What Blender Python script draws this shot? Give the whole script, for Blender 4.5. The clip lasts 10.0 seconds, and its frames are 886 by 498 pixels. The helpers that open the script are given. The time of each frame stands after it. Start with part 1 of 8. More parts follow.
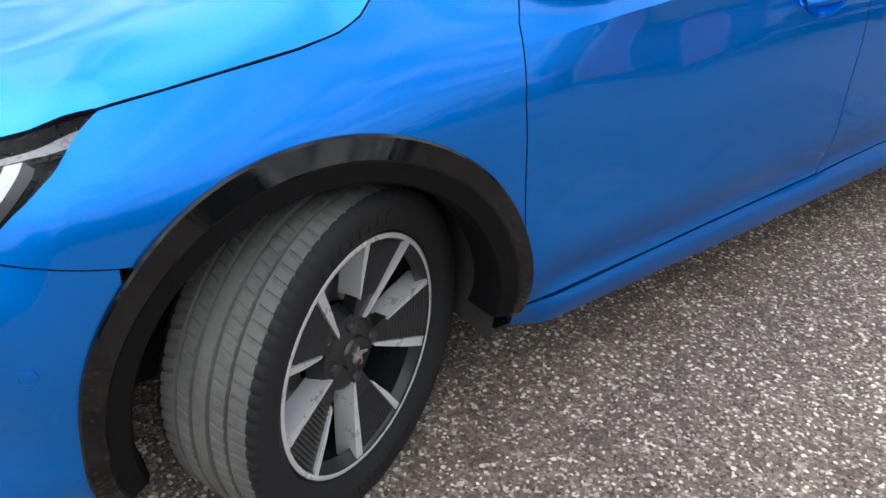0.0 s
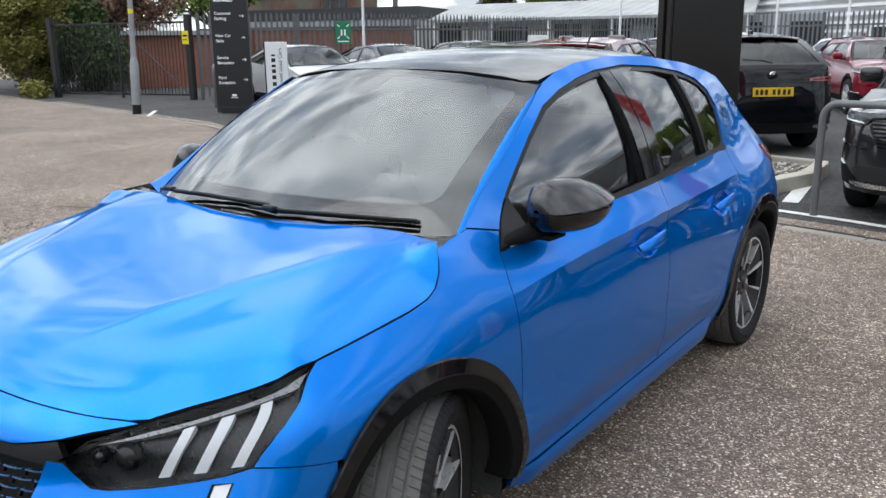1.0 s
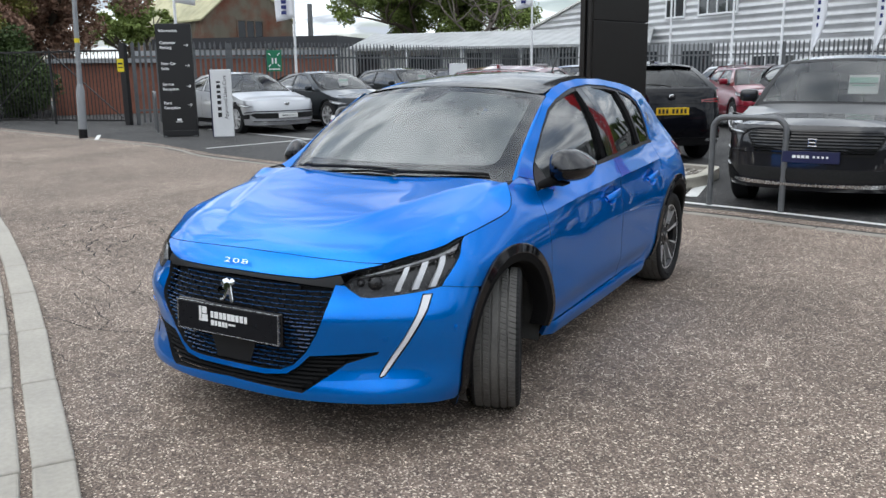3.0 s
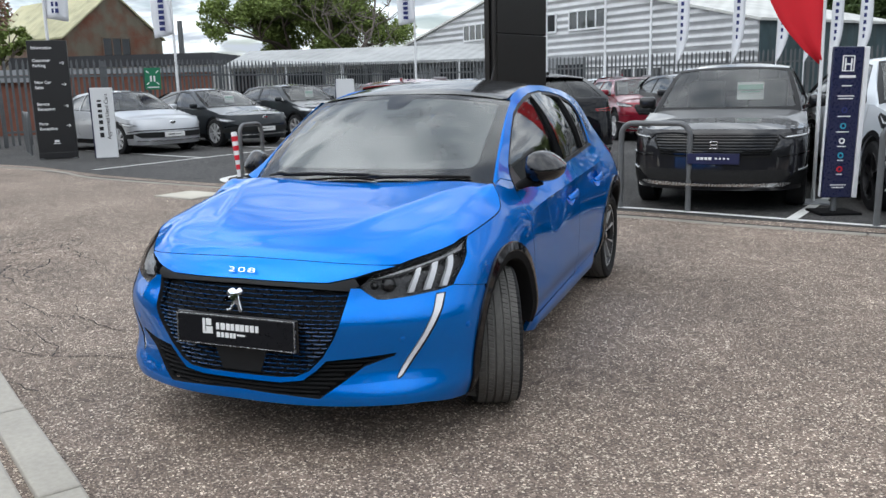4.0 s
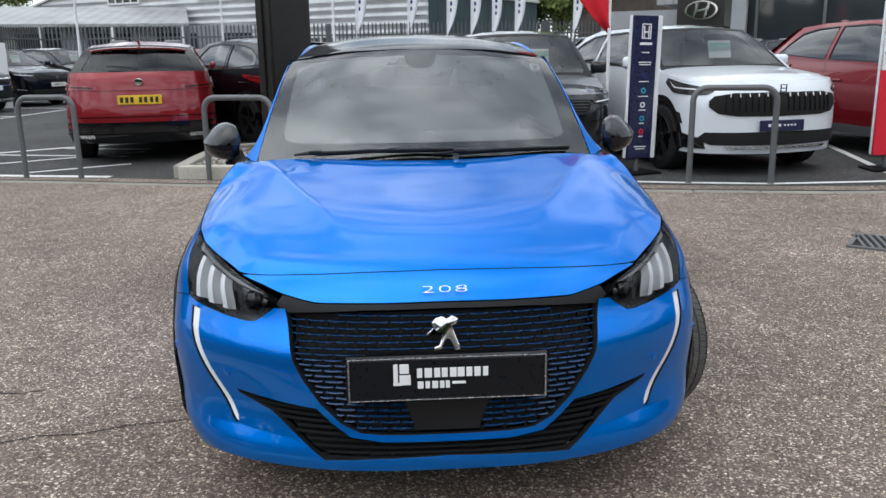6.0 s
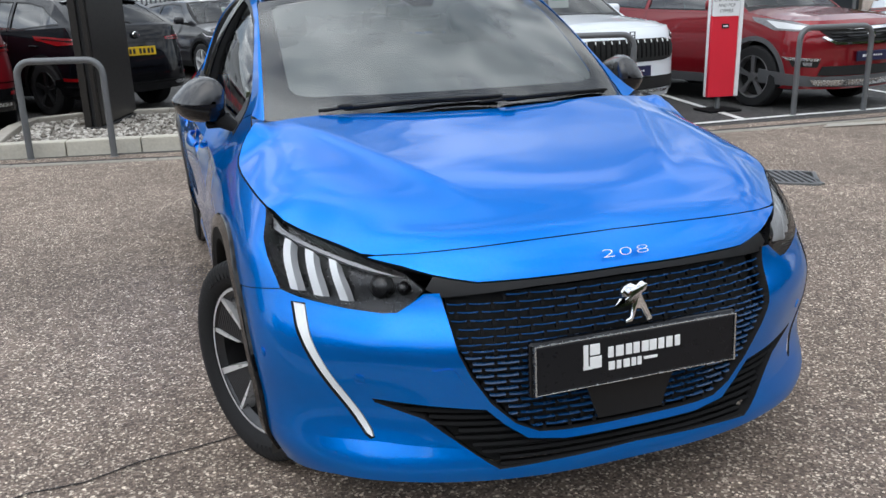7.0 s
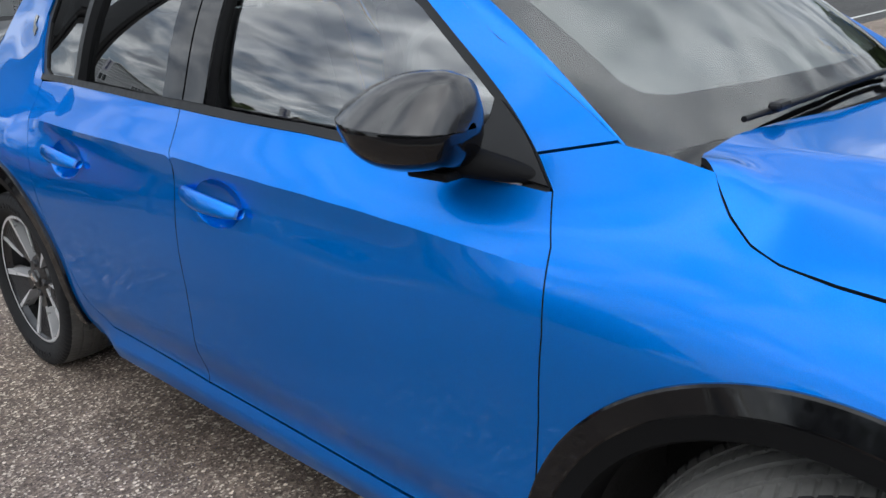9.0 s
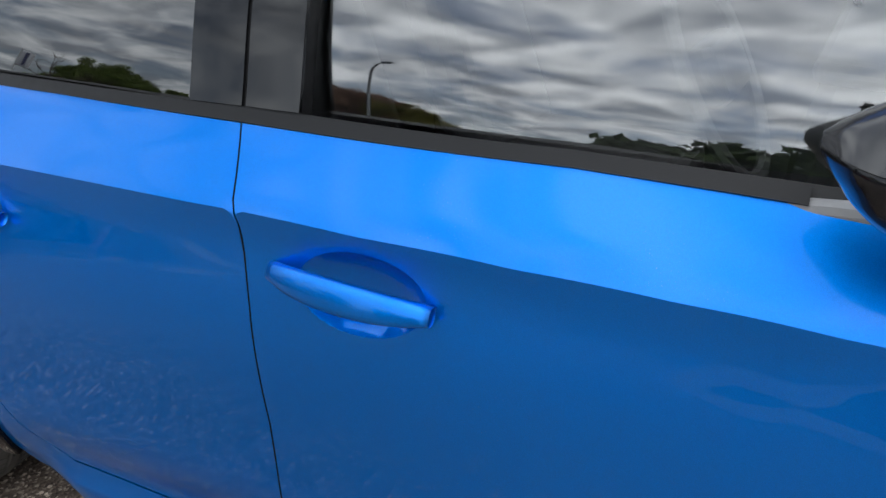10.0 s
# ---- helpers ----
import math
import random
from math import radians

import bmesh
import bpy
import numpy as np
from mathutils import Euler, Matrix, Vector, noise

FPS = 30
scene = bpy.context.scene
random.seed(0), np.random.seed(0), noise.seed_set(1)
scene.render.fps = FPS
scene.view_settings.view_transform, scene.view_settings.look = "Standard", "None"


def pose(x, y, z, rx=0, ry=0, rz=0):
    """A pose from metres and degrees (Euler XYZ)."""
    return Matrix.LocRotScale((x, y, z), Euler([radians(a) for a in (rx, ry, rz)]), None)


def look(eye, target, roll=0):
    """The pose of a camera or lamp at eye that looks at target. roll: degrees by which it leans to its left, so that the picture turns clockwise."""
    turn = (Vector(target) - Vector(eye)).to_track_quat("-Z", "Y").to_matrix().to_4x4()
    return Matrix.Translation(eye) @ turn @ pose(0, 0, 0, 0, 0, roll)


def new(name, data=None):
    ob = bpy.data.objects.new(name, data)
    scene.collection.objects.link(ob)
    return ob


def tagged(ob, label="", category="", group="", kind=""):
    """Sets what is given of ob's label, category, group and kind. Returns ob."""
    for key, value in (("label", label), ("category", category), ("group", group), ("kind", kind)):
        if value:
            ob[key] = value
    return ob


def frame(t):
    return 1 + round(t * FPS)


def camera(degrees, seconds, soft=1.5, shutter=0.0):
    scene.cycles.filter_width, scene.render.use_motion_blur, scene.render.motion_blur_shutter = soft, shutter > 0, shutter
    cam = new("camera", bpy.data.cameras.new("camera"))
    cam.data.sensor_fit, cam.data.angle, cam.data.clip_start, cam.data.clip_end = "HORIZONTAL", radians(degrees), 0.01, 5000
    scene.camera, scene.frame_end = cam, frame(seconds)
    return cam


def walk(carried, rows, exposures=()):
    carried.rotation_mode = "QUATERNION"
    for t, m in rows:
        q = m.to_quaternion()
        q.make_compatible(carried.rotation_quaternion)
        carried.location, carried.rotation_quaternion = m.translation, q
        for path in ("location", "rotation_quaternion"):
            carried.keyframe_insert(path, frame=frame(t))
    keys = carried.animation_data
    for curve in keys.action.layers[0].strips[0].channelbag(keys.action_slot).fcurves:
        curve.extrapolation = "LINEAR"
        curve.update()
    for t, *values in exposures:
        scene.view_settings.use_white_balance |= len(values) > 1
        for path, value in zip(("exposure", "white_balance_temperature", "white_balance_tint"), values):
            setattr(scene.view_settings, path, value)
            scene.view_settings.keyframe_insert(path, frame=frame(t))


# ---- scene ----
cam = camera(56.8, 10.0)
PATH = [
    (0, (1.814, -0.478, 1.182), (0.419, 0.531, 0.165), 0.3),
    (0.5, (1.924, -0.88, 1.341), (0.65, 0.492, 0.637), -0.4),
    (1, (1.916, -1.366, 1.431), (0.75, 0.185, 0.948), -0.7),
    (1.5, (2.026, -1.832, 1.458), (0.929, -0.206, 1.064), -0.5),
    (2, (2.081, -2.293, 1.435), (1.019, -0.648, 1.03), -0.1),
    (2.5, (2.208, -2.668, 1.445), (1.165, -1.013, 1.026), -0.1),
    (2.7, (2.284, -2.812, 1.439), (1.257, -1.148, 1.017), -0.3),
    (3.8, (2.009, -3.324, 1.417), (1.215, -1.533, 1.016), -1.5),
    (4, (1.855, -3.308, 1.394), (1.131, -1.485, 1.003), -1.5),
    (4.5, (1.38, -3.24, 1.401), (0.844, -1.351, 1.02), -1.3),
    (5, (0.881, -3.222, 1.399), (0.544, -1.29, 1.009), -0.9),
    (5.5, (0.368, -3.042, 1.346), (0.246, -1.091, 0.922), -0.7),
    (5.7, (0.159, -2.973, 1.356), (0.13, -1.023, 0.914), -0.7),
    (6.8, (-0.82, -2.435, 1.291), (-0.297, -0.587, 0.734), -1.4),
    (7, (-0.99, -2.311, 1.277), (-0.364, -0.5, 0.707), -1.6),
    (7.5, (-1.327, -1.94, 1.259), (-0.46, -0.239, 0.663), -2.2),
    (8, (-1.555, -1.399, 1.233), (-0.494, 0.187, 0.634), -2.6),
    (8.5, (-1.706, -0.881, 1.248), (-0.476, 0.578, 0.646), -2.9),
    (9, (-1.722, -0.266, 1.203), (-0.358, 1.052, 0.569), -3.1),
    (9.5, (-1.723, 0.267, 1.228), (-0.247, 1.418, 0.524), -3.7),
    (10, (-1.54, 0.74, 1.202), (0.052, 1.641, 0.393), -3.7),
]
walk(cam, [(t, look(eye, target, roll)) for t, eye, target, roll in PATH],
     exposures=[(0, 0.64), (0.5, 0.40), (1.0, 0.23), (2.0, 0.08), (4.0, 0.04), (5.5, -0.06), (7.0, 0.06), (10, 0.0)])

# ---- sky and sun: a bright day with broken cloud ----
world = bpy.data.worlds.new("sky")
scene.world = world
world.use_nodes = True
wn, wl = world.node_tree.nodes, world.node_tree.links
wn.clear()
w_out = wn.new("ShaderNodeOutputWorld")
w_bg = wn.new("ShaderNodeBackground")
w_bg.inputs["Strength"].default_value = 0.132
w_sky = wn.new("ShaderNodeTexSky")
w_sky.sky_type = "NISHITA"
w_sky.sun_disc = False
w_sky.sun_elevation, w_sky.sun_rotation = radians(50), radians(215)
w_sky.air_density, w_sky.dust_density, w_sky.ozone_density = 1.0, 1.2, 1.0
w_co = wn.new("ShaderNodeTexCoord")
w_sep = wn.new("ShaderNodeSeparateXYZ")
wl.new(w_co.outputs["Generated"], w_sep.inputs[0])
# clouds lie on a flat deck overhead: direction divided by its height
w_up = wn.new("ShaderNodeMath"); w_up.operation = "ADD"; w_up.inputs[1].default_value = 0.16
wl.new(w_sep.outputs["Z"], w_up.inputs[0])
w_cl = wn.new("ShaderNodeMath"); w_cl.operation = "MAXIMUM"; w_cl.inputs[1].default_value = 0.08
wl.new(w_up.outputs[0], w_cl.inputs[0])
w_dx = wn.new("ShaderNodeMath"); w_dx.operation = "DIVIDE"
w_dy = wn.new("ShaderNodeMath"); w_dy.operation = "DIVIDE"
wl.new(w_sep.outputs["X"], w_dx.inputs[0]); wl.new(w_cl.outputs[0], w_dx.inputs[1])
wl.new(w_sep.outputs["Y"], w_dy.inputs[0]); wl.new(w_cl.outputs[0], w_dy.inputs[1])
w_com = wn.new("ShaderNodeCombineXYZ")
wl.new(w_dx.outputs[0], w_com.inputs[0]); wl.new(w_dy.outputs[0], w_com.inputs[1])
w_noise = wn.new("ShaderNodeTexNoise")
w_noise.inputs["Scale"].default_value = 2.3
w_noise.inputs["Detail"].default_value = 9.0
w_noise.inputs["Roughness"].default_value = 0.56
w_noise.inputs["Distortion"].default_value = 0.35
wl.new(w_com.outputs[0], w_noise.inputs["Vector"])
w_ramp = wn.new("ShaderNodeValToRGB")
w_ramp.color_ramp.elements[0].position, w_ramp.color_ramp.elements[1].position = 0.40, 0.58
w_ramp.color_ramp.elements[0].color = (0.22, 0.22, 0.22, 1)
# the cover closes overhead
w_more = wn.new("ShaderNodeMath"); w_more.operation = "MULTIPLY_ADD"; w_more.inputs[1].default_value = 0.11
wl.new(w_sep.outputs["Z"], w_more.inputs[0]); wl.new(w_noise.outputs["Fac"], w_more.inputs[2])
wl.new(w_more.outputs[0], w_ramp.inputs["Fac"])
w_tone = wn.new("ShaderNodeTexNoise")
w_tone.inputs["Scale"].default_value = 3.1
w_tone.inputs["Detail"].default_value = 9.0
w_tone.inputs["Distortion"].default_value = 0.5
wl.new(w_com.outputs[0], w_tone.inputs["Vector"])
w_grey = wn.new("ShaderNodeValToRGB")
w_grey.color_ramp.elements[0].position, w_grey.color_ramp.elements[1].position = 0.38, 0.60
w_grey.color_ramp.elements[0].color = (4.4, 4.9, 5.6, 1)
w_grey.color_ramp.elements[1].color = (12.9, 13.7, 14.4, 1)
wl.new(w_tone.outputs["Fac"], w_grey.inputs["Fac"])
w_mix = wn.new("ShaderNodeMixRGB")
wl.new(w_ramp.outputs["Color"], w_mix.inputs["Fac"])
wl.new(w_sky.outputs[0], w_mix.inputs[1])
wl.new(w_grey.outputs["Color"], w_mix.inputs[2])
# an overcast sky is brightest overhead
w_lift = wn.new("ShaderNodeMapRange")
w_lift.inputs["From Min"].default_value, w_lift.inputs["From Max"].default_value = 0.0, 0.75
w_lift.inputs["To Min"].default_value, w_lift.inputs["To Max"].default_value = 0.92, 1.30
wl.new(w_sep.outputs["Z"], w_lift.inputs["Value"])
w_sunward = wn.new("ShaderNodeVectorMath"); w_sunward.operation = "DOT_PRODUCT"
w_sunward.inputs[1].default_value = (-0.27, -0.10, 0.0)
wl.new(w_co.outputs["Generated"], w_sunward.inputs[0])
w_glow = wn.new("ShaderNodeMath"); w_glow.operation = "MULTIPLY_ADD"
wl.new(w_sunward.outputs["Value"], w_glow.inputs[0])
wl.new(w_lift.outputs[0], w_glow.inputs[1]); wl.new(w_lift.outputs[0], w_glow.inputs[2])
w_scale = wn.new("ShaderNodeVectorMath"); w_scale.operation = "SCALE"
wl.new(w_mix.outputs[0], w_scale.inputs[0]); wl.new(w_glow.outputs[0], w_scale.inputs["Scale"])
wl.new(w_scale.outputs[0], w_bg.inputs["Color"])
wl.new(w_bg.outputs[0], w_out.inputs[0])

sun_data = bpy.data.lights.new("sun", "SUN")
sun_data.energy, sun_data.angle, sun_data.color = 0.55, radians(50), (1.0, 0.96, 0.9)
sun = new("sun", sun_data)
sun.matrix_world = look((-3, -5, 8), (0, 0, 0))

# ---- materials ----
MATS = {}


def nodes_of(name):
    m = bpy.data.materials.new(name)
    m.use_nodes = True
    t = m.node_tree
    return m, t.nodes, t.links, t.nodes["Principled BSDF"]


def noise_node(n, l, scale, detail=4.0, rough=0.55, coord=None):
    tex = n.new("ShaderNodeTexNoise")
    tex.inputs["Scale"].default_value, tex.inputs["Detail"].default_value, tex.inputs["Roughness"].default_value = scale, detail, rough
    l.new(coord, tex.inputs["Vector"])
    return tex


def plain(name, color, rough=0.5, metal=0.0, coat=0.0, vary=0.12, grain=60.0, bump=0.0, large=3.0, spec=0.5):
    """A surface of one kind with variation at two scales, in metres of the world."""
    m, n, l, b = nodes_of(name)
    co = n.new("ShaderNodeNewGeometry").outputs["Position"]
    big, small = noise_node(n, l, large, 3, 0.6, co), noise_node(n, l, grain, 5, 0.6, co)
    add = n.new("ShaderNodeMath"); add.operation = "ADD"
    l.new(big.outputs["Fac"], add.inputs[0]); l.new(small.outputs["Fac"], add.inputs[1])
    mul = n.new("ShaderNodeMapRange")
    mul.inputs["From Min"].default_value, mul.inputs["From Max"].default_value = 0.6, 1.4
    mul.inputs["To Min"].default_value, mul.inputs["To Max"].default_value = 1 - vary, 1 + vary
    l.new(add.outputs[0], mul.inputs["Value"])
    mix = n.new("ShaderNodeVectorMath"); mix.operation = "SCALE"
    mix.inputs[0].default_value = color
    l.new(mul.outputs[0], mix.inputs["Scale"])
    l.new(mix.outputs[0], b.inputs["Base Color"])
    r = n.new("ShaderNodeMapRange")
    r.inputs["From Min"].default_value, r.inputs["From Max"].default_value = 0.3, 0.7
    r.inputs["To Min"].default_value, r.inputs["To Max"].default_value = max(rough - 0.08, 0.0), min(rough + 0.08, 1.0)
    l.new(small.outputs["Fac"], r.inputs["Value"])
    l.new(r.outputs[0], b.inputs["Roughness"])
    b.inputs["Metallic"].default_value, b.inputs["Coat Weight"].default_value = metal, coat
    b.inputs["Coat Roughness"].default_value = 0.03
    b.inputs["Specular IOR Level"].default_value = spec
    if bump:
        bp = n.new("ShaderNodeBump")
        bp.inputs["Strength"].default_value, bp.inputs["Distance"].default_value = bump, 0.005
        l.new(small.outputs["Fac"], bp.inputs["Height"])
        l.new(bp.outputs[0], b.inputs["Normal"])
    MATS[name] = m
    return m


def car_paint(name, color, metal=0.55, dirt=0.0, flake=0.08, edge=None, coat_ior=1.5, spec=0.25):
    """Metallic lacquer: coloured flake under a clear coat, faintly dusty low down the panels where spray dried."""
    m, n, l, b = nodes_of(name)
    co = n.new("ShaderNodeNewGeometry").outputs["Position"]
    fl = noise_node(n, l, 900, 2, 0.5, co)
    big = noise_node(n, l, 1.5, 3, 0.5, co)
    vr = n.new("ShaderNodeMapRange")
    vr.inputs["From Min"].default_value, vr.inputs["From Max"].default_value = 0.35, 0.65
    vr.inputs["To Min"].default_value, vr.inputs["To Max"].default_value = 1 - flake, 1 + flake
    l.new(fl.outputs["Fac"], vr.inputs["Value"])
    sc = n.new("ShaderNodeVectorMath"); sc.operation = "SCALE"
    sc.inputs[0].default_value = color
    l.new(vr.outputs[0], sc.inputs["Scale"])
    out = sc.outputs[0]
    if dirt:
        spots = noise_node(n, l, 420, 3, 0.6, co)
        where = noise_node(n, l, 5.0, 3, 0.6, co)
        th = n.new("ShaderNodeMapRange")
        th.inputs["From Min"].default_value, th.inputs["From Max"].default_value = 0.665, 0.72
        l.new(spots.outputs["Fac"], th.inputs["Value"])
        wh = n.new("ShaderNodeMapRange")
        wh.inputs["From Min"].default_value, wh.inputs["From Max"].default_value = 0.56, 0.70
        l.new(where.outputs["Fac"], wh.inputs["Value"])
        mm = n.new("ShaderNodeMath"); mm.operation = "MULTIPLY"
        l.new(th.outputs[0], mm.inputs[0]); l.new(wh.outputs[0], mm.inputs[1])
        m2 = n.new("ShaderNodeMath"); m2.operation = "MULTIPLY"; m2.inputs[1].default_value = dirt
        l.new(mm.outputs[0], m2.inputs[0])
        mx = n.new("ShaderNodeMixRGB")
        mx.inputs[2].default_value = (0.32, 0.29, 0.25, 1)
        l.new(m2.outputs[0], mx.inputs[0]); l.new(out, mx.inputs[1])
        out = mx.outputs[0]
    l.new(out, b.inputs["Base Color"])
    r = n.new("ShaderNodeMapRange")
    r.inputs["To Min"].default_value, r.inputs["To Max"].default_value = 0.31, 0.37
    b.inputs["Specular IOR Level"].default_value = spec
    if edge:
        b.inputs["Specular Tint"].default_value = (*edge, 1)
    l.new(big.outputs["Fac"], r.inputs["Value"])
    l.new(r.outputs[0], b.inputs["Roughness"])
    b.inputs["Metallic"].default_value = metal
    b.inputs["Coat Weight"].default_value, b.inputs["Coat Roughness"].default_value, b.inputs["Coat IOR"].default_value = 1.0, 0.012, coat_ior
    MATS[name] = m
    return m


def glass(name, tint, rough=0.0, mix=0.5):
    """A tinted pane: part clear, part mirror by its own Fresnel gloss."""
    m, n, l, b = nodes_of(name)
    n.remove(b)
    o = n["Material Output"]
    tr = n.new("ShaderNodeBsdfTransparent"); tr.inputs[0].default_value = (*tint, 1)
    gl = n.new("ShaderNodeBsdfGlossy"); gl.inputs["Roughness"].default_value = rough
    fr = n.new("ShaderNodeFresnel"); fr.inputs["IOR"].default_value = 1.0 + mix
    ms = n.new("ShaderNodeMixShader")
    l.new(fr.outputs[0], ms.inputs[0]); l.new(tr.outputs[0], ms.inputs[1]); l.new(gl.outputs[0], ms.inputs[2])
    l.new(ms.outputs[0], o.inputs["Surface"])
    MATS[name] = m
    return m


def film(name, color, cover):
    """A thin pale haze sheet added behind a pane to lighten it: mostly clear, a little of it scatters light."""
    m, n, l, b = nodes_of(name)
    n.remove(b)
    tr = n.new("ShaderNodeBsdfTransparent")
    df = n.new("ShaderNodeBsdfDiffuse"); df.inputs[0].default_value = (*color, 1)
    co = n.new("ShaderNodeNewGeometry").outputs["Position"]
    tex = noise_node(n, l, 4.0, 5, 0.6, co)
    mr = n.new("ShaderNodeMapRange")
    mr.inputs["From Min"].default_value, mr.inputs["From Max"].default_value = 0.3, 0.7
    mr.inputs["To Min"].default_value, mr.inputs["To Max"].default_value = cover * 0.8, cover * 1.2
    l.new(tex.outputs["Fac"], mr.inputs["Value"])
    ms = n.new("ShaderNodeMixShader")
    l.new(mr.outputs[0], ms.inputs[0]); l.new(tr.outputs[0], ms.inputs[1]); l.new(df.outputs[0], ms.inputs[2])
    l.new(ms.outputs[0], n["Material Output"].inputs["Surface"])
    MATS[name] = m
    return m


def asphalt(name, base, chip, chips=0.45, scale=170.0, crack=False):
    """Worn chipped asphalt: dark binder, pale stone chips of a few millimetres, broad stains."""
    m, n, l, b = nodes_of(name)
    co = n.new("ShaderNodeNewGeometry").outputs["Position"]
    v1 = n.new("ShaderNodeTexVoronoi"); v1.inputs["Scale"].default_value = scale
    l.new(co, v1.inputs["Vector"])
    v2 = n.new("ShaderNodeTexVoronoi"); v2.inputs["Scale"].default_value = scale * 0.42
    l.new(co, v2.inputs["Vector"])
    big, mid = noise_node(n, l, 0.7, 5, 0.6, co), noise_node(n, l, 9, 5, 0.65, co)
    sep = n.new("ShaderNodeSeparateColor"); l.new(v1.outputs["Color"], sep.inputs[0])
    ramp = n.new("ShaderNodeValToRGB")
    e = ramp.color_ramp.elements
    e[0].position, e[0].color = 0.0, (*[c * 0.36 for c in base], 1)
    e[1].position, e[1].color = 1.0, (*chip, 1)
    a = e.new(0.16); a.color = (*[c * 0.62 for c in base], 1)
    a = e.new(0.55); a.color = (*[c * 0.95 for c in base], 1)
    a = e.new(0.80); a.color = (*[c * 1.35 for c in base], 1)
    a = e.new(0.93); a.color = (*[0.5 * c + 0.5 * d for c, d in zip(base, chip)], 1)
    l.new(sep.outputs[0], ramp.inputs["Fac"])
    sep2 = n.new("ShaderNodeSeparateColor"); l.new(v2.outputs["Color"], sep2.inputs[0])
    th = n.new("ShaderNodeMapRange")
    th.inputs["From Min"].default_value, th.inputs["From Max"].default_value = 1 - chips * 0.25, 1 - chips * 0.25 + 0.02
    l.new(sep2.outputs[1], th.inputs["Value"])
    near = n.new("ShaderNodeMapRange")
    near.inputs["From Min"].default_value, near.inputs["From Max"].default_value = 0.42, 0.30
    l.new(v2.outputs["Distance"], near.inputs["Value"])
    mm = n.new("ShaderNodeMath"); mm.operation = "MULTIPLY"
    l.new(th.outputs[0], mm.inputs[0]); l.new(near.outputs[0], mm.inputs[1])
    cm = n.new("ShaderNodeMixRGB"); cm.inputs[2].default_value = (*chip, 1)
    l.new(mm.outputs[0], cm.inputs[0]); l.new(ramp.outputs[0], cm.inputs[1])
    st = n.new("ShaderNodeMath"); st.operation = "MULTIPLY"
    l.new(big.outputs["Fac"], st.inputs[0]); l.new(mid.outputs["Fac"], st.inputs[1])
    sr = n.new("ShaderNodeMapRange")
    sr.inputs["From Min"].default_value, sr.inputs["From Max"].default_value = 0.12, 0.38
    sr.inputs["To Min"].default_value, sr.inputs["To Max"].default_value = 0.62, 1.25
    l.new(st.outputs[0], sr.inputs["Value"])
    sc = n.new("ShaderNodeVectorMath"); sc.operation = "SCALE"
    l.new(cm.outputs[0], sc.inputs[0]); l.new(sr.outputs[0], sc.inputs["Scale"])
    l.new(sc.outputs[0], b.inputs["Base Color"])
    b.inputs["Roughness"].default_value = 0.85
    b.inputs["Specular IOR Level"].default_value = 0.3
    bp = n.new("ShaderNodeBump"); bp.inputs["Strength"].default_value, bp.inputs["Distance"].default_value = 0.6, 0.004
    l.new(v1.outputs["Distance"], bp.inputs["Height"])
    l.new(bp.outputs[0], b.inputs["Normal"])
    MATS[name] = m
    return m


def ribbed(name, color, axis, period, rough=0.5, depth=0.02, metal=0.0, vary=0.15, stain=None):
    """Profiled sheet cladding: shallow ribs that run along the other axis."""
    m, n, l, b = nodes_of(name)
    geo = n.new("ShaderNodeNewGeometry").outputs["Position"]
    sx = n.new("ShaderNodeSeparateXYZ"); l.new(geo, sx.inputs[0])
    w = n.new("ShaderNodeMath"); w.operation = "MULTIPLY"; w.inputs[1].default_value = 2 * math.pi / period
    l.new(sx.outputs[axis], w.inputs[0])
    s = n.new("ShaderNodeMath"); s.operation = "SINE"; l.new(w.outputs[0], s.inputs[0])
    bp = n.new("ShaderNodeBump"); bp.inputs["Strength"].default_value, bp.inputs["Distance"].default_value = 1.0, depth
    l.new(s.outputs[0], bp.inputs["Height"]); l.new(bp.outputs[0], b.inputs["Normal"])
    big = noise_node(n, l, 0.8, 5, 0.65, geo)
    mx = n.new("ShaderNodeMixRGB")
    mx.inputs[1].default_value = (*color, 1)
    mx.inputs[2].default_value = (*(stain or [c * (1 - vary * 2) for c in color]), 1)
    mr = n.new("ShaderNodeMapRange"); mr.inputs["From Min"].default_value, mr.inputs["From Max"].default_value = 0.42, 0.68
    l.new(big.outputs["Fac"], mr.inputs["Value"]); l.new(mr.outputs[0], mx.inputs[0])
    l.new(mx.outputs[0], b.inputs["Base Color"])
    b.inputs["Roughness"].default_value, b.inputs["Metallic"].default_value = rough, metal
    MATS[name] = m
    return m


def leafy(name, dark, light):
    m, n, l, b = nodes_of(name)
    geo = n.new("ShaderNodeNewGeometry")
    big = noise_node(n, l, 1.1, 3, 0.6, geo.outputs["Position"])
    add = n.new("ShaderNodeMath"); add.operation = "ADD"
    l.new(big.outputs["Fac"], add.inputs[0]); l.new(geo.outputs["Random Per Island"], add.inputs[1])
    hf = n.new("ShaderNodeMath"); hf.operation = "MULTIPLY"; hf.inputs[1].default_value = 0.6
    l.new(add.outputs[0], hf.inputs[0])
    mx = n.new("ShaderNodeMixRGB"); mx.inputs[1].default_value, mx.inputs[2].default_value = (*dark, 1), (*light, 1)
    l.new(hf.outputs[0], mx.inputs[0]); l.new(mx.outputs[0], b.inputs["Base Color"])
    b.inputs["Roughness"].default_value = 0.6
    b.inputs["Specular IOR Level"].default_value = 0.3
    MATS[name] = m
    return m


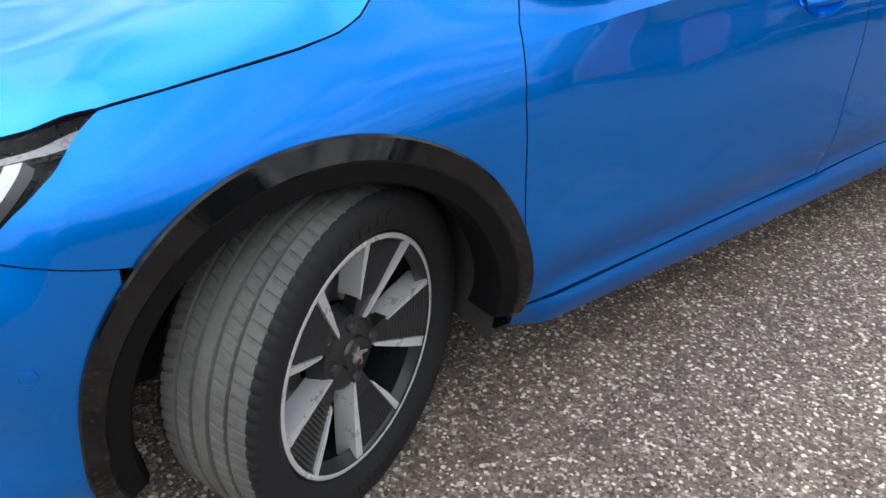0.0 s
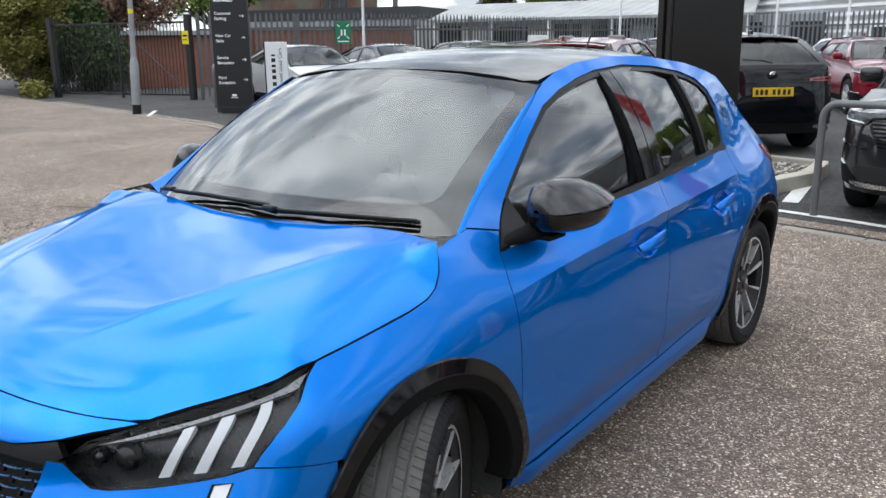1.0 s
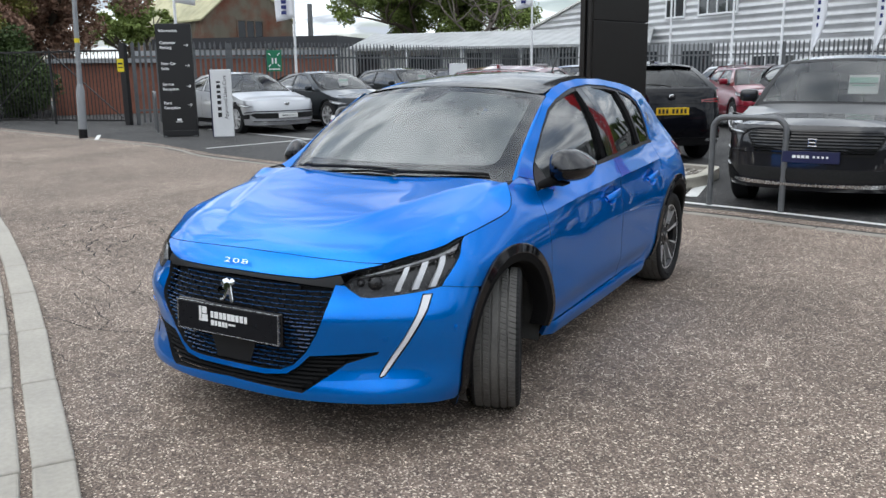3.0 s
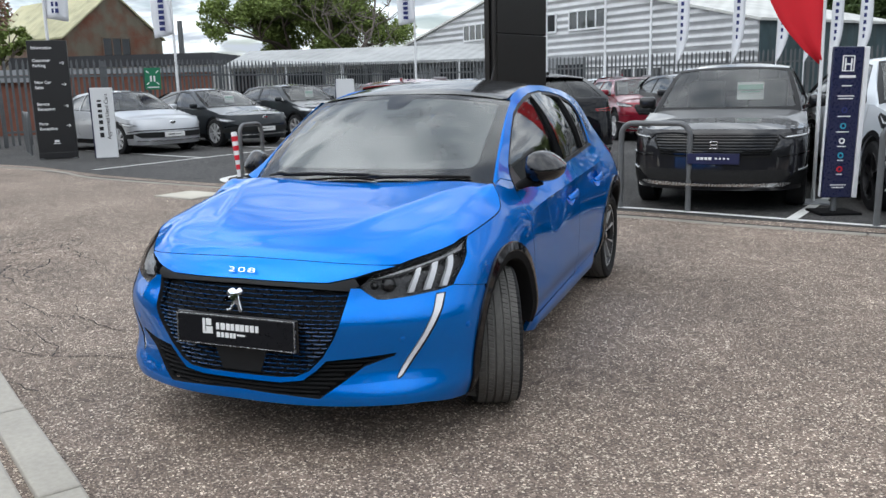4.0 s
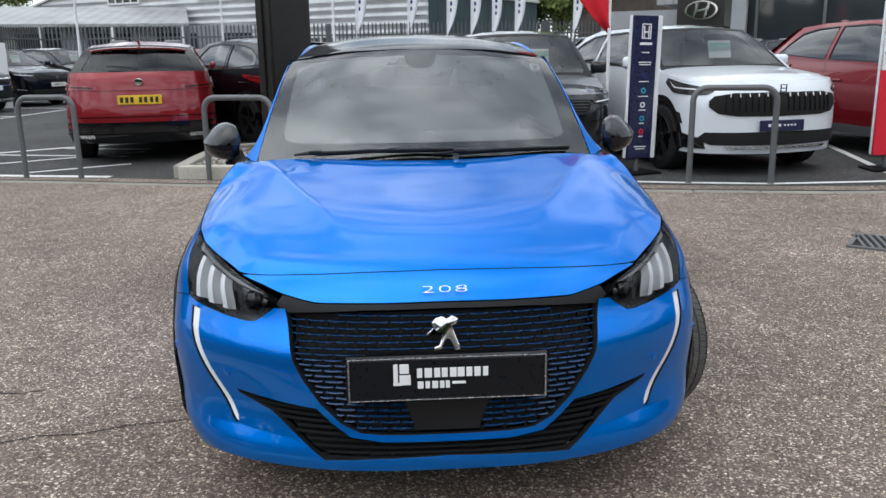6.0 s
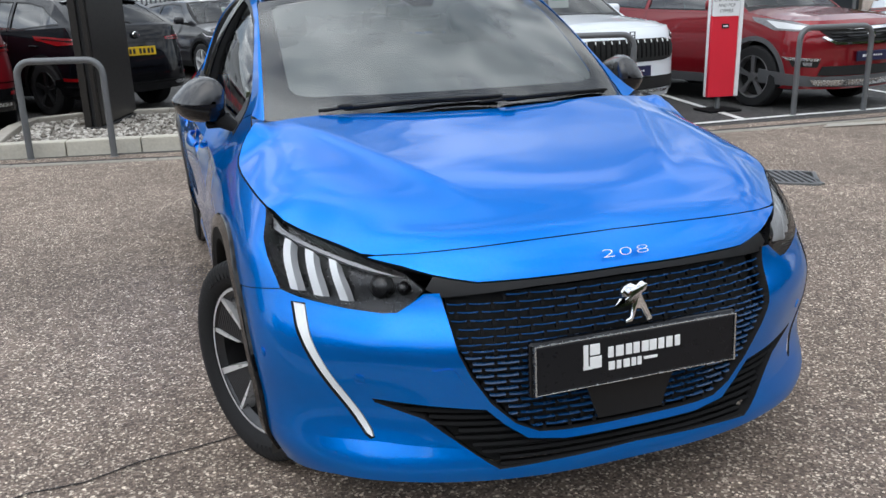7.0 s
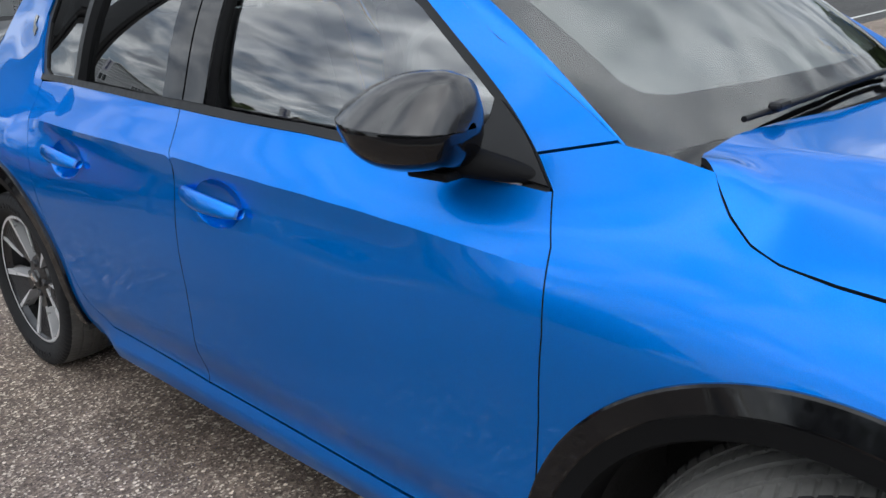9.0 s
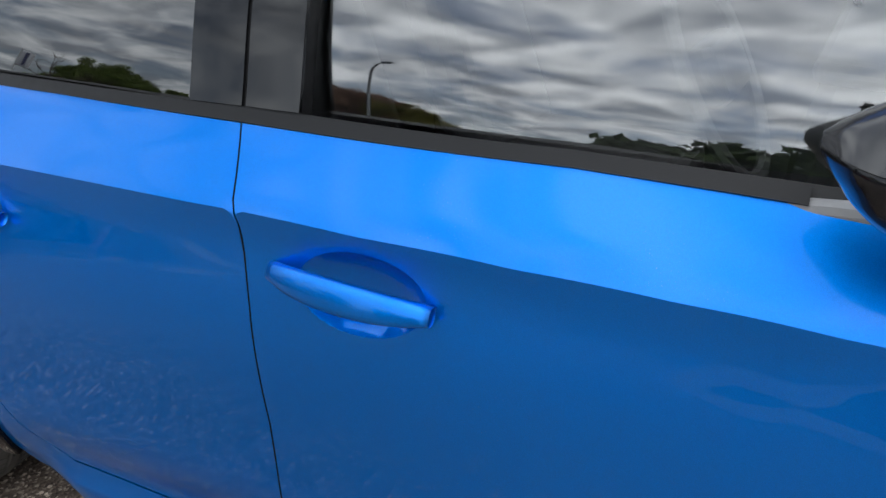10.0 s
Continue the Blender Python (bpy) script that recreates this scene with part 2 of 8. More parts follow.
car_paint("paint_blue", (0.0, 0.192, 0.72), metal=0.82, dirt=0.30, edge=(0.0, 0.58, 0.80), coat_ior=1.33, spec=0.0)
car_paint("paint_charcoal", (0.014, 0.014, 0.017), metal=0.3, coat_ior=1.52, spec=0.12)
car_paint("paint_graphite", (0.022, 0.026, 0.030), metal=0.4, coat_ior=1.42, spec=0.08)
car_paint("paint_black", (0.003, 0.0035, 0.006), metal=0.0, coat_ior=1.38, spec=0.04)
car_paint("paint_white", (0.72, 0.76, 0.80), metal=0.1, flake=0.03)
car_paint("paint_silver", (0.52, 0.53, 0.55), metal=0.6)
car_paint("paint_red", (0.21, 0.004, 0.018), metal=0.45)
car_paint("paint_deep_red", (0.22, 0.006, 0.012), metal=0.4)
car_paint("paint_navy", (0.014, 0.055, 0.20), metal=0.4)
plain("gloss_black", (0.005, 0.005, 0.006), 0.10, coat=0.35, vary=0.2, spec=0.3)
plain("arch_gloss", (0.005, 0.005, 0.006), 0.06, coat=0.0, vary=0.1, spec=0.32)
plain("roof_black", (0.012, 0.012, 0.013), 0.10, coat=0.0, vary=0.1, spec=0.4)
plain("piano_black", (0.004, 0.004, 0.005), 0.05, coat=1.0, vary=0.1)
plain("satin_black", (0.009, 0.009, 0.010), 0.42, vary=0.2, spec=0.3)
plain("plastic_black", (0.007, 0.007, 0.0075), 0.7, spec=0.1, vary=0.25, bump=0.15, grain=400)
plain("mirror_black", (0.020, 0.020, 0.022), 0.20, coat=0.4, vary=0.1, grain=8, spec=0.5)
plain("frit_black", (0.008, 0.008, 0.009), 0.6, vary=0.05, grain=8, spec=0.1)
# near black for recess backs and undersides, their shade put into the colour
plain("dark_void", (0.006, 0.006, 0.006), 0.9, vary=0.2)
plain("liner_felt", (0.05, 0.049, 0.047), 0.95, vary=0.35, grain=90, bump=0.6)
plain("rubber", (0.014, 0.014, 0.015), 0.78, spec=0.25, vary=0.3, grain=120, bump=0.2)
plain("rubber_tread", (0.100, 0.096, 0.090), 0.85, vary=0.35, grain=70, bump=0.3, large=9)
plain("alloy_cut", (0.62, 0.62, 0.63), 0.32, metal=0.35, vary=0.05, grain=30)
plain("alloy_graphite", (0.15, 0.15, 0.155), 0.34, metal=0.5, vary=0.1, grain=30)
plain("alloy_dark", (0.02, 0.02, 0.022), 0.35, metal=0.3, coat=0.3, vary=0.15)
plain("alloy_groove", (0.045, 0.045, 0.048), 0.4, metal=0.2, vary=0.1)
plain("disc_steel", (0.30, 0.29, 0.28), 0.4, metal=0.9, vary=0.2)
plain("caliper_grey", (0.38, 0.37, 0.35), 0.5, metal=0.4, vary=0.2)
plain("chrome", (0.86, 0.86, 0.87), 0.08, metal=1.0, vary=0.03)
plain("chrome_satin", (0.60, 0.61, 0.62), 0.25, metal=1.0, vary=0.05)
plain("card_white", (0.80, 0.82, 0.80), 0.6, vary=0.05)
plain("light_tube", (0.80, 0.82, 0.84), 0.35, coat=0.5, vary=0.04)
plain("lamp_inner", (0.008, 0.008, 0.009), 0.3, coat=0.2, vary=0.3)
plain("lamp_grey", (0.25, 0.25, 0.26), 0.3, metal=0.5, vary=0.1)
plain("lens_red", (0.25, 0.004, 0.006), 0.08, coat=1.0, vary=0.1)
plain("grille_bar", (0.006, 0.042, 0.12), 0.25, vary=0.15, spec=0.4)
plain("cabin_dark", (0.26, 0.26, 0.265), 0.75, vary=0.15, grain=30)
plain("cabin_cloth", (0.20, 0.20, 0.21), 0.9, vary=0.15, grain=30)
plain("cabin_light", (0.66, 0.65, 0.62), 0.85, vary=0.08)
plain("white_print", (0.82, 0.82, 0.82), 0.5, vary=0.03)
plain("plate_black", (0.008, 0.008, 0.010), 0.32, coat=0.05, vary=0.1, spec=0.25)
plain("plate_yellow", (0.72, 0.46, 0.02), 0.35, vary=0.05)
plain("plate_white", (0.75, 0.75, 0.73), 0.35, vary=0.04)
plain("plate_navy", (0.012, 0.014, 0.055), 0.35, vary=0.1)
plain("ink", (0.01, 0.01, 0.012), 0.5, vary=0.1)
glass("windscreen_glass", (0.95, 0.965, 0.96), mix=1.05)
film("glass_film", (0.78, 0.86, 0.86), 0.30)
glass("tinted_glass", (0.16, 0.17, 0.175), mix=1.35)
glass("side_glass", (0.85, 0.89, 0.88), mix=1.95)
glass("lamp_glass", (0.95, 0.95, 0.96), mix=0.24)
asphalt("asphalt_chip", (0.196, 0.150, 0.122), (0.80, 0.69, 0.56), 0.33, 150)
asphalt("asphalt_bay", (0.055, 0.054, 0.054), (0.20, 0.19, 0.18), 0.2, 150)
plain("concrete", (0.36, 0.335, 0.29), 0.85, vary=0.22, grain=40, bump=0.4, large=1.5)
plain("concrete_dull", (0.27, 0.25, 0.215), 0.9, vary=0.3, grain=40, bump=0.4, large=1.5)
plain("concrete_pale", (0.50, 0.47, 0.40), 0.85, vary=0.2, grain=40, bump=0.4, large=1.5)
plain("line_white", (0.68, 0.68, 0.66), 0.7, vary=0.22, grain=25, large=4)
plain("galvanised", (0.33, 0.345, 0.36), 0.5, metal=0.7, vary=0.15, grain=30)
plain("steel_grey", (0.13, 0.135, 0.14), 0.45, metal=0.3, vary=0.15)
plain("fence_grey", (0.125, 0.13, 0.135), 0.5, metal=0.4, vary=0.15, grain=10)
plain("gate_black", (0.012, 0.012, 0.013), 0.5, vary=0.2)
plain("sign_bronze", (0.022, 0.019, 0.017), 0.35, metal=0.3, vary=0.1, large=1)
plain("sign_black", (0.014, 0.014, 0.015), 0.4, vary=0.1)
plain("sign_white", (0.72, 0.73, 0.74), 0.45, vary=0.05)
plain("sign_navy", (0.010, 0.014, 0.055), 0.3, coat=0.3, vary=0.1)
plain("sign_green", (0.005, 0.17, 0.08), 0.45, vary=0.06)
plain("sign_yellow", (0.75, 0.60, 0.02), 0.5, vary=0.06)
plain("sign_red", (0.62, 0.015, 0.035), 0.4, vary=0.06)
plain("sign_cyan", (0.03, 0.35, 0.50), 0.4, vary=0.05)
plain("flag_white", (0.76, 0.77, 0.80), 0.8, vary=0.06)
plain("flag_red", (0.62, 0.008, 0.02), 0.75, vary=0.08)
plain("flag_navy", (0.02, 0.03, 0.14), 0.8, vary=0.06)

# ---- mesh tools ----
def mesh_ob(name, verts, faces, mat, parent=None, label="", smooth=True, normals=None, at=None, sharp=()):
    """One mesh object; a part when it has a parent."""
    me = bpy.data.meshes.new(name)
    me.from_pydata([tuple(map(float, v)) for v in verts], [], faces)
    me.materials.append(MATS[mat])
    if smooth:
        me.shade_smooth()
    if sharp:
        for e in me.edges:
            if tuple(sorted(e.vertices)) in sharp:
                e.use_edge_sharp = True
    if normals is not None:
        me.normals_split_custom_set(normals)
    ob = new(name, me)
    if parent is not None:
        ob.parent = parent
    if at is not None:
        ob.matrix_basis = at
    if label:
        ob["label"] = label
    return ob


def part(name, bm, mat, parent=None, label="", smooth=False, at=None):
    """Links a bmesh as one mesh object under a thing or a part."""
    me = bpy.data.meshes.new(name)
    bm.to_mesh(me)
    bm.free()
    me.materials.append(MATS[mat])
    if smooth:
        me.shade_smooth()
        me.set_sharp_from_angle(angle=radians(38))
    ob = new(name, me)
    if parent is not None:
        ob.parent = parent
    if at is not None:
        ob.matrix_basis = at
    if label:
        ob["label"] = label
    return ob


def thing(name, label, category, m=None, group="", kind=""):
    """An empty at a thing's base that carries its parts."""
    ob = new(name)
    ob.empty_display_size = 0.2
    if m is not None:
        ob.matrix_basis = m
    return tagged(ob, label, category, group, kind)


def add_box(bm, size, m=None, bevel=0.0, seg=2):
    """A box of the given size about its centre, edges rounded."""
    r = bmesh.ops.create_cube(bm, size=1.0)
    vs = r["verts"]
    bmesh.ops.scale(bm, vec=size, verts=vs)
    if bevel:
        es = list({e for v in vs for e in v.link_edges})
        res = bmesh.ops.bevel(bm, geom=es, offset=bevel, segments=seg, affect="EDGES", profile=0.5)
        vs = list({v for f in res["faces"] for v in f.verts} | {v for v in vs if v.is_valid})
    if m is not None:
        bmesh.ops.transform(bm, matrix=m, verts=vs)
    return bm


def box(size, m=None, bevel=0.0, seg=2):
    return add_box(bmesh.new(), size, m, bevel, seg)


def tube_data(path, radius, sides=10, caps=True):
    """Vertices and faces of a round bar along a path; radius may be a list."""
    path = [Vector(p) for p in path]
    n = len(path)
    rad = radius if isinstance(radius, (list, tuple)) else [radius] * n
    verts, faces = [], []
    up = None
    for i, p in enumerate(path):
        d = (path[min(i + 1, n - 1)] - path[max(i - 1, 0)]).normalized()
        if up is None:
            up = Vector((0, 0, 1)) if abs(d.z) < 0.9 else Vector((1, 0, 0))
        a = d.cross(up).normalized()
        up = a.cross(d).normalized()
        for k in range(sides):
            w = 2 * math.pi * k / sides
            verts.append(p + (a * math.cos(w) + up * math.sin(w)) * rad[i])
    for i in range(n - 1):
        for k in range(sides):
            a, b = i * sides + k, i * sides + (k + 1) % sides
            faces.append((a, b, b + sides, a + sides))
    if caps:
        faces.append(tuple(reversed(range(sides))))
        faces.append(tuple((n - 1) * sides + k for k in range(sides)))
    return verts, faces


def tube(name, path, radius, mat, parent=None, label="", sides=10, caps=True, at=None):
    v, f = tube_data(path, radius, sides, caps)
    ob = mesh_ob(name, v, f, mat, parent, label, at=at)
    ob.data.set_sharp_from_angle(angle=radians(50))
    return ob


def lathe(name, profile, mat, parent=None, label="", sides=48, at=None, axis="x", closed=False, arc=None):
    """Turns a profile of (along the axis, radius) about an axis."""
    verts, faces = [], []
    n = len(profile)
    for k in range(sides):
        w = 2 * math.pi * k / sides
        for a, r in profile:
            verts.append({"x": (a, r * math.cos(w), r * math.sin(w)), "y": (r * math.sin(w), a, r * math.cos(w)),
                          "z": (r * math.cos(w), r * math.sin(w), a)}[axis])
    for k in range(sides):
        k2 = (k + 1) % sides
        for i in range(n if closed else n - 1):
            j = (i + 1) % n
            faces.append((k * n + i, k2 * n + i, k2 * n + j, k * n + j))
    ob = mesh_ob(name, verts, faces, mat, parent, label, at=at)
    ob.data.set_sharp_from_angle(angle=radians(32))
    return ob


def join_data(chunks):
    """Several (verts, faces) as one."""
    verts, faces = [], []
    for v, f in chunks:
        o = len(verts)
        verts.extend(v)
        faces.extend(tuple(i + o for i in q) for q in f)
    return verts, faces


def prism(outline, depth, m=None, bevel=0.0):
    """A flat outline (x, z) given thickness along y, from -depth/2 to depth/2."""
    bm = bmesh.new()
    a = [bm.verts.new((x, -depth / 2, z)) for x, z in outline]
    f = bm.faces.new(a)
    r = bmesh.ops.extrude_face_region(bm, geom=[f])
    bmesh.ops.translate(bm, vec=(0, depth, 0), verts=[g for g in r["geom"] if isinstance(g, bmesh.types.BMVert)])
    bmesh.ops.recalc_face_normals(bm, faces=bm.faces)
    if bevel:
        bmesh.ops.bevel(bm, geom=list(bm.edges), offset=bevel, segments=2, affect="EDGES", profile=0.5)
    if m is not None:
        bmesh.ops.transform(bm, matrix=m, verts=bm.verts)
    return bm


def lettering(name, text, size, mat, parent, at, depth=0.002, align="LEFT", label="", bold=0.0, squeeze=1.0):
    """Raised letters in the built-in typeface, in the x-z plane, facing -y."""
    cu = bpy.data.curves.new(name, "FONT")
    cu.body, cu.size, cu.extrude, cu.align_x, cu.offset = text, size, depth, align, bold
    cu.resolution_u = 3
    tmp = bpy.data.objects.new(name, cu)
    me = bpy.data.meshes.new_from_object(tmp)
    bpy.data.objects.remove(tmp)
    me.transform(pose(0, 0, 0, 90, 0, 0) @ Matrix.Diagonal((squeeze, 1, 1, 1)))
    me.materials.clear()
    me.materials.append(MATS[mat])
    ob = new(name, me)
    ob.parent = parent
    ob.matrix_basis = at
    if label:
        ob["label"] = label
    return ob


def pchip(xs, ys, x):
    """A smooth curve through the points (xs, ys), evaluated at x (an array)."""
    xs, ys, x = np.asarray(xs, float), np.asarray(ys, float), np.asarray(x, float)
    h = np.diff(xs)
    d = np.diff(ys) / h
    m = np.empty_like(ys)
    m[0], m[-1] = d[0], d[-1]
    m[1:-1] = (d[:-1] * h[1:] + d[1:] * h[:-1]) / (h[:-1] + h[1:])
    i = np.clip(np.searchsorted(xs, x) - 1, 0, len(xs) - 2)
    t = (x - xs[i]) / h[i]
    lo, hi = t < 0, t > 1
    tt = np.clip(t, 0, 1)
    y = ((2 * tt ** 3 - 3 * tt ** 2 + 1) * ys[i] + (tt ** 3 - 2 * tt ** 2 + tt) * m[i] * h[i]
         + (3 * tt ** 2 - 2 * tt ** 3) * ys[i + 1] + (tt ** 3 - tt ** 2) * m[i + 1] * h[i])
    y = np.where(lo, ys[0] + (x - xs[0]) * m[0], y)
    return np.where(hi, ys[-1] + (x - xs[-1]) * m[-1], y)


def spline(points, step, closed=False):
    """Catmull-Rom through 2D points, resampled."""
    p = [np.array(q, float) for q in points]
    n = len(p)
    out = []
    for i in range(n if closed else n - 1):
        g = (lambda k: p[k % n]) if closed else (lambda k: p[min(max(k, 0), n - 1)])
        a, b, c, d = g(i - 1), g(i), g(i + 1), g(i + 2)
        k = max(2, int(np.linalg.norm(c - b) / step))
        for t in np.arange(k) / k:
            out.append(tuple(0.5 * (2 * b + (c - a) * t + (2 * a - 5 * b + 4 * c - d) * t * t + (3 * b - a - 3 * c + d) * t ** 3)))
    if not closed:
        out.append(tuple(p[-1]))
    return out


def inside(pts, poly):
    """Which points lie in a polygon."""
    x, y = pts[:, 0], pts[:, 1]
    r = np.zeros(len(pts), bool)
    q = np.asarray(poly)
    for (x0, y0), (x1, y1) in zip(q, np.roll(q, -1, 0)):
        if y0 != y1:
            r ^= ((y0 > y) != (y1 > y)) & (x < (x1 - x0) * (y - y0) / (y1 - y0) + x0)
    return r


def dense(poly, step):
    out = []
    for a, b in zip(poly, poly[1:] + poly[:1]):
        a, b = np.array(a, float), np.array(b, float)
        k = max(1, int(math.ceil(np.linalg.norm(b - a) / step)))
        out += [tuple(a + (b - a) * i / k) for i in range(k)]
    return out


from mathutils.geometry import delaunay_2d_cdt


def sheet(name, surface, outline, mat, parent, holes=(), side=1, off=0.0, lip=0.014, h=0.035, label="", flip=False, shade_lip=False, crease=None):
    """A panel cut out of a curved surface by an outline in its own two coordinates, with edges turned in by lip.
    side 1 or -1: that half of the car; 0: both halves in one mesh."""
    rings = [dense(list(map(tuple, r)), h * 0.7) for r in (outline, *holes)]
    pts, edges = [], []
    for r in rings:
        o = len(pts)
        pts += r
        edges += [(o + i, o + (i + 1) % len(r)) for i in range(len(r))]
    if crease:
        # a sharp fold: its line (u to v) becomes a row of edges, each side keeps its own slope
        us = np.arange(min(q[0] for q in pts) + h * .4, max(q[0] for q in pts) - h * .4, h * .7)
        fold = np.stack([us, np.interp(us, *crease)], 1)
        ok_ = inside(fold, rings[0])
        for r in rings[1:]:
            ok_ &= ~inside(fold, r)
        o = len(pts)
        pts += [tuple(q) for q in fold[ok_]]
        edges += [(o + i, o + i + 1) for i in range(int(ok_.sum()) - 1)]
    b = np.array(pts)
    lo, hi = b.min(0), b.max(0)
    gu, gv = np.meshgrid(np.arange(lo[0] + h / 2, hi[0], h), np.arange(lo[1] + h / 2, hi[1], h))
    g = np.stack([gu.ravel(), gv.ravel()], 1)
    ok = inside(g, rings[0])
    for r in rings[1:]:
        ok &= ~inside(g, r)
    g = g[ok]
    if len(g):
        far = np.array([np.min(np.sum((b - q) ** 2, 1)) for q in g]) > (0.35 * h) ** 2
        g = g[far]
    allp = [Vector(p) for p in pts] + [Vector(p) for p in g]
    res = delaunay_2d_cdt(allp, edges, [], 0, 1e-6)
    vv = np.array([tuple(v) for v in res[0]])
    tri = [f for f in res[2]]
    cen = np.array([vv[list(f)].mean(0) for f in tri])
    keep = inside(cen, rings[0])
    for r in rings[1:]:
        keep &= ~inside(cen, r)
    tri = [f for f, k in zip(tri, keep) if k]
    pos, nor = surface(vv[:, 0], vv[:, 1])
    pos = pos + nor * off
    nor_up, nor_lo = nor, nor
    if crease:
        fz = np.interp(vv[:, 0], *crease)
        nor_up = surface(vv[:, 0], np.maximum(vv[:, 1], fz + .019))[1]
        nor_lo = surface(vv[:, 0], np.minimum(vv[:, 1], fz - .019))[1]
    count = {}
    for f in tri:
        for a, c in zip(f, f[1:] + f[:1]):
            count[(a, c)] = count.get((a, c), 0) + 1
    border = [(a, c) for (a, c) in count if (c, a) not in count]
    verts, faces, normals, sharp = [], [], [], set()
    for sg in ((1, -1) if side == 0 else (side,)):
        o = len(verts)
        mir = np.array([sg, 1, 1])
        first = o == 0
        verts += list(pos * mir)
        turn = (sg < 0) != flip
        for f in tri:
            # winding follows the surface's normal
            p0, p1, p2 = (pos[k] for k in f[:3])
            up = np.dot(np.cross(p1 - p0, p2 - p0), nor[f[0]]) > 0
            q = list(f) if up != (sg < 0) else list(reversed(f))
            faces.append(tuple(k if (not first and abs(pos[k][0]) < 1e-3) else k + o for k in q))
            side_n = nor
            if crease:
                c_ = vv[list(f)].mean(0)
                side_n = nor_up if c_[1] > np.interp(c_[0], *crease) else nor_lo
            normals += [tuple(side_n[k] * mir) for k in q]
        if lip:
            inner = {}
            for a, c in border:
                if side == 0 and abs(pos[a][0]) < 1e-3 and abs(pos[c][0]) < 1e-3:
                    continue
                for k in (a, c):
                    if k not in inner:
                        inner[k] = len(verts)
                        verts.append((pos[k] - nor[k] * lip) * mir)
                q = (c + o, a + o, inner[a], inner[c])
                sharp.add(tuple(sorted((a + o, c + o))))
                sharp.add(tuple(sorted((a + o, inner[a]))))
                sharp.add(tuple(sorted((c + o, inner[c]))))
                pa, pc, pi = (np.array(verts[k]) for k in (c + o, a + o, inner[a]))
                mid = np.cross(pc - pa, pi - pa)
                mid = mid / (np.linalg.norm(mid) + 1e-12)
                faces.append(q)
                normals += [tuple(mid)] * 4
    ob = mesh_ob(name, verts, faces, mat, parent, label, normals=normals, sharp=sharp)
    if lip and shade_lip:
        # the turned-in edge takes tyre black, standing in for shade inside the gap
        ob.data.materials.append(MATS["rubber"])
        for p in ob.data.polygons:
            p.material_index = 1 if len(p.vertices) == 4 else 0
    return ob

# ---- the blue hatchback: its skin as one surface, cut into panels ----
S_AT = [-1.54, -1.34, -1.14, -.935, -.715, -.545, -.445, -.3, 0, .2, .45, 1.2, 1.9, 2.3, 2.6, 2.9, 3.15]
SIDE_AT = [  # height, then half width at y = -.3, 0, .2, .45, 1.2, 1.9, 2.3, 2.6, 2.9, 3.15
    (.17, .775, .775, .775, .775, .775, .775, .775, .775, .74, .62),
    (.25, .82, .83, .83, .82, .805, .805, .815, .82, .78, .66),
    (.32, .832, .845, .85, .85, .835, .835, .845, .845, .80, .68),
    (.48, .838, .855, .856, .852, .847, .847, .86, .86, .815, .70),
    (.545, .837, .855, .856, .852, .851, .853, .864, .864, .82, .71),
    (.62, .834, .855, .856, .852, .855, .86, .868, .868, .825, .72)]
SIDE_AT += [
    (.717, .808, .84, .845, .843, .858, .862, .865, .862, .82, .72),
    (.76, .775, .825, .832, .833, .855, .857, .858, .85, .81, .71),
    (.80, .735, .805, .815, .815, .848, .848, .845, .835, .795, .70),
    (.86, .69, .775, .785, .775, .828, .822, .812, .80, .77, .69),
    (.95, .60, .72, .725, .69, .783, .77, .735, .72, .70, .65)]
SIDE_AT += [
    (1.05, .50, .60, .62, .63, .748, .738, .70, .66, .63, .60),
    (1.2, .40, .50, .52, .54, .677, .667, .633, .59, .56, .53),
    (1.3, .32, .42, .44, .47, .607, .597, .57, .53, .50, .47),
    (1.38, .25, .35, .37, .40, .53, .52, .49, .46, .43, .40)]
NOSE_AT = {  # plan of the nose: x, y at s = -1.34, -1.14, -.935, -.715, -.545, -.445
    .17: (0, -.785, .22, -.775, .41, -.73, .60, -.64, .72, -.52, .77, -.42),
    .25: (0, -.82, .22, -.81, .42, -.765, .62, -.665, .75, -.54, .80, -.44),
    .32: (0, -.80, .22, -.788, .42, -.737, .605, -.627, .745, -.515, .80, -.43),
    .48: (0, -.795, .22, -.788, .42, -.745, .62, -.632, .757, -.518, .812, -.436)}
NOSE_AT.update({
    .545: (0, -.796, .22, -.790, .42, -.750, .62, -.640, .755, -.512, .81, -.434),
    .62: (0, -.766, .21, -.755, .41, -.706, .585, -.606, .735, -.483, .79, -.41),
    .717: (0, -.727, .21, -.714, .40, -.672, .575, -.580, .70, -.455, .765, -.37),
    .76: (0, -.680, .205, -.665, .385, -.625, .545, -.535, .67, -.425, .735, -.34),
    .80: (0, -.612, .19, -.598, .36, -.556, .50, -.490, .61, -.42, .68, -.36)})
CREASE = ([.45, .713, .889, 1.129, 1.446, 1.9, 2.2], [.79, .808, .82, .834, .849, .857, .865])
CELL, S0, Z0 = 0.01, -1.50, 0.08


def blurred(a, sig, ax):
    """Gaussian smoothing along one axis, its ends carried on straight."""
    r = int(3 * sig) + 1
    k = np.exp(-0.5 * (np.arange(-r, r + 1) / sig) ** 2)
    k /= k.sum()
    a = np.moveaxis(a, ax, 0)
    lo = 2 * a[:1] - a[1:r + 1][::-1]
    hi = 2 * a[-1:] - a[-r - 1:-1][::-1]
    e = np.concatenate([lo, a, hi])
    out = sum(w * e[i:i + len(a)] for i, w in enumerate(k))
    return np.moveaxis(out, 0, ax)


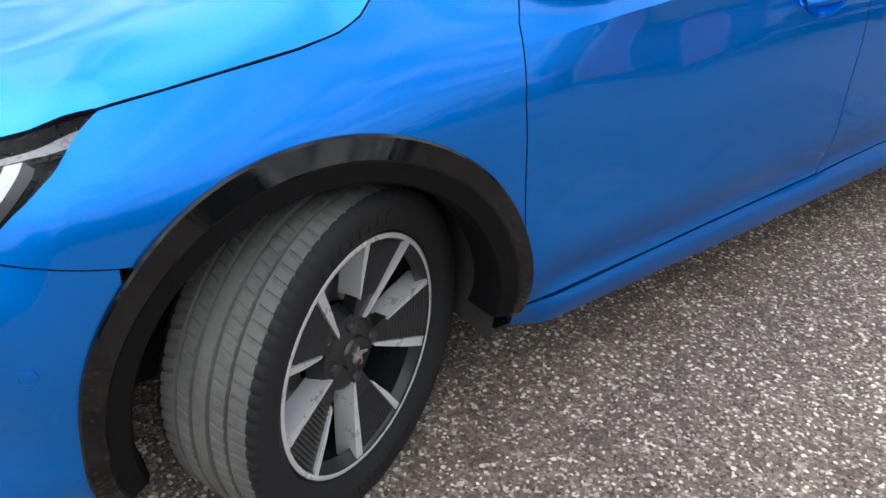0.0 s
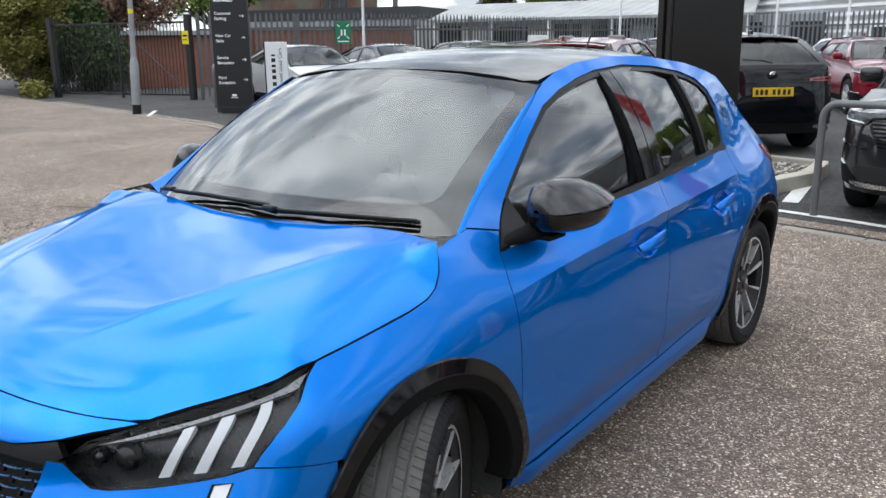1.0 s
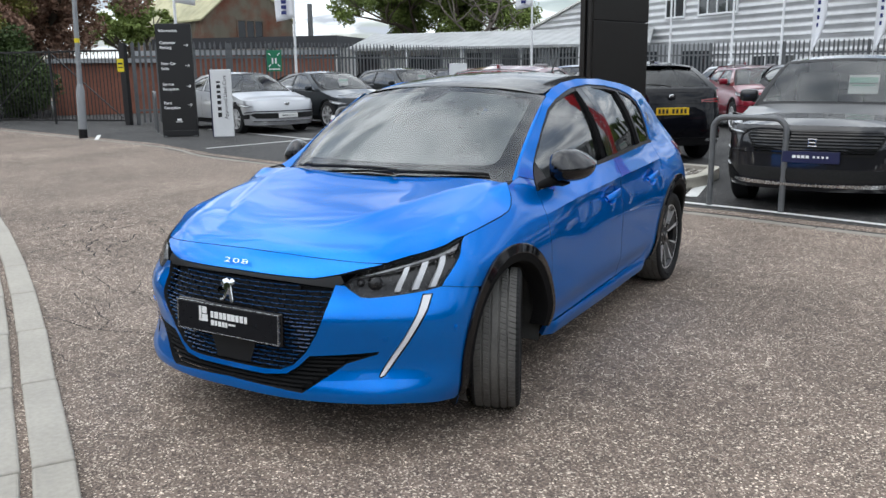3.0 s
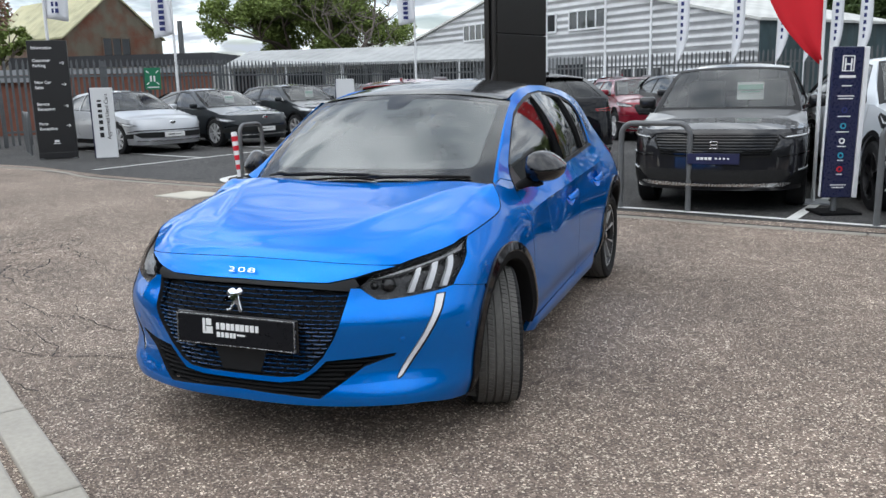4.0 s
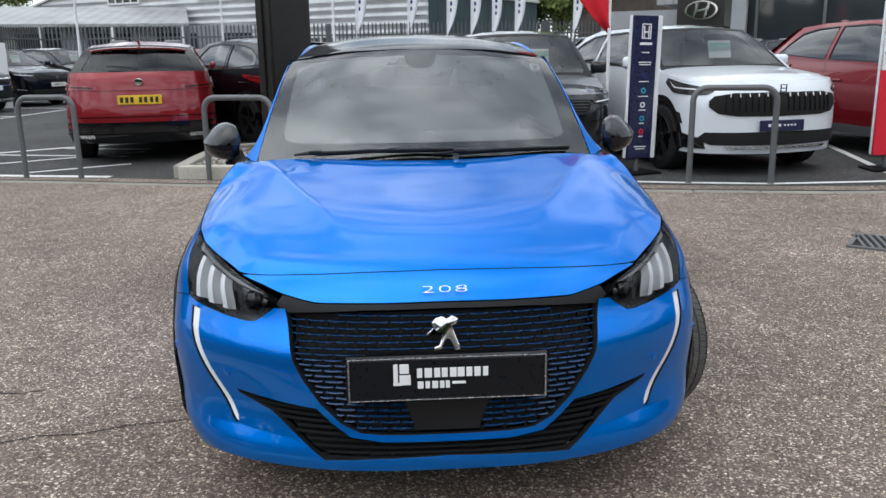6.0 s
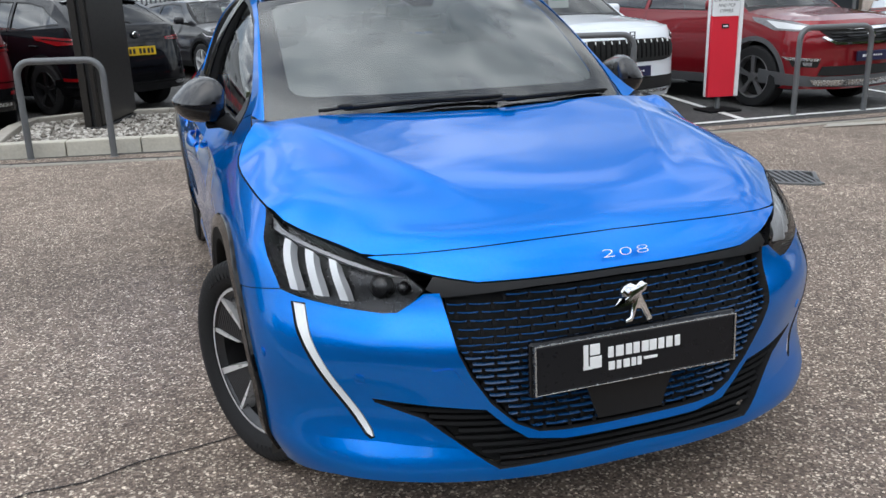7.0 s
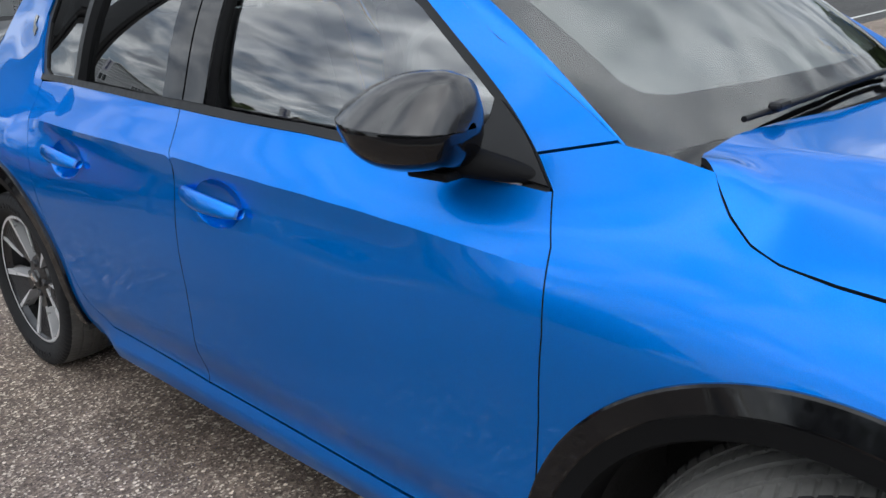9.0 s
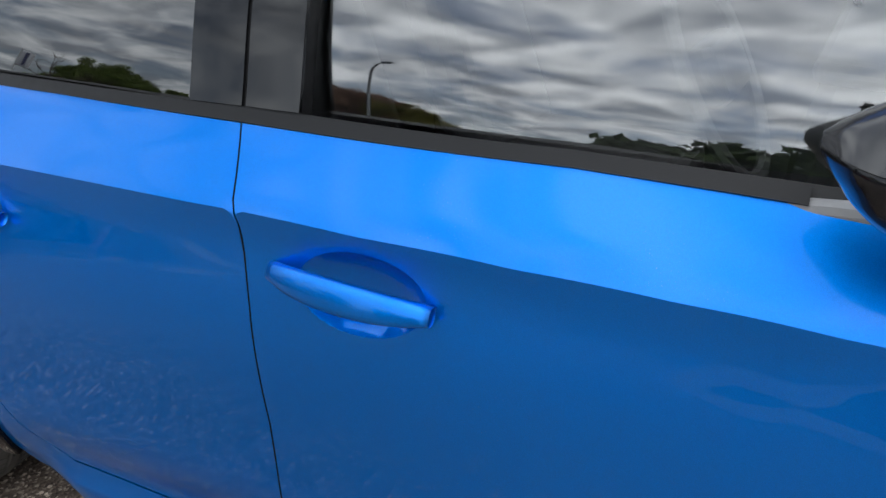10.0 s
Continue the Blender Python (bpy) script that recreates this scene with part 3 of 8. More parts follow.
def skin_grids():
    ss, zs = np.arange(S0, 3.30, CELL), np.arange(Z0, 1.46, CELL)
    zk, gx, gy = [], [], []
    for row in SIDE_AT:
        f = NOSE_AT[min(row[0], .80)]
        k = 1 if row[0] <= .80 else max(.3, 1 - (row[0] - .8) * 1.2)
        zk.append(row[0])
        gx.append(pchip(S_AT, [-f[2] * k] + [v * k for v in f[0::2]] + list(row[1:]), ss))
        gy.append(pchip(S_AT, [f[3] * k] + [v * k for v in f[1::2]] + S_AT[7:], ss))
    gx, gy = np.array(gx), np.array(gy)
    fx = np.stack([pchip(zk, gx[:, j], zs) for j in range(len(ss))], 1)
    fy = np.stack([pchip(zk, gy[:, j], zs) for j in range(len(ss))], 1)
    for ax, sig in ((0, 2.2), (1, 5.0)):
        fx, fy = blurred(fx, sig, ax), blurred(fy, sig, ax)
    # the flanks are drawn in longer sweeps than the nose
    sweep = blurred(blurred(fx, 13.0, 1), 3.2, 0)
    keep = np.clip((ss + .42) / .34, 0, 1) * np.clip((2.75 - ss) / .3, 0, 1)
    keep = keep * keep * (3 - 2 * keep)
    fx = fx + (sweep - fx) * keep[None]
    fx -= np.interp(0, [0], [0]) + fx[:, [int(round((-1.34 - S0) / CELL))]] * np.exp(-((ss - -1.34) / .1) ** 2)[None]
    # the shoulder crease along the doors, hollow below it
    crease = np.interp(ss, *CREASE)
    fade = np.clip((ss - .45) / .35, 0, 1) * np.clip((2.42 - ss) / .3, 0, 1)
    d = crease[None] - zs[:, None]
    fx += fade[None] * np.where(d > 0, -0.022 * (d / .066) * np.exp(1 - np.abs(d) / .066), 0.0)
    fx += fade[None] * np.where(d <= 0, -0.014 * (1 - np.exp(d / .05)), 0.0)
    # the sill stands out below the doors, its top catching the sky
    run = np.clip((ss - .43) / .08, 0, 1) * np.clip((2.06 - ss) / .12, 0, 1)
    fx += run[None] * (.032 / (1 + np.exp((zs - .262) / .008)) - .010 * np.exp(-((zs - .315) / .045) ** 2))[:, None]
    return fx, fy


SKIN_X, SKIN_Y = skin_grids()


def skin_at(s, z):
    a, b = (np.asarray(s) - S0) / CELL, (np.asarray(z) - Z0) / CELL
    j = np.clip(a.astype(int), 0, SKIN_X.shape[1] - 2)
    i = np.clip(b.astype(int), 0, SKIN_X.shape[0] - 2)
    fa, fb = a - j, b - i
    out = []
    for g in (SKIN_X, SKIN_Y):
        out.append((1 - fb) * ((1 - fa) * g[i, j] + fa * g[i, j + 1]) + fb * ((1 - fa) * g[i + 1, j] + fa * g[i + 1, j + 1]))
    return np.stack([out[0], out[1], np.asarray(z, float)], -1)


def normal_of(f, u, v, e=0.021):
    du, dv = f(u + e, v) - f(u - e, v), f(u, v + e) - f(u, v - e)
    n = np.cross(du, dv)
    return n / np.linalg.norm(n, axis=-1, keepdims=True)


def skin(s, z):
    return skin_at(s, z), normal_of(skin_at, s, z)


def arc(cy, cz, r, a0, a1, n=20, squash=1.0):
    """Points of an arch in (y, z), angles in degrees from straight up, forwards negative."""
    return [(cy + r * math.sin(radians(a)), cz + r * squash * math.cos(radians(a))) for a in np.linspace(a0, a1, n)]


# outlines in (s, z)
LAMP_TOP = [(-.857, .668), (-.81, .703), (-.69, .731), (-.556, .755), (-.40, .779), (-.245, .798)]
LAMP_OUT = [(-.245, .798), (-.31, .768), (-.40, .727), (-.445, .695), (-.478, .664), (-.50, .641)]
LAMP_BOT = [(-.50, .641), (-.56, .631), (-.675, .619), (-.755, .615), (-.79, .618), (-.83, .642), (-.857, .668)]
GRILLE_EDGE = [(-.900, .653), (-.913, .612), (-.936, .536), (-.962, .482), (-1.011, .409), (-1.068, .354), (-1.121, .330), (-1.18, .326), (-1.34, .326)]
VENT_LOW = [(-1.34, .270), (-1.15, .262), (-1.02, .253), (-.923, .321), (-.855, .368), (-.742, .402), (-.735, .413)]
VENT_UP = [(-.735, .413), (-.842, .406), (-.943, .399), (-1.000, .394), (-1.045, .352), (-1.094, .318), (-1.18, .307), (-1.34, .307)]
DRL = [(-.577, .625), (-.530, .622), (-.552, .565), (-.594, .495), (-.640, .418), (-.684, .345), (-.704, .316), (-.722, .306), (-.736, .314), (-.732, .332), (-.697, .395), (-.648, .478), (-.602, .562)]
LIP = [(-1.34, .760), (-1.22, .758), (-1.1, .7545), (-.93, .7465), (-.78, .7375), (-.70, .7325)]
SEAM = [(-.245, .799), (-.16, .811), (-.08, .823), (.02, .837), (.085, .850), (.125, .866), (.160, .893), (.180, .915), (.198, .940)]
FRONT_GAP = [(.436, .888), (.405, .82), (.392, .70), (.394, .56), (.402, .42), (.405, .30)]
SPLIT = [(1.450, .945), (1.441, .86), (1.428, .72), (1.422, .54), (1.430, .40), (1.440, .272)]
REAR_GAP = [(2.330, .962), (2.300, .88), (2.255, .782), (2.185, .62), (2.125, .50), (2.03, .365), (1.945, .290)]
SILL_TOP = [(.42, .268), (.8, .266), (1.44, .272), (1.945, .288)]
ARCH_F = arc(.012, .310, .408, -118, 92, 40)
ARCH_R = arc(2.535, .310, .425, -93, 105, 40)
DLO_TOP = [(.447, .895), (.535, .962), (.67, 1.062), (.81, 1.152), (.93, 1.215), (1.05, 1.258), (1.19, 1.293), (1.34, 1.318), (1.6, 1.336), (1.9, 1.328),
           (2.15, 1.305), (2.30, 1.272), (2.385, 1.225), (2.415, 1.15), (2.40, 1.07), (2.365, 1.0), (2.335, .968)]


def raised(points):
    """The upper edge of the side windows lies close under the roof rail."""
    return [(a, b + float(np.clip((b - 1.08) / .14, 0, 1) * np.interp(a, [.6, .95, 1.3, 1.6, 2.2, 2.4], [.008, .028, .022, .016, .006, 0]))) for a, b in points]


DLO_TOP = raised(DLO_TOP)
BELT = [(2.335, .966), (2.2, .965), (1.8, .957), (1.45, .946), (1.02, .925), (.79, .905), (.6, .893), (.447, .886)]


# bonnet: heights over the plan
BON_Y = [-.72, -.67, -.60, -.50, -.40, -.25, -.05, .10, .20, .40]
BON_X = [0, .2, .4, .55, .65, .72, .78]
BON_Z = [(.715, .70, .65, .57, .50, .45, .42), (.757, .744, .70, .62, .56, .51, .47), (.800, .791, .760, .70, .645, .59, .54),
         (.833, .828, .812, .788, .742, .69, .63), (.855, .852, .844, .828, .800, .755, .70), (.880, .879, .875, .868, .853, .823, .785),
         (.908, .908, .907, .905, .899, .872, .826), (.935, .935, .934, .932, .924, .898, .862), (.955, .955, .953, .949, .940, .926, .908),
         (.985, .985, .983, .98, .975, .965, .95)]


def bonnet_grid():
    xs, ys = np.arange(-.90, .901, CELL), np.arange(-.80, .501, CELL)
    rows = np.array([pchip(BON_X, r, np.abs(xs)) for r in BON_Z])
    g = np.stack([pchip(BON_Y, rows[:, j], ys) for j in range(len(xs))], 1)
    g = blurred(blurred(g, 6, 0), 5, 1)
    # a raised middle, its sharp edges running from the screen's corners in towards the nose, hollows outside them
    rx = np.interp(ys, [-.70, -.50, -.2, .2], [.235, .285, .415, .595])
    a = np.abs(xs)[None] - rx[:, None]
    fade = (np.clip((ys + .62) / .30, 0, 1) ** 1.5 * np.clip((.26 - ys) / .20, 0, 1))[:, None]
    g = g + fade * np.where(a < 0, .012 * np.exp(a / .16), .015 * np.exp(-a / .050) - .003) - 0.003 * fade
    # its edge meets the wings, lamps and nose
    sz = spline(SEAM, .03) + spline(LAMP_TOP[1:], .03) + spline(LIP, .03)
    e = skin_at(np.array([q[0] for q in sz]), np.array([q[1] for q in sz]))
    e = np.concatenate([e, e * [-1, 1, 1]])
    gx, gy = np.meshgrid(xs, ys)
    near = [np.exp(-((gx - q[0]) ** 2 + (gy - q[1]) ** 2) / .045 ** 2) for q in e]
    for _ in range(4):
        fi, fj = (e[:, 1] + .80) / CELL, (e[:, 0] + .90) / CELL
        i, j = fi.astype(int), fj.astype(int)
        fi, fj = fi - i, fj - j
        here = (1 - fi) * ((1 - fj) * g[i, j] + fj * g[i, j + 1]) + fi * ((1 - fj) * g[i + 1, j] + fj * g[i + 1, j + 1])
        num, den = np.zeros_like(g), np.full_like(g, 1e-9)
        for w, c in zip(near, e[:, 2] - here):
            num += w * c
            den += w
        g = g + blurred(blurred(num / den * np.clip(den / 1.2, 0, 1), 1.2, 0), 1.2, 1)
    return g


BON = bonnet_grid()


def bonnet_at(x, y):
    a, b = (np.asarray(x) + .90) / CELL, (np.asarray(y) + .80) / CELL
    j, i = np.clip(a.astype(int), 0, BON.shape[1] - 2), np.clip(b.astype(int), 0, BON.shape[0] - 2)
    fa, fb = a - j, b - i
    z = (1 - fb) * ((1 - fa) * BON[i, j] + fa * BON[i, j + 1]) + fb * ((1 - fa) * BON[i + 1, j] + fa * BON[i + 1, j + 1])
    return np.stack([np.asarray(x, float), np.asarray(y, float), z], -1)


def bonnet_skin(x, y):
    return bonnet_at(x, y), normal_of(bonnet_at, x, y)


def screen_at(u, v):
    """Windscreen: u across (-1 to 1), v from its base to the roof."""
    u, v = np.asarray(u, float), np.asarray(v, float)
    xb, xt = .66 * u, .575 * u
    base = np.stack([xb, .20 + .36 * xb ** 2, .945 - .02 * u * u], -1)
    top = np.stack([xt, .86 + .25 * xt ** 2, 1.352 - .15 * xt ** 2], -1)
    p = base * (1 - v[..., None]) + top * v[..., None]
    bow = 4 * v * (1 - v)
    p[..., 1] -= .018 * bow
    p[..., 2] += .022 * bow
    return p


def screen_skin(u, v):
    return screen_at(u, v), normal_of(screen_at, u, v)


ROOF_Y, ROOF_Z = [.7, .86, 1.1, 1.5, 1.9, 2.3, 2.6, 2.8], [1.285, 1.352, 1.395, 1.425, 1.42, 1.385, 1.335, 1.29]


def roof_at(x, y):
    x = np.asarray(x, float)
    z = pchip(ROOF_Y, ROOF_Z, y) - .13 * x ** 2 - .25 * x ** 4
    return np.stack([x, np.asarray(y, float), z], -1)


def roof_skin(x, y):
    return roof_at(x, y), normal_of(roof_at, x, y)


def pane_surface(s0, s1):
    """Door glass: steep at the belt, rolling in towards the roof, evenly curved along the car."""
    q = np.array([(a, b) for a in np.linspace(s0, s1, 14) for b in np.linspace(.97, 1.28, 10)])
    dz = q[:, 1] - .95
    drop = .212 * dz + .75 * dz ** 2
    lhs = np.stack([np.ones(len(q)), q[:, 0] - 1.2, (q[:, 0] - 1.2) ** 2, (q[:, 0] - 1.2) * dz], 1)
    x = skin_at(q[:, 0], q[:, 1])[:, 0]
    k = np.linalg.lstsq(lhs, x + drop, rcond=None)[0]
    k[1] -= .035
    k[0] -= max((lhs @ k - drop - x).max() + .007, 0)

    def at(s, z):
        s, z = np.asarray(s, float), np.asarray(z, float)
        d = z - .95
        x_ = k[0] + k[1] * (s - 1.2) + k[2] * (s - 1.2) ** 2 + k[3] * (s - 1.2) * d - .212 * d - .75 * d ** 2
        return np.stack([x_, s, z], -1)

    return lambda s, z: (at(s, z), normal_of(at, s, z))


FRONT_PANE, REAR_PANE = pane_surface(.62, 1.39), pane_surface(1.53, 2.10)
PAINT = "paint_blue"
car = thing("hatchback_car", "bright metallic blue five-door hatchback with black roof, parked on chipped asphalt", "car")

def mirror_sides():
    return (1, -1)


def inset(points, d):
    """A closed outline drawn in by d."""
    q = np.array(points)
    c = np.roll(q, -1, 0) - np.roll(q, 1, 0)
    area = np.sum(q[:, 0] * np.roll(q[:, 1], -1) - np.roll(q[:, 0], -1) * q[:, 1])
    n = np.stack([-c[:, 1], c[:, 0]], 1) * np.sign(area)
    n /= np.linalg.norm(n, axis=1, keepdims=True) + 1e-9
    return [tuple(p) for p in q + n * d]


SCREEN_EDGE = [(.352, .957), (.49, 1.025), (.64, 1.098), (.80, 1.198), (.975, 1.303)]
ROOF_EDGE = [(.975, 1.303), (1.10, 1.340), (1.25, 1.366), (1.5, 1.383), (1.9, 1.378), (2.3, 1.342), (2.55, 1.298), (2.68, 1.268)]
GAP = 0.0015
HANDLES = ((1.156, 1.384, .757, .778), (1.905, 2.145, .773, .792))


def scoop_line(y0, y1, z0, z1):
    return [((y0 + y1) / 2 - .01 + (y1 - y0) * .40 * math.cos(a), (z0 + z1) / 2 - .004 + .052 * math.sin(a)) for a in np.linspace(0, 2 * math.pi, 36)[:-1]]


def bowl(cy, cz, ry, rz, deep=.030):
    """The skin pressed in to a bowl behind a door handle."""
    def at(s, z):
        s, z = np.asarray(s, float), np.asarray(z, float)
        q = np.clip(1 - ((s - cy) / ry) ** 2 - ((z - cz) / rz) ** 2, 0, 1)
        return skin_at(s, z) - normal_of(skin_at, s, z) * (deep * q ** .8)[..., None]

    return lambda s, z: (at(s, z), normal_of(at, np.asarray(s, float), np.asarray(z, float), .003))


DRL = inset(DRL, .0045)

# ---- bumper, with openings for lamps, grille and lower vent ----
bumper_line = ([(-.897, .662)] + [(-.857, .660)] + list(reversed(inset(LAMP_BOT, 0)))[1:] + [(-.40, .628), (-.290, .612)]
               + [p for p in reversed(ARCH_F) if p[0] < -.285 and p[1] < .612][::1] + [(-.372, .20), (-.40, .178), (-.50, .190), (-.62, .212), (-.80, .220), (-1.34, .226)]
               + VENT_LOW + VENT_UP[1:] + list(reversed(GRILLE_EDGE)))
bumper = sheet("front_bumper", skin, bumper_line, PAINT, car, holes=[DRL], side=0, h=0.022, lip=0.03, shade_lip=True, crease=([-1.0, -.74, -.45], [.300, .308, .296]))
sheet("nose_panel", skin, [(-1.34, .689), (-1.13, .686), (-.99, .684), (-.882, .701), (-.804, .717), (-.709, .7295)] + [(a, b - .002) for a, b in reversed(spline(LIP, .03)[:-1])],
      PAINT, car, side=0, h=0.022, lip=0.02, shade_lip=True)
strip = sheet("grille_strip", skin, [(-1.34, .686), (-1.13, .683), (-.99, .681), (-.882, .698), (-.862, .670), (-.900, .652), (-1.128, .668), (-1.34, .672)],
              "satin_black", car, side=0, off=-.006, h=0.02, lip=0.02)

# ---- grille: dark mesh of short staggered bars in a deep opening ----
# near-black backing sheet: the shade of the opening as colour
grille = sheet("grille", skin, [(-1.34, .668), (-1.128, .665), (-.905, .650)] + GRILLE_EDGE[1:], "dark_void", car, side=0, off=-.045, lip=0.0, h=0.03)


def bar_on_skin(s0, s1, z, hgt, depth, off, sag=0.0, mir=1):
    """A thin bar lying along the skin from s0 to s1."""
    ss = np.linspace(s0, s1, 5)
    v = []
    zz = z + sag * np.cos(np.linspace(-math.pi / 2, math.pi / 2, 5))
    for dz, dn in ((-hgt / 2, off - depth), (-hgt / 2, off), (hgt / 2, off - depth * .3), (hgt / 2, off - depth)):
        p, n = skin(ss, zz + dz)
        v.append((p + n * dn) * np.array([mir, 1, 1]))
    verts = [tuple(v[k][i]) for i in range(5) for k in range(4)]
    faces = [(0, 1, 2, 3), (19, 18, 17, 16)]
    for i in range(4):
        for k in range(4):
            a, b = i * 4 + k, i * 4 + (k + 1) % 4
            faces.append((a, b, b + 4, a + 4))
    return verts, faces


edge_poly = np.array([(-1.345, .664), (-1.128, .661), (-.907, .646)] + [(a - .004, b + .003) for a, b in GRILLE_EDGE[1:-1]] + [(-1.345, .331)])
chunks, ties = [], []
row = 0
zg = .655
while zg > .335:
    step = 0.0165
    length = 0.058
    s = -1.34 + (length / 2 if row % 2 else 0.0) - length
    while s < -.88:
        a, b = s + .004, s + length - .004
        mid = [q for q in np.linspace(a, b, 13) if inside(np.array([[q, zg]]), edge_poly)[0]]
        if len(mid) > 3:
            for mir in (1, -1):
                chunks.append(bar_on_skin(mid[0], mid[-1], zg, .0027, .010, -.010, -.0015, mir))
                if len(mid) == 13:
                    ties.append(bar_on_skin(mid[-1] - .001, mid[-1] + .007, zg - step * .4, .010, .010, -.014, 0, mir))
        s += length
    zg -= step
    row += 1
v_, f_ = join_data(chunks)
tagged(mesh_ob("grille_mesh", v_, f_, "grille_bar", grille, smooth=False), kind="stuff")
v_, f_ = join_data(ties)
tagged(mesh_ob("grille_web", v_, f_, "plastic_black", grille, smooth=False), kind="stuff")
sheet("radar_cover", skin, [(-1.34, .430), (-1.232, .424), (-1.262, .336), (-1.34, .336)], "satin_black", grille, side=0, off=-.010, lip=.01, h=.03, label="plain satin black radar cover")

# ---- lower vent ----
# the vent's backing is near black too, shade by colour
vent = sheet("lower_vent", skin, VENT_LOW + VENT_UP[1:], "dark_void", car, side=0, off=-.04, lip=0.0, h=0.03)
vp = np.array(VENT_LOW + VENT_UP[1:] + [(-1.36, .307), (-1.36, .27)])
chunks = []
for zv in np.arange(.262, .41, .0155):
    run = [q for q in np.arange(-1.345, -.735, .01) if inside(np.array([[q, zv]]), vp)[0]]
    for k in range(0, len(run) - 4, 4):
        for mir in (1, -1):
            chunks.append(bar_on_skin(run[k], run[min(k + 4, len(run) - 1)], zv, .006, .018, -.008, 0.0, mir))
v_, f_ = join_data(chunks)
tagged(mesh_ob("vent_mesh", v_, f_, "plastic_black", vent, smooth=False), kind="stuff")

# ---- number plate with the dealer's mark as plain bars ----
plate = part("number_plate", box((.524, .012, .113), None, .004), "plate_black", car, "black dealer plate in a silver-edged holder",
             at=pose(0, -.806, .494, -3.5, 0, 0))
part("plate_holder", box((.545, .02, .13), pose(0, .012, 0), .006), "gloss_black", plate, at=pose(0, 0, 0))
for x in (-.264, .264):
    part("plate_edge", box((.005, .016, .118), pose(x, -.001, 0), .001), "chrome_satin", plate)
for z in (-.0575, .0575):
    part("plate_edge", box((.53, .014, .0025), pose(0, 0, z), .0005), "chrome_satin", plate)
for x, z, w, h in ((-.139, .0145, .012, .058), (-.116, .030, .025, .026), (-.114, -.001, .030, .028), (-.135, -.012, .022, .008)):
    part("plate_mark", box((w, .003, h), pose(x, -.0072, z), .001), "white_print", plate)
for x, w in ((-.075, .014), (-.052, .020), (-.028, .016), (-.008, .016), (.015, .018), (.036, .019), (.058, .016), (.080, .017), (.102, .014)):
    part("plate_bar", box((w, .003, .026), pose(x, -.0072, .017), .001), "white_print", plate)
for x, w in ((-.073, .016), (-.054, .012), (-.034, .016), (-.015, .012), (.000, .011)):
    part("plate_bar", box((w, .003, .020), pose(x, -.0072, -.016), .001), "white_print", plate)
part("plate_bar", box((.036, .003, .007), pose(.030, -.0072, -.012), .001), "white_print", plate)

# ---- chrome emblem, a plain upright shape, and the model number ----
EMB = [(-.040, .030), (-.030, .042), (-.012, .048), (.002, .040), (.016, .050), (.032, .040), (.026, .026), (.014, .022), (.020, .006), (.034, -.030), (.036, -.042),
       (.022, -.044), (.010, -.014), (-.002, -.012), (-.016, -.040), (-.034, -.042), (-.034, -.034), (-.020, -.030), (-.012, -.002), (-.036, .012), (-.042, .006), (-.024, .016), (-.038, .020)]
part("emblem", prism(EMB, .012, pose(0, -.790, .612, -14, 0, 0), .0025), "chrome", car, "chrome emblem on the grille", smooth=True)
for dgt, x in (("2", -.045), ("0", 0), ("8", .045)):
    lettering("model_digit", dgt, .028, "chrome", car, pose(x, -.7395, .712, -28, 0, 0), .003, "CENTER", "chrome digit on the nose", -.0007, 2.95)

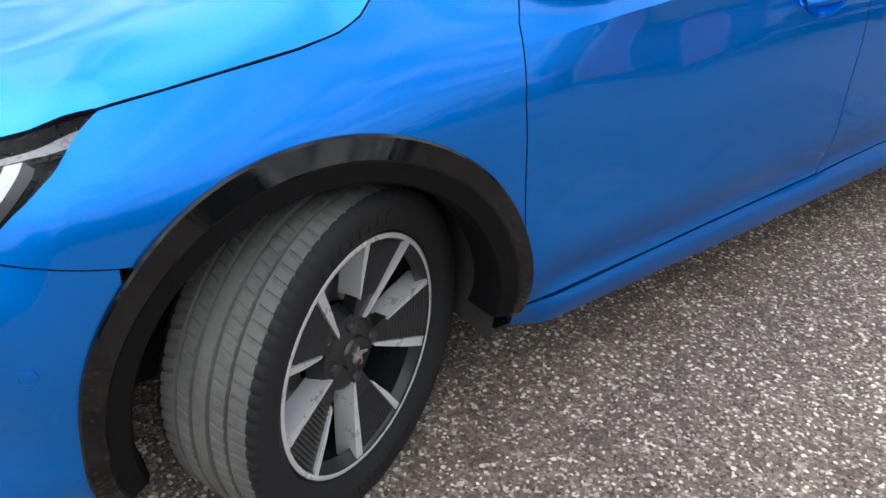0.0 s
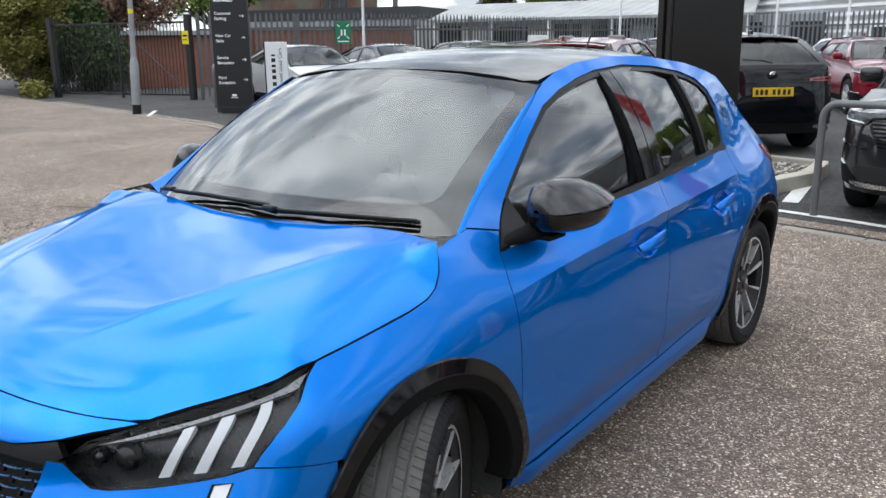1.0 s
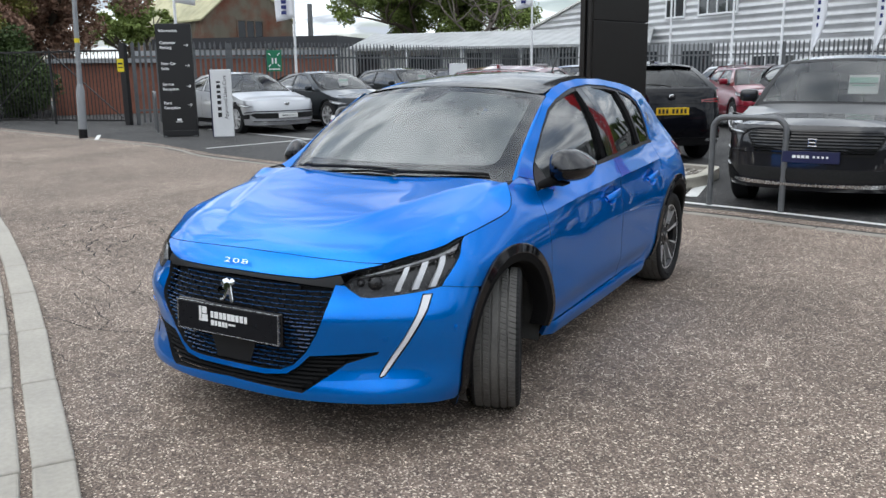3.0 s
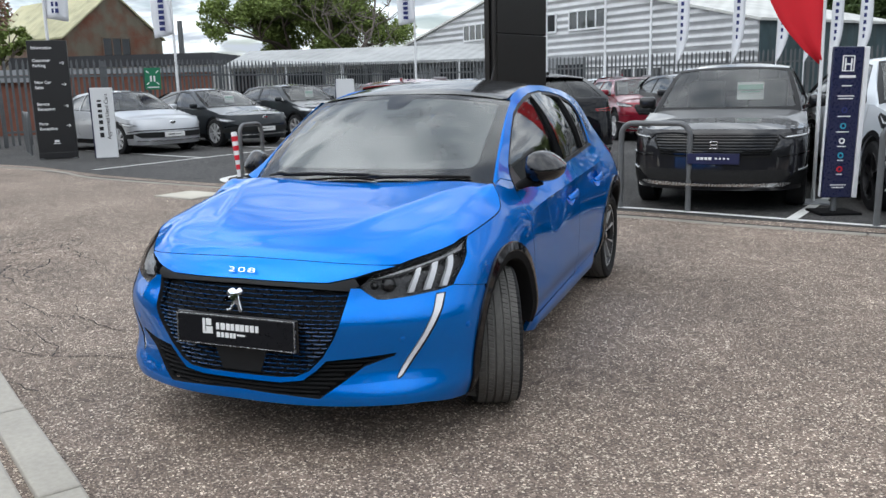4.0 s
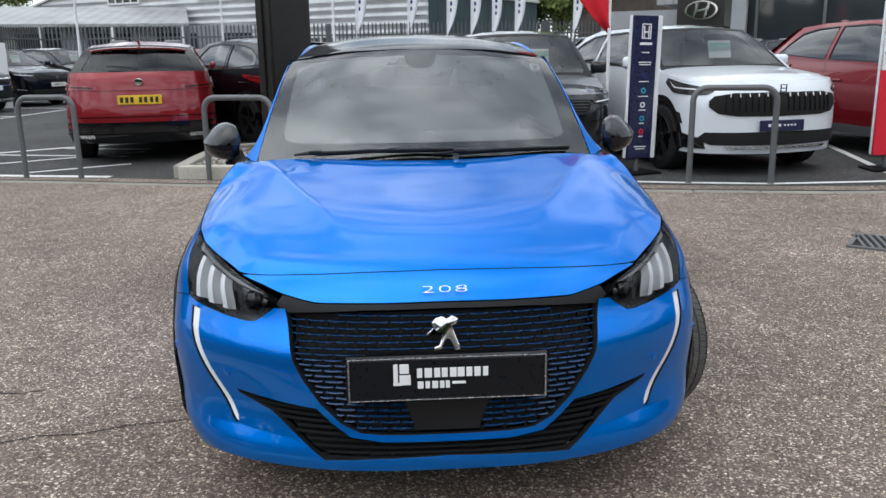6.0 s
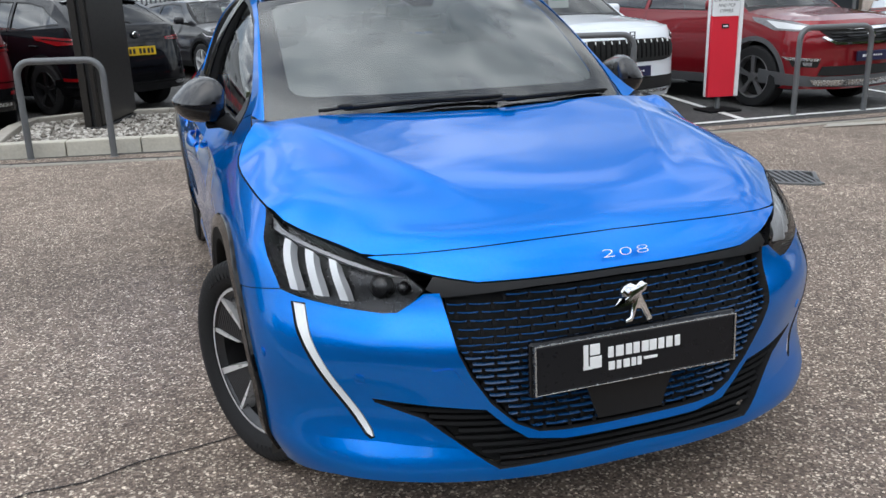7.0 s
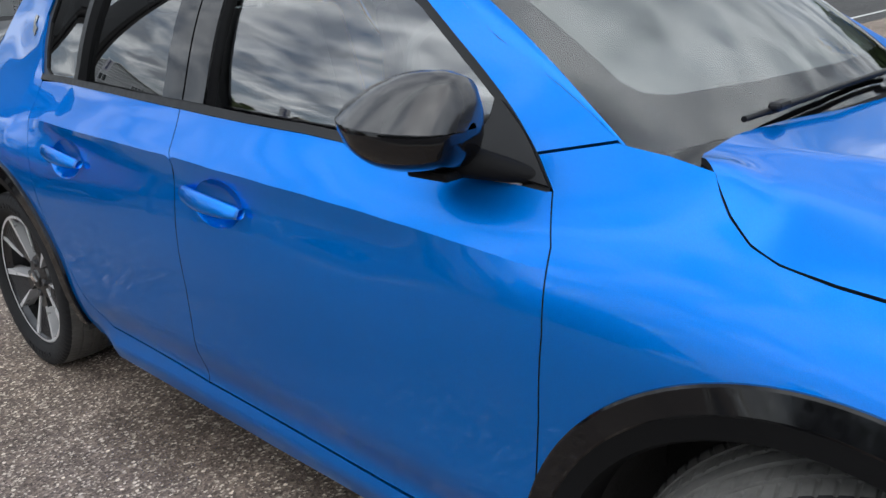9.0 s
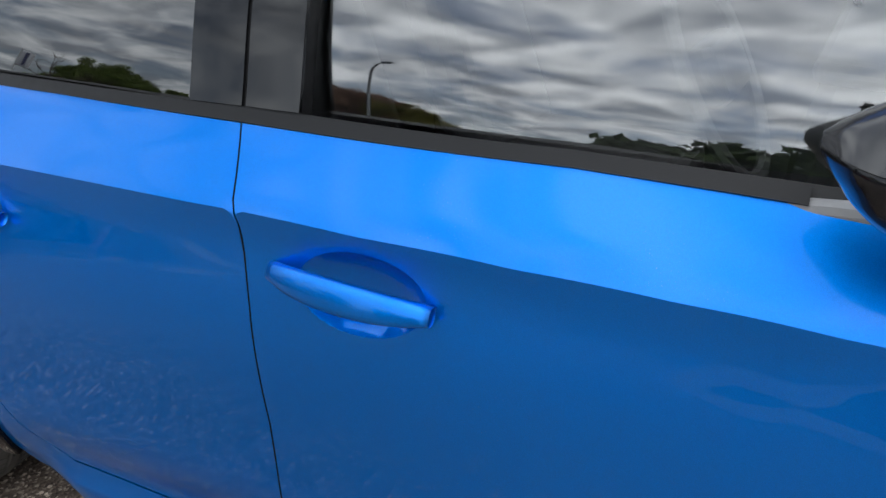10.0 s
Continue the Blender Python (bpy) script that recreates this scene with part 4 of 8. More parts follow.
# ---- headlamps ----
for sd in mirror_sides():
    lamp = sheet("headlamp", skin, LAMP_TOP[:-1] + LAMP_OUT[:-1] + LAMP_BOT[:-1], "lamp_inner", car, side=sd, off=-.055, lip=0.0, h=.03, label="slim headlamp with three white light claws")
    sheet("lamp_lens", skin, LAMP_TOP[:-1] + LAMP_OUT[:-1] + LAMP_BOT[:-1], "lamp_glass", lamp, side=sd, off=-.001, lip=0.0, h=.025)
    ring = dense(LAMP_TOP[:-1] + LAMP_OUT[:-1] + LAMP_BOT[:-1], .02)
    p, n = skin(np.array([q[0] for q in ring]), np.array([q[1] for q in ring]))
    fl = []
    vs = [tuple((a + b * d) * np.array([sd, 1, 1])) for d in (-.058, -.002) for a, b in zip(p, n)]
    k = len(ring)
    mesh_ob("lamp_wall", vs, [(i, (i + 1) % k, k + (i + 1) % k, k + i) for i in range(k)], "lamp_inner", lamp)
    for c in ([(-.450, .752), (-.478, .748), (-.540, .645), (-.516, .645)], [(-.530, .738), (-.556, .734), (-.608, .639), (-.585, .640)],
              [(-.603, .726), (-.624, .722), (-.668, .634), (-.648, .635)]):
        sheet("light_claw", skin, c, "light_tube", lamp, side=sd, off=-.016, lip=.03, h=.02)
    # grey reflector shelf above the claws, projector by the grille
    sheet("lamp_shelf", skin, [(-.80, .697), (-.69, .722), (-.556, .745), (-.40, .770), (-.27, .789), (-.33, .768), (-.44, .757), (-.58, .735), (-.70, .712)],
          "lamp_grey", lamp, side=sd, off=-.022, lip=.02, h=.02)
    for cs, r in ((-.735, .025), (-.795, .014)):
        p, n = skin(np.array([cs]), np.array([.668]))
        c, d = p[0] * [sd, 1, 1], n[0] * [sd, 1, 1]
        lathe("projector", [(-.02, r * 1.1), (0, r * 1.15), (.004, r), (.012, r * .8), (.016, r * .4), (.017, .001)], "lamp_inner", lamp, sides=20, axis="z",
              at=Matrix.Translation(Vector(c) - Vector(d) * .042) @ Vector(d).to_track_quat("Z", "Y").to_matrix().to_4x4())
    # daytime light: a white fang in a black channel
    drl = sheet("daytime_light", skin, DRL, "gloss_black", car, side=sd, off=-.014, lip=.01, h=.02, label="white fang-shaped daytime light in a black channel")
    sheet("light_bar", skin, inset(DRL, .0055), "light_tube", drl, side=sd, off=-.004, lip=.012, h=.02)
    for s_, z_ in ((-.437, .482), (-.713, .463)):
        p, n = skin(np.array([s_]), np.array([z_]))
        lathe("parking_sensor", [(-.004, .0135), (.0012, .0135), (.002, .011), (.0012, .0105), (.002, .009), (.0022, .001)], PAINT, car, sides=20, axis="z",
              at=Matrix.Translation(p[0] * [sd, 1, 1]) @ Vector(n[0] * [sd, 1, 1]).to_track_quat("Z", "Y").to_matrix().to_4x4())
ring = [(-.878, .497), (-.915, .503), (-.925, .500), (-.950, .462), (-.947, .456), (-.905, .457), (-.897, .462)]
sheet("tow_cover", skin, ring, PAINT, car, side=-1, off=.0015, lip=.004, h=.02)

# ---- bonnet ----
sx = skin_at(np.array([q[0] for q in SEAM]), np.array([q[1] for q in SEAM]))
lamp_edge = skin_at(np.array([q[0] for q in LAMP_TOP[2:-1]]), np.array([q[1] for q in LAMP_TOP[2:-1]]) + .004)
lip_fine = spline(LIP, .03)[:-1]
lip_edge = skin_at(np.array([q[0] for q in lip_fine]), np.array([q[1] for q in lip_fine]))
half = [(p[0], p[1]) for p in lip_edge] + [(p[0], p[1]) for p in lamp_edge] + [(p[0] - .004, p[1]) for p in sx[:-1]]
half[0] = (0.0, half[0][1])
rear = [(.716, .205), (.695, .232), (.66, .246), (.55, .247), (.4, .227), (.25, .197), (.1, .181), (0, .177)]
bonnet_line = half + rear
bonnet_line += [(-x, y) for x, y in reversed(bonnet_line[1:-1])]
sheet("bonnet", bonnet_skin, bonnet_line, PAINT, car, side=1, lip=.02, h=.017, shade_lip=True)
under = [(x * .97, y + .01) for x, y in bonnet_line]
# near-black sheet below the bonnet puts shade into its shut gaps
sheet("engine_bay_cover", bonnet_skin, under, "dark_void", car, side=1, off=-.035, lip=.0, h=.06)

# ---- flanks ----
for sd in mirror_sides():
    fender = (SEAM + [(.27, .951), (.348, .957), (.360, .9585), (.490, .931), (.444, .896)] + [(a - GAP, b) for a, b in FRONT_GAP] + [p for p in reversed(ARCH_F) if p[1] > .30 and (p[0] > -.285 or p[1] > .617)]
              + [(-.290, .614), (-.40, .630), (-.496, .643)] + list(reversed(LAMP_OUT))[1:-1])
    sheet("front_wing", skin, fender, PAINT, car, side=sd, h=.028, lip=.02, shade_lip=True)
    door = [(a + GAP, b) for a, b in FRONT_GAP] + [(.425, .2715), (.8, .270), (1.437, .276)] + [(a - GAP, b) for a, b in reversed(SPLIT)] + [p for p in BELT[4:]]
    fd = sheet("front_door", skin, door, PAINT, car, holes=[scoop_line(*HANDLES[0])], side=sd, h=.028, lip=.02, crease=CREASE, shade_lip=True)
    rdoor = [(a + GAP, b) for a, b in SPLIT] + [(1.445, .276), (1.94, .292)] + [(a - GAP, b) for a, b in reversed(REAR_GAP)] + BELT[1:3]
    rd = sheet("rear_door", skin, rdoor, PAINT, car, holes=[scoop_line(*HANDLES[1])], side=sd, h=.028, lip=.02, crease=CREASE, shade_lip=True)
    quarter = ([(.362, .9625)] + SCREEN_EDGE[1:] + ROOF_EDGE[1:] + [(2.82, 1.13), (2.93, 1.02), (3.06, .86), (3.12, .70), (3.13, .45), (3.10, .26), (2.97, .225)] + list(reversed(ARCH_R))
               + [(2.08, .235), (2.0, .20), (1.2, .185), (.5, .19), (.43, .20), (.415, .24), (.42, .264)] + SILL_TOP[1:] + [(a + GAP, b) for a, b in reversed(REAR_GAP)]
               + list(reversed(DLO_TOP))[:-1] + [(.496, .9345)])
    sheet("body_side", skin, quarter, PAINT, car, side=sd, h=.028, lip=.02)
    # black surround of the side windows, its lower trim, and the panes
    sheet("window_surround", skin, DLO_TOP + BELT[1:], "satin_black", car, holes=[raised(q) for q in (
        [(.70, .918), (.62, .912), (.62, 1.005), (.69, 1.056), (.82, 1.142), (.94, 1.203), (1.06, 1.245), (1.20, 1.278), (1.33, 1.298), (1.375, 1.300), (1.372, .962), (1.02, .942)],
        [(1.545, .966), (1.555, 1.313), (1.68, 1.316), (1.9, 1.310), (2.08, 1.294), (2.085, .978), (1.8, .972)],
        [(2.115, .980), (2.115, 1.290), (2.22, 1.272), (2.32, 1.240), (2.372, 1.195), (2.385, 1.13), (2.365, 1.05), (2.335, 1.0), (2.30, .984)])],
        side=sd, off=-.006, lip=.032, h=.03)
    trim = sheet("belt_trim", skin, [(a, b + .0165) for a, b in BELT[:-2]] + [(a, b) for a, b in reversed(BELT[:-2])], "satin_black", car, side=sd, off=.004, lip=.012, h=.03)
    pane = [(.66, .912), (.60, .905), (.60, 1.0), (.69, 1.066), (.82, 1.152), (.94, 1.212), (1.06, 1.254), (1.20, 1.288), (1.39, 1.310), (1.39, .955), (1.02, .935)]
    sheet("front_window", FRONT_PANE, raised(pane), "side_glass", fd, side=sd, off=0, lip=0, h=.05, label="clear door glass, reflecting clouds")
    pane = [(1.53, .96), (1.54, 1.322), (1.68, 1.325), (1.9, 1.318), (2.10, 1.302), (2.10, .97), (1.8, .965)]
    sheet("rear_window", REAR_PANE, raised(pane), "tinted_glass", rd, side=sd, off=0, lip=0, h=.05, label="dark privacy glass")
    pane = [(2.105, .972), (2.105, 1.30), (2.22, 1.282), (2.33, 1.25), (2.385, 1.20), (2.395, 1.13), (2.375, 1.05), (2.345, .99), (2.30, .976)]
    sheet("quarter_window", skin, raised(pane), "tinted_glass", rd, side=sd, off=-.012, lip=0, h=.05)
    sheet("pillar_cover", skin, raised([(1.455, .965), (1.462, 1.318), (1.552, 1.322), (1.545, .967)]), "gloss_black", rd, side=sd, off=-.002, lip=.006, h=.04)
    sheet("pillar_cover", skin, raised([(1.365, .962), (1.372, 1.310), (1.455, 1.316), (1.448, .965)]), "gloss_black", fd, side=sd, off=-.002, lip=.006, h=.04)
    # small emblem on the rear pillar
    sheet("pillar_badge", skin, [(2.50, 1.085), (2.53, 1.10), (2.55, 1.13), (2.535, 1.15), (2.505, 1.145), (2.52, 1.12), (2.49, 1.11)], "gloss_black", car, side=sd, off=.002, lip=.003, h=.02)

    # arch trims: gloss lip outside, matt inside, turned in towards the wheel
    for cy, ro, ri, a0, a1 in ((.012, .413, .335, -108, 96), (2.535, .430, .352, -97, 108)):
        ang = np.radians(np.linspace(a0, a1, 56))
        prof = [(ro + .002, -.012), (ro, .008), (ro - .004, .0105), (ro - .036, .0125), (ro - .040, .009), (ri + .006, .001), (ri, -.010), (ri - .003, -.07)]
        verts, faces = [], []
        for a in ang:
            for r, o in prof:
                p, n = skin(np.array([cy + r * math.sin(a)]), np.array([max(.310 + r * math.cos(a), .15)]))
                q = p[0] + n[0] * max(o, -.012) - np.array([max(-o - .012, 0), 0, 0])
                verts.append((q[0] * sd, q[1], q[2]))
        m_ = len(prof)
        for i in range(len(ang) - 1):
            for k in range(m_ - 1):
                q = (i * m_ + k, i * m_ + k + 1, (i + 1) * m_ + k + 1, (i + 1) * m_ + k)
                faces.append(q if sd < 0 else q[::-1])
        band = [f for i, f in enumerate(faces) if i % (m_ - 1) < 4]
        ob = mesh_ob("wheel_arch_trim", verts, band, "arch_gloss", car, label="gloss black wheel arch trim")
        ob.data.set_sharp_from_angle(angle=radians(28))
        ob = mesh_ob("arch_lip", verts, [f for i, f in enumerate(faces) if i % (m_ - 1) >= 4], "plastic_black", ob, label="matt black inner arch lip")
        ob.data.set_sharp_from_angle(angle=radians(28))
        # felt liner behind the wheel
        liner = []
        lf = []
        for i, a in enumerate(np.radians(np.linspace(a0 - 8, a1 + 12, 40))):
            for x in (.80, .60, .46):
                liner.append((x * sd, cy + .375 * math.sin(a), max(.310 + .375 * math.cos(a), .14)))
        for i in range(39):
            for k in range(2):
                lf.append((i * 3 + k, i * 3 + k + 1, i * 3 + k + 4, i * 3 + k + 3))
        mesh_ob("wheel_liner", liner, lf, "liner_felt", car, label="grey felt wheel arch liner")
        # near-black wall closes the arch, its shade given by colour
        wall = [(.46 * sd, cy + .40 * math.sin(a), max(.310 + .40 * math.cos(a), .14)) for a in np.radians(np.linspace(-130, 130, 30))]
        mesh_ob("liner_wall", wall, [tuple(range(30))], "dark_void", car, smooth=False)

    # door handles in their scoops
    for (y0, y1, z0, z1), dn in zip(HANDLES, (fd, rd)):
        c = ((y0 + y1) / 2, (z0 + z1) / 2)
        ell = scoop_line(y0, y1, z0, z1)
        sheet("handle_scoop", bowl(c[0] - .01, c[1] - .004, (y1 - y0) * .40, .052), ell, "paint_blue", dn, side=sd, off=0, lip=0, h=.012)
        chunks = []
        verts, faces = [], []
        N, K = 22, 16
        for i in range(N):
            t = i / (N - 1)
            y = y0 + (y1 - y0) * t
            z = z0 + (z1 - z0) * t
            p, n = skin(np.array([y]), np.array([z]))
            lift = .004 + .030 * math.sin(math.pi * min(max(t, 0.02), .98)) ** .55
            hh = .0205 * (0.30 + .70 * math.sin(math.pi * (0.04 + .92 * t)) ** .55)
            th = .0085
            for k in range(K):
                w = 2 * math.pi * k / K
                cw, sw_ = (math.copysign(abs(f(w)) ** .7, f(w)) for f in (math.cos, math.sin))
                q = p[0] + n[0] * (lift + th * cw - .006 * sw_) + np.array([0, 0, 1]) * hh * sw_
                verts.append(tuple(q * [sd, 1, 1]))
        for i in range(N - 1):
            for k in range(K):
                a, b = i * K + k, i * K + (k + 1) % K
                faces.append((a, b, b + K, a + K))
        faces += [tuple(range(K)), tuple(range((N - 1) * K, N * K))]
        mesh_ob("door_handle", verts, faces, PAINT, dn)

    # mirror, folded back against the window: bracket, housing, cap line
    mirror = sheet("door_mirror", skin, [(.447, .893), (.53, .955), (.60, 1.002), (.62, .955), (.62, .905)], "satin_black", car, side=sd, off=.003, lip=.012, h=.02, label="black door mirror folded against the window")
    # a blunt front end, tapering to a point at the back; the cap lies over the upper half, a groove below it
    ts = 1 - (1 - np.linspace(0, 1, 30)) ** 1.6
    top = pchip([0, .03, .12, .26, .41, .60, .82, .95, 1], [1.022, 1.042, 1.058, 1.063, 1.061, 1.048, 1.026, 1.011, 1.003], ts)
    bot = pchip([0, .03, .12, .26, .41, .60, .82, .95, 1], [.940, .927, .918, .913, .911, .917, .942, .974, .992], ts)
    wide = pchip([0, .03, .12, .41, .7, .9, 1], [.042, .052, .061, .066, .056, .034, .006], ts)
    K = 32
    verts, faces, cap_v = [], [], []
    ts, top, bot, wide = (list(q) for q in (ts, top, bot, wide))
    for back, k in ((.010, .86), (.022, .60), (.030, .25)):
        ts.insert(0, -back)
        top.insert(0, .978 + (1.022 - .978) * k)
        bot.insert(0, .978 - (.978 - .940) * k)
        wide.insert(0, .042 * k)
    for t, zt, zb, hx in zip(ts, top, bot, wide):
        y = .558 + (.30 if sd > 0 else .222) * t
        cx = .802 + .024 * math.sin(math.pi * t) + .048 * t
        zm = .978 + .019 * t
        for k in range(K):
            a = 2 * math.pi * k / K
            ca, sa = math.cos(a), math.sin(a)
            # straight slopes to a ridge on the outer side, blunt towards the window
            up = math.copysign((1 - ca ** 1.7 if sa > 0 else abs(sa) ** .85) if ca > 0 else abs(sa) ** .6, sa)
            z = zm + (zt - zm if sa > 0 else zm - zb) * up
            x = cx + hx * (1.32 * ca - .18 if ca > 0 else -.18 - .74 * abs(ca) ** .8)
            # a groove runs below the cap
            x -= .0045 * math.exp(-((z - (zm - .024)) / .004) ** 2) * math.copysign(1, ca) * min(1, hx / .04)
            verts.append((x * sd, y, z))
            if k <= K // 2:
                cap_v.append(((cx + (x - cx) * 1.035) * sd, y, z + .0025 * max(up, 0) + .002))
    for i in range(len(ts) - 1):
        for k in range(K):
            a, b = i * K + k, i * K + (k + 1) % K
            faces.append((a, b, b + K, a + K))
    faces += [tuple(range(K)), tuple(range((len(ts) - 1) * K, len(ts) * K))]
    shell = mesh_ob("mirror_housing", verts, faces, "gloss_black", mirror, label="gloss black lower mirror shell")
    C = K // 2 + 1
    cap_f = [(i * C + k, i * C + k + 1, (i + 1) * C + k + 1, (i + 1) * C + k) for i in range(len(ts) - 1) for k in range(C - 1)] + [tuple(range(C)), tuple(range((len(ts) - 1) * C, len(ts) * C))]
    cap = mesh_ob("mirror_cap", cap_v, cap_f, "mirror_black", mirror, label="dark grey gloss mirror cap")
    for ob in (shell, cap):
        ob.data.set_sharp_from_angle(angle=radians(50))
    part("mirror_foot", box((.05, .09, .016), pose(.80 * sd, .63, .903, 0, 0, 0), .006), "plastic_black", mirror)
    arm = bmesh.new()
    for i, (x, y, z, hx, hz) in enumerate(((.728, .470, .898, .012, .010), (.745, .53, .908, .022, .020), (.775, .60, .922, .032, .028), (.795, .66, .930, .036, .026))):
        ring = [arm.verts.new(((x + hx * math.cos(a)) * sd, y, z + hz * math.sin(a))) for a in np.linspace(0, 2 * math.pi, 13)[:-1]]
        if i:
            for k in range(12):
                arm.faces.new((prev[k], prev[(k + 1) % 12], ring[(k + 1) % 12], ring[k]))
        else:
            arm.faces.new(ring)
        prev = ring
    part("mirror_arm", arm, "plastic_black", mirror, smooth=True)

# ---- windscreen, roof, cabin shell ----
full = [(-1, 0), (1, 0), (1, 1), (-1, 1)]
ws = sheet("windscreen", screen_skin, full, "windscreen_glass", car, side=1, off=0, lip=0, h=.06, label="clear windscreen reflecting the cloudy sky")
hole = [(-.875, .22), (-.845, .175), (-.78, .152), (-.5, .138), (0, .130), (.5, .138), (.78, .152), (.845, .175), (.875, .22), (.90, .6), (.915, .91), (.88, .935), (0, .95), (-.88, .935), (-.915, .91), (-.90, .6)]
sheet("screen_frit", screen_skin, [(-1, -.03), (1, -.03), (1, 1.02), (-1, 1.02)], "frit_black", ws, holes=[hole], side=1, off=-.004, lip=0, h=.06)
# added haze: lifts the dark cabin seen through the clear part of the screen
sheet("dust_film", screen_skin, hole, "glass_film", ws, side=1, off=-.007, lip=0, h=.06, label="pale haze sheet added behind the glass to lighten it")
sheet("sensor_patch", screen_skin, [(-.13, .95), (.13, .95), (.10, .84), (.06, .78), (-.06, .78), (-.10, .84)], "frit_black", ws, side=1, off=-.003, lip=.0, h=.05)
re_ = skin_at(np.array([q[0] for q in ROOF_EDGE]), np.array([q[1] for q in ROOF_EDGE]))
rl = [(p[0] - .006, p[1]) for p in re_]
front = [(x, .86 + .25 * x * x + .004) for x in (.0, .2, .4, .52)]
roof_line = front + rl[:1] + rl[1:] + [(.36, 2.74), (0, 2.76)]
roof_line += [(-x, y) for x, y in reversed(roof_line[1:-1])]
sheet("roof", roof_skin, roof_line, "roof_black", car, side=1, lip=.03, h=.05, label="gloss black roof")
tube("antenna", [(0, 2.35, 1.372), (0, 2.36, 1.395), (.0, 2.46, 1.52)], [.016, .006, .003], "satin_black", car)
tail = []
for z in (.22, .35, .5, .65, .8, .9, 1.0, 1.1, 1.2, 1.26):
    ye = float(np.interp(z, [.22, .26, .45, .7, .86, 1.02, 1.13, 1.27], [3.02, 3.10, 3.13, 3.12, 3.06, 2.93, 2.82, 2.68]))
    xe = float(skin_at(np.array([ye]), np.array([z]))[0][0])
    tail.append([(u * xe, ye + .05 * (1 - u * u), z) for u in np.linspace(-1, 1, 13)])


def rows_mesh(name, rows, mat, parent, **kw):
    m_ = len(rows[0])
    v = [p for r in rows for p in r]
    f = [(i * m_ + k, i * m_ + k + 1, (i + 1) * m_ + k + 1, (i + 1) * m_ + k) for i in range(len(rows) - 1) for k in range(m_ - 1)]
    return mesh_ob(name, v, f, mat, parent, **kw)


rows_mesh("tailgate", tail[:6], PAINT, car)
rows_mesh("rear_screen", tail[5:], "tinted_glass", car)
for sd in mirror_sides():
    sheet("tail_lamp", skin, [(2.86, .93), (3.03, .90), (3.06, .86), (3.08, .80), (2.95, .84), (2.86, .88)], "lens_red", car, side=sd, off=.006, lip=.012, h=.03, label="dark red tail lamp")
under_v = [(x, y, .23 if y < -.3 else .175) for x, y in ((-.74, -.35), (-.66, -.53), (-.4, -.68), (0, -.74), (.4, -.68), (.66, -.53), (.74, -.35), (.45, -.35), (.45, .42), (.76, .42), (.76, 2.08), (.45, 2.1), (.45, 2.98),
                                    (.74, 2.98), (.6, 3.08), (-.6, 3.08), (-.74, 2.98), (-.45, 2.98), (-.45, 2.1), (-.76, 2.08), (-.76, .42), (-.45, .42), (-.45, -.35))]
# flat underside in near black, shaded by its colour
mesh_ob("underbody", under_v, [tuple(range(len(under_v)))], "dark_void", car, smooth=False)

# cabin
part("dashboard", box((1.24, .34, .18), pose(0, .66, .86, 8, 0, 0), .05, 3), "cabin_dark", car)
part("dash_top", box((1.06, .40, .03), pose(0, .62, .965, 6, 0, 0), .012, 2), "cabin_dark", car)
part("centre_screen", box((.24, .012, .13), pose(0, .80, 1.01, -14, 0, 0), .006), "piano_black", car)
sw = lathe("steering_wheel", [(.010 * math.cos(a), .165 + .014 * math.sin(a)) for a in np.linspace(0, 2 * math.pi, 9)[:-1]], "cabin_dark", car, sides=36, axis="y", closed=True,
           at=pose(-.36, .95, .95, -24, 0, 0))
part("wheel_hub", box((.16, .05, .09), None, .02), "cabin_dark", sw)
for sd in mirror_sides():
    seat = part("front_seat", box((.46, .50, .16), pose(.36 * sd, 1.38, .52, 4, 0, 0), .05, 3), "cabin_cloth", car)
    part("seat_back", box((.44, .13, .60), pose(.36 * sd, 1.68, .85, -16, 0, 0), .05, 3), "cabin_cloth", seat)
    part("headrest", box((.25, .09, .17), pose(.36 * sd, 1.80, 1.235, -14, 0, 0), .035, 3), "cabin_cloth", seat)
    for dx in (-.06, .06):
        tube("headrest_post", [(.36 * sd + dx, 1.765, 1.10), (.36 * sd + dx, 1.79, 1.19)], .006, "chrome_satin", seat, sides=6)
    tube("grab_handle", [(.56 * sd, 1.0, 1.26), (.55 * sd, 1.06, 1.245), (.55 * sd, 1.16, 1.255), (.56 * sd, 1.22, 1.275)], .008, "cabin_light", car, sides=6)
bench = part("rear_bench", box((1.16, .46, .16), pose(0, 2.15, .55), .05, 3), "cabin_cloth", car)
part("bench_back", box((1.14, .14, .56), pose(0, 2.42, .85, -18, 0, 0), .05, 3), "cabin_cloth", bench)
for x in (-.38, .38):
    part("headrest", box((.24, .08, .13), pose(x, 2.52, 1.16, -18, 0, 0), .03, 3), "cabin_cloth", bench)
part("cabin_floor", box((1.36, 2.0, .04), pose(0, 1.5, .30), .0), "cabin_dark", car)
part("firewall", box((1.30, .04, .60), pose(0, .42, .62), .0), "cabin_dark", car)
for sd in mirror_sides():
    part("door_lining", box((.03, 1.9, .58), pose(.735 * sd, 1.45, .62, 0, 0, 0), .01), "cabin_dark", car)
sheet("headlining", roof_skin, [(x * .93, y + .02 if y < 1 else y) for x, y in roof_line], "cabin_light", car, side=1, off=-.045, lip=0, h=.1)
part("rear_view_mirror", box((.22, .03, .06), pose(0, .83, 1.255, 10, 0, 0), .014, 3), "satin_black", car)

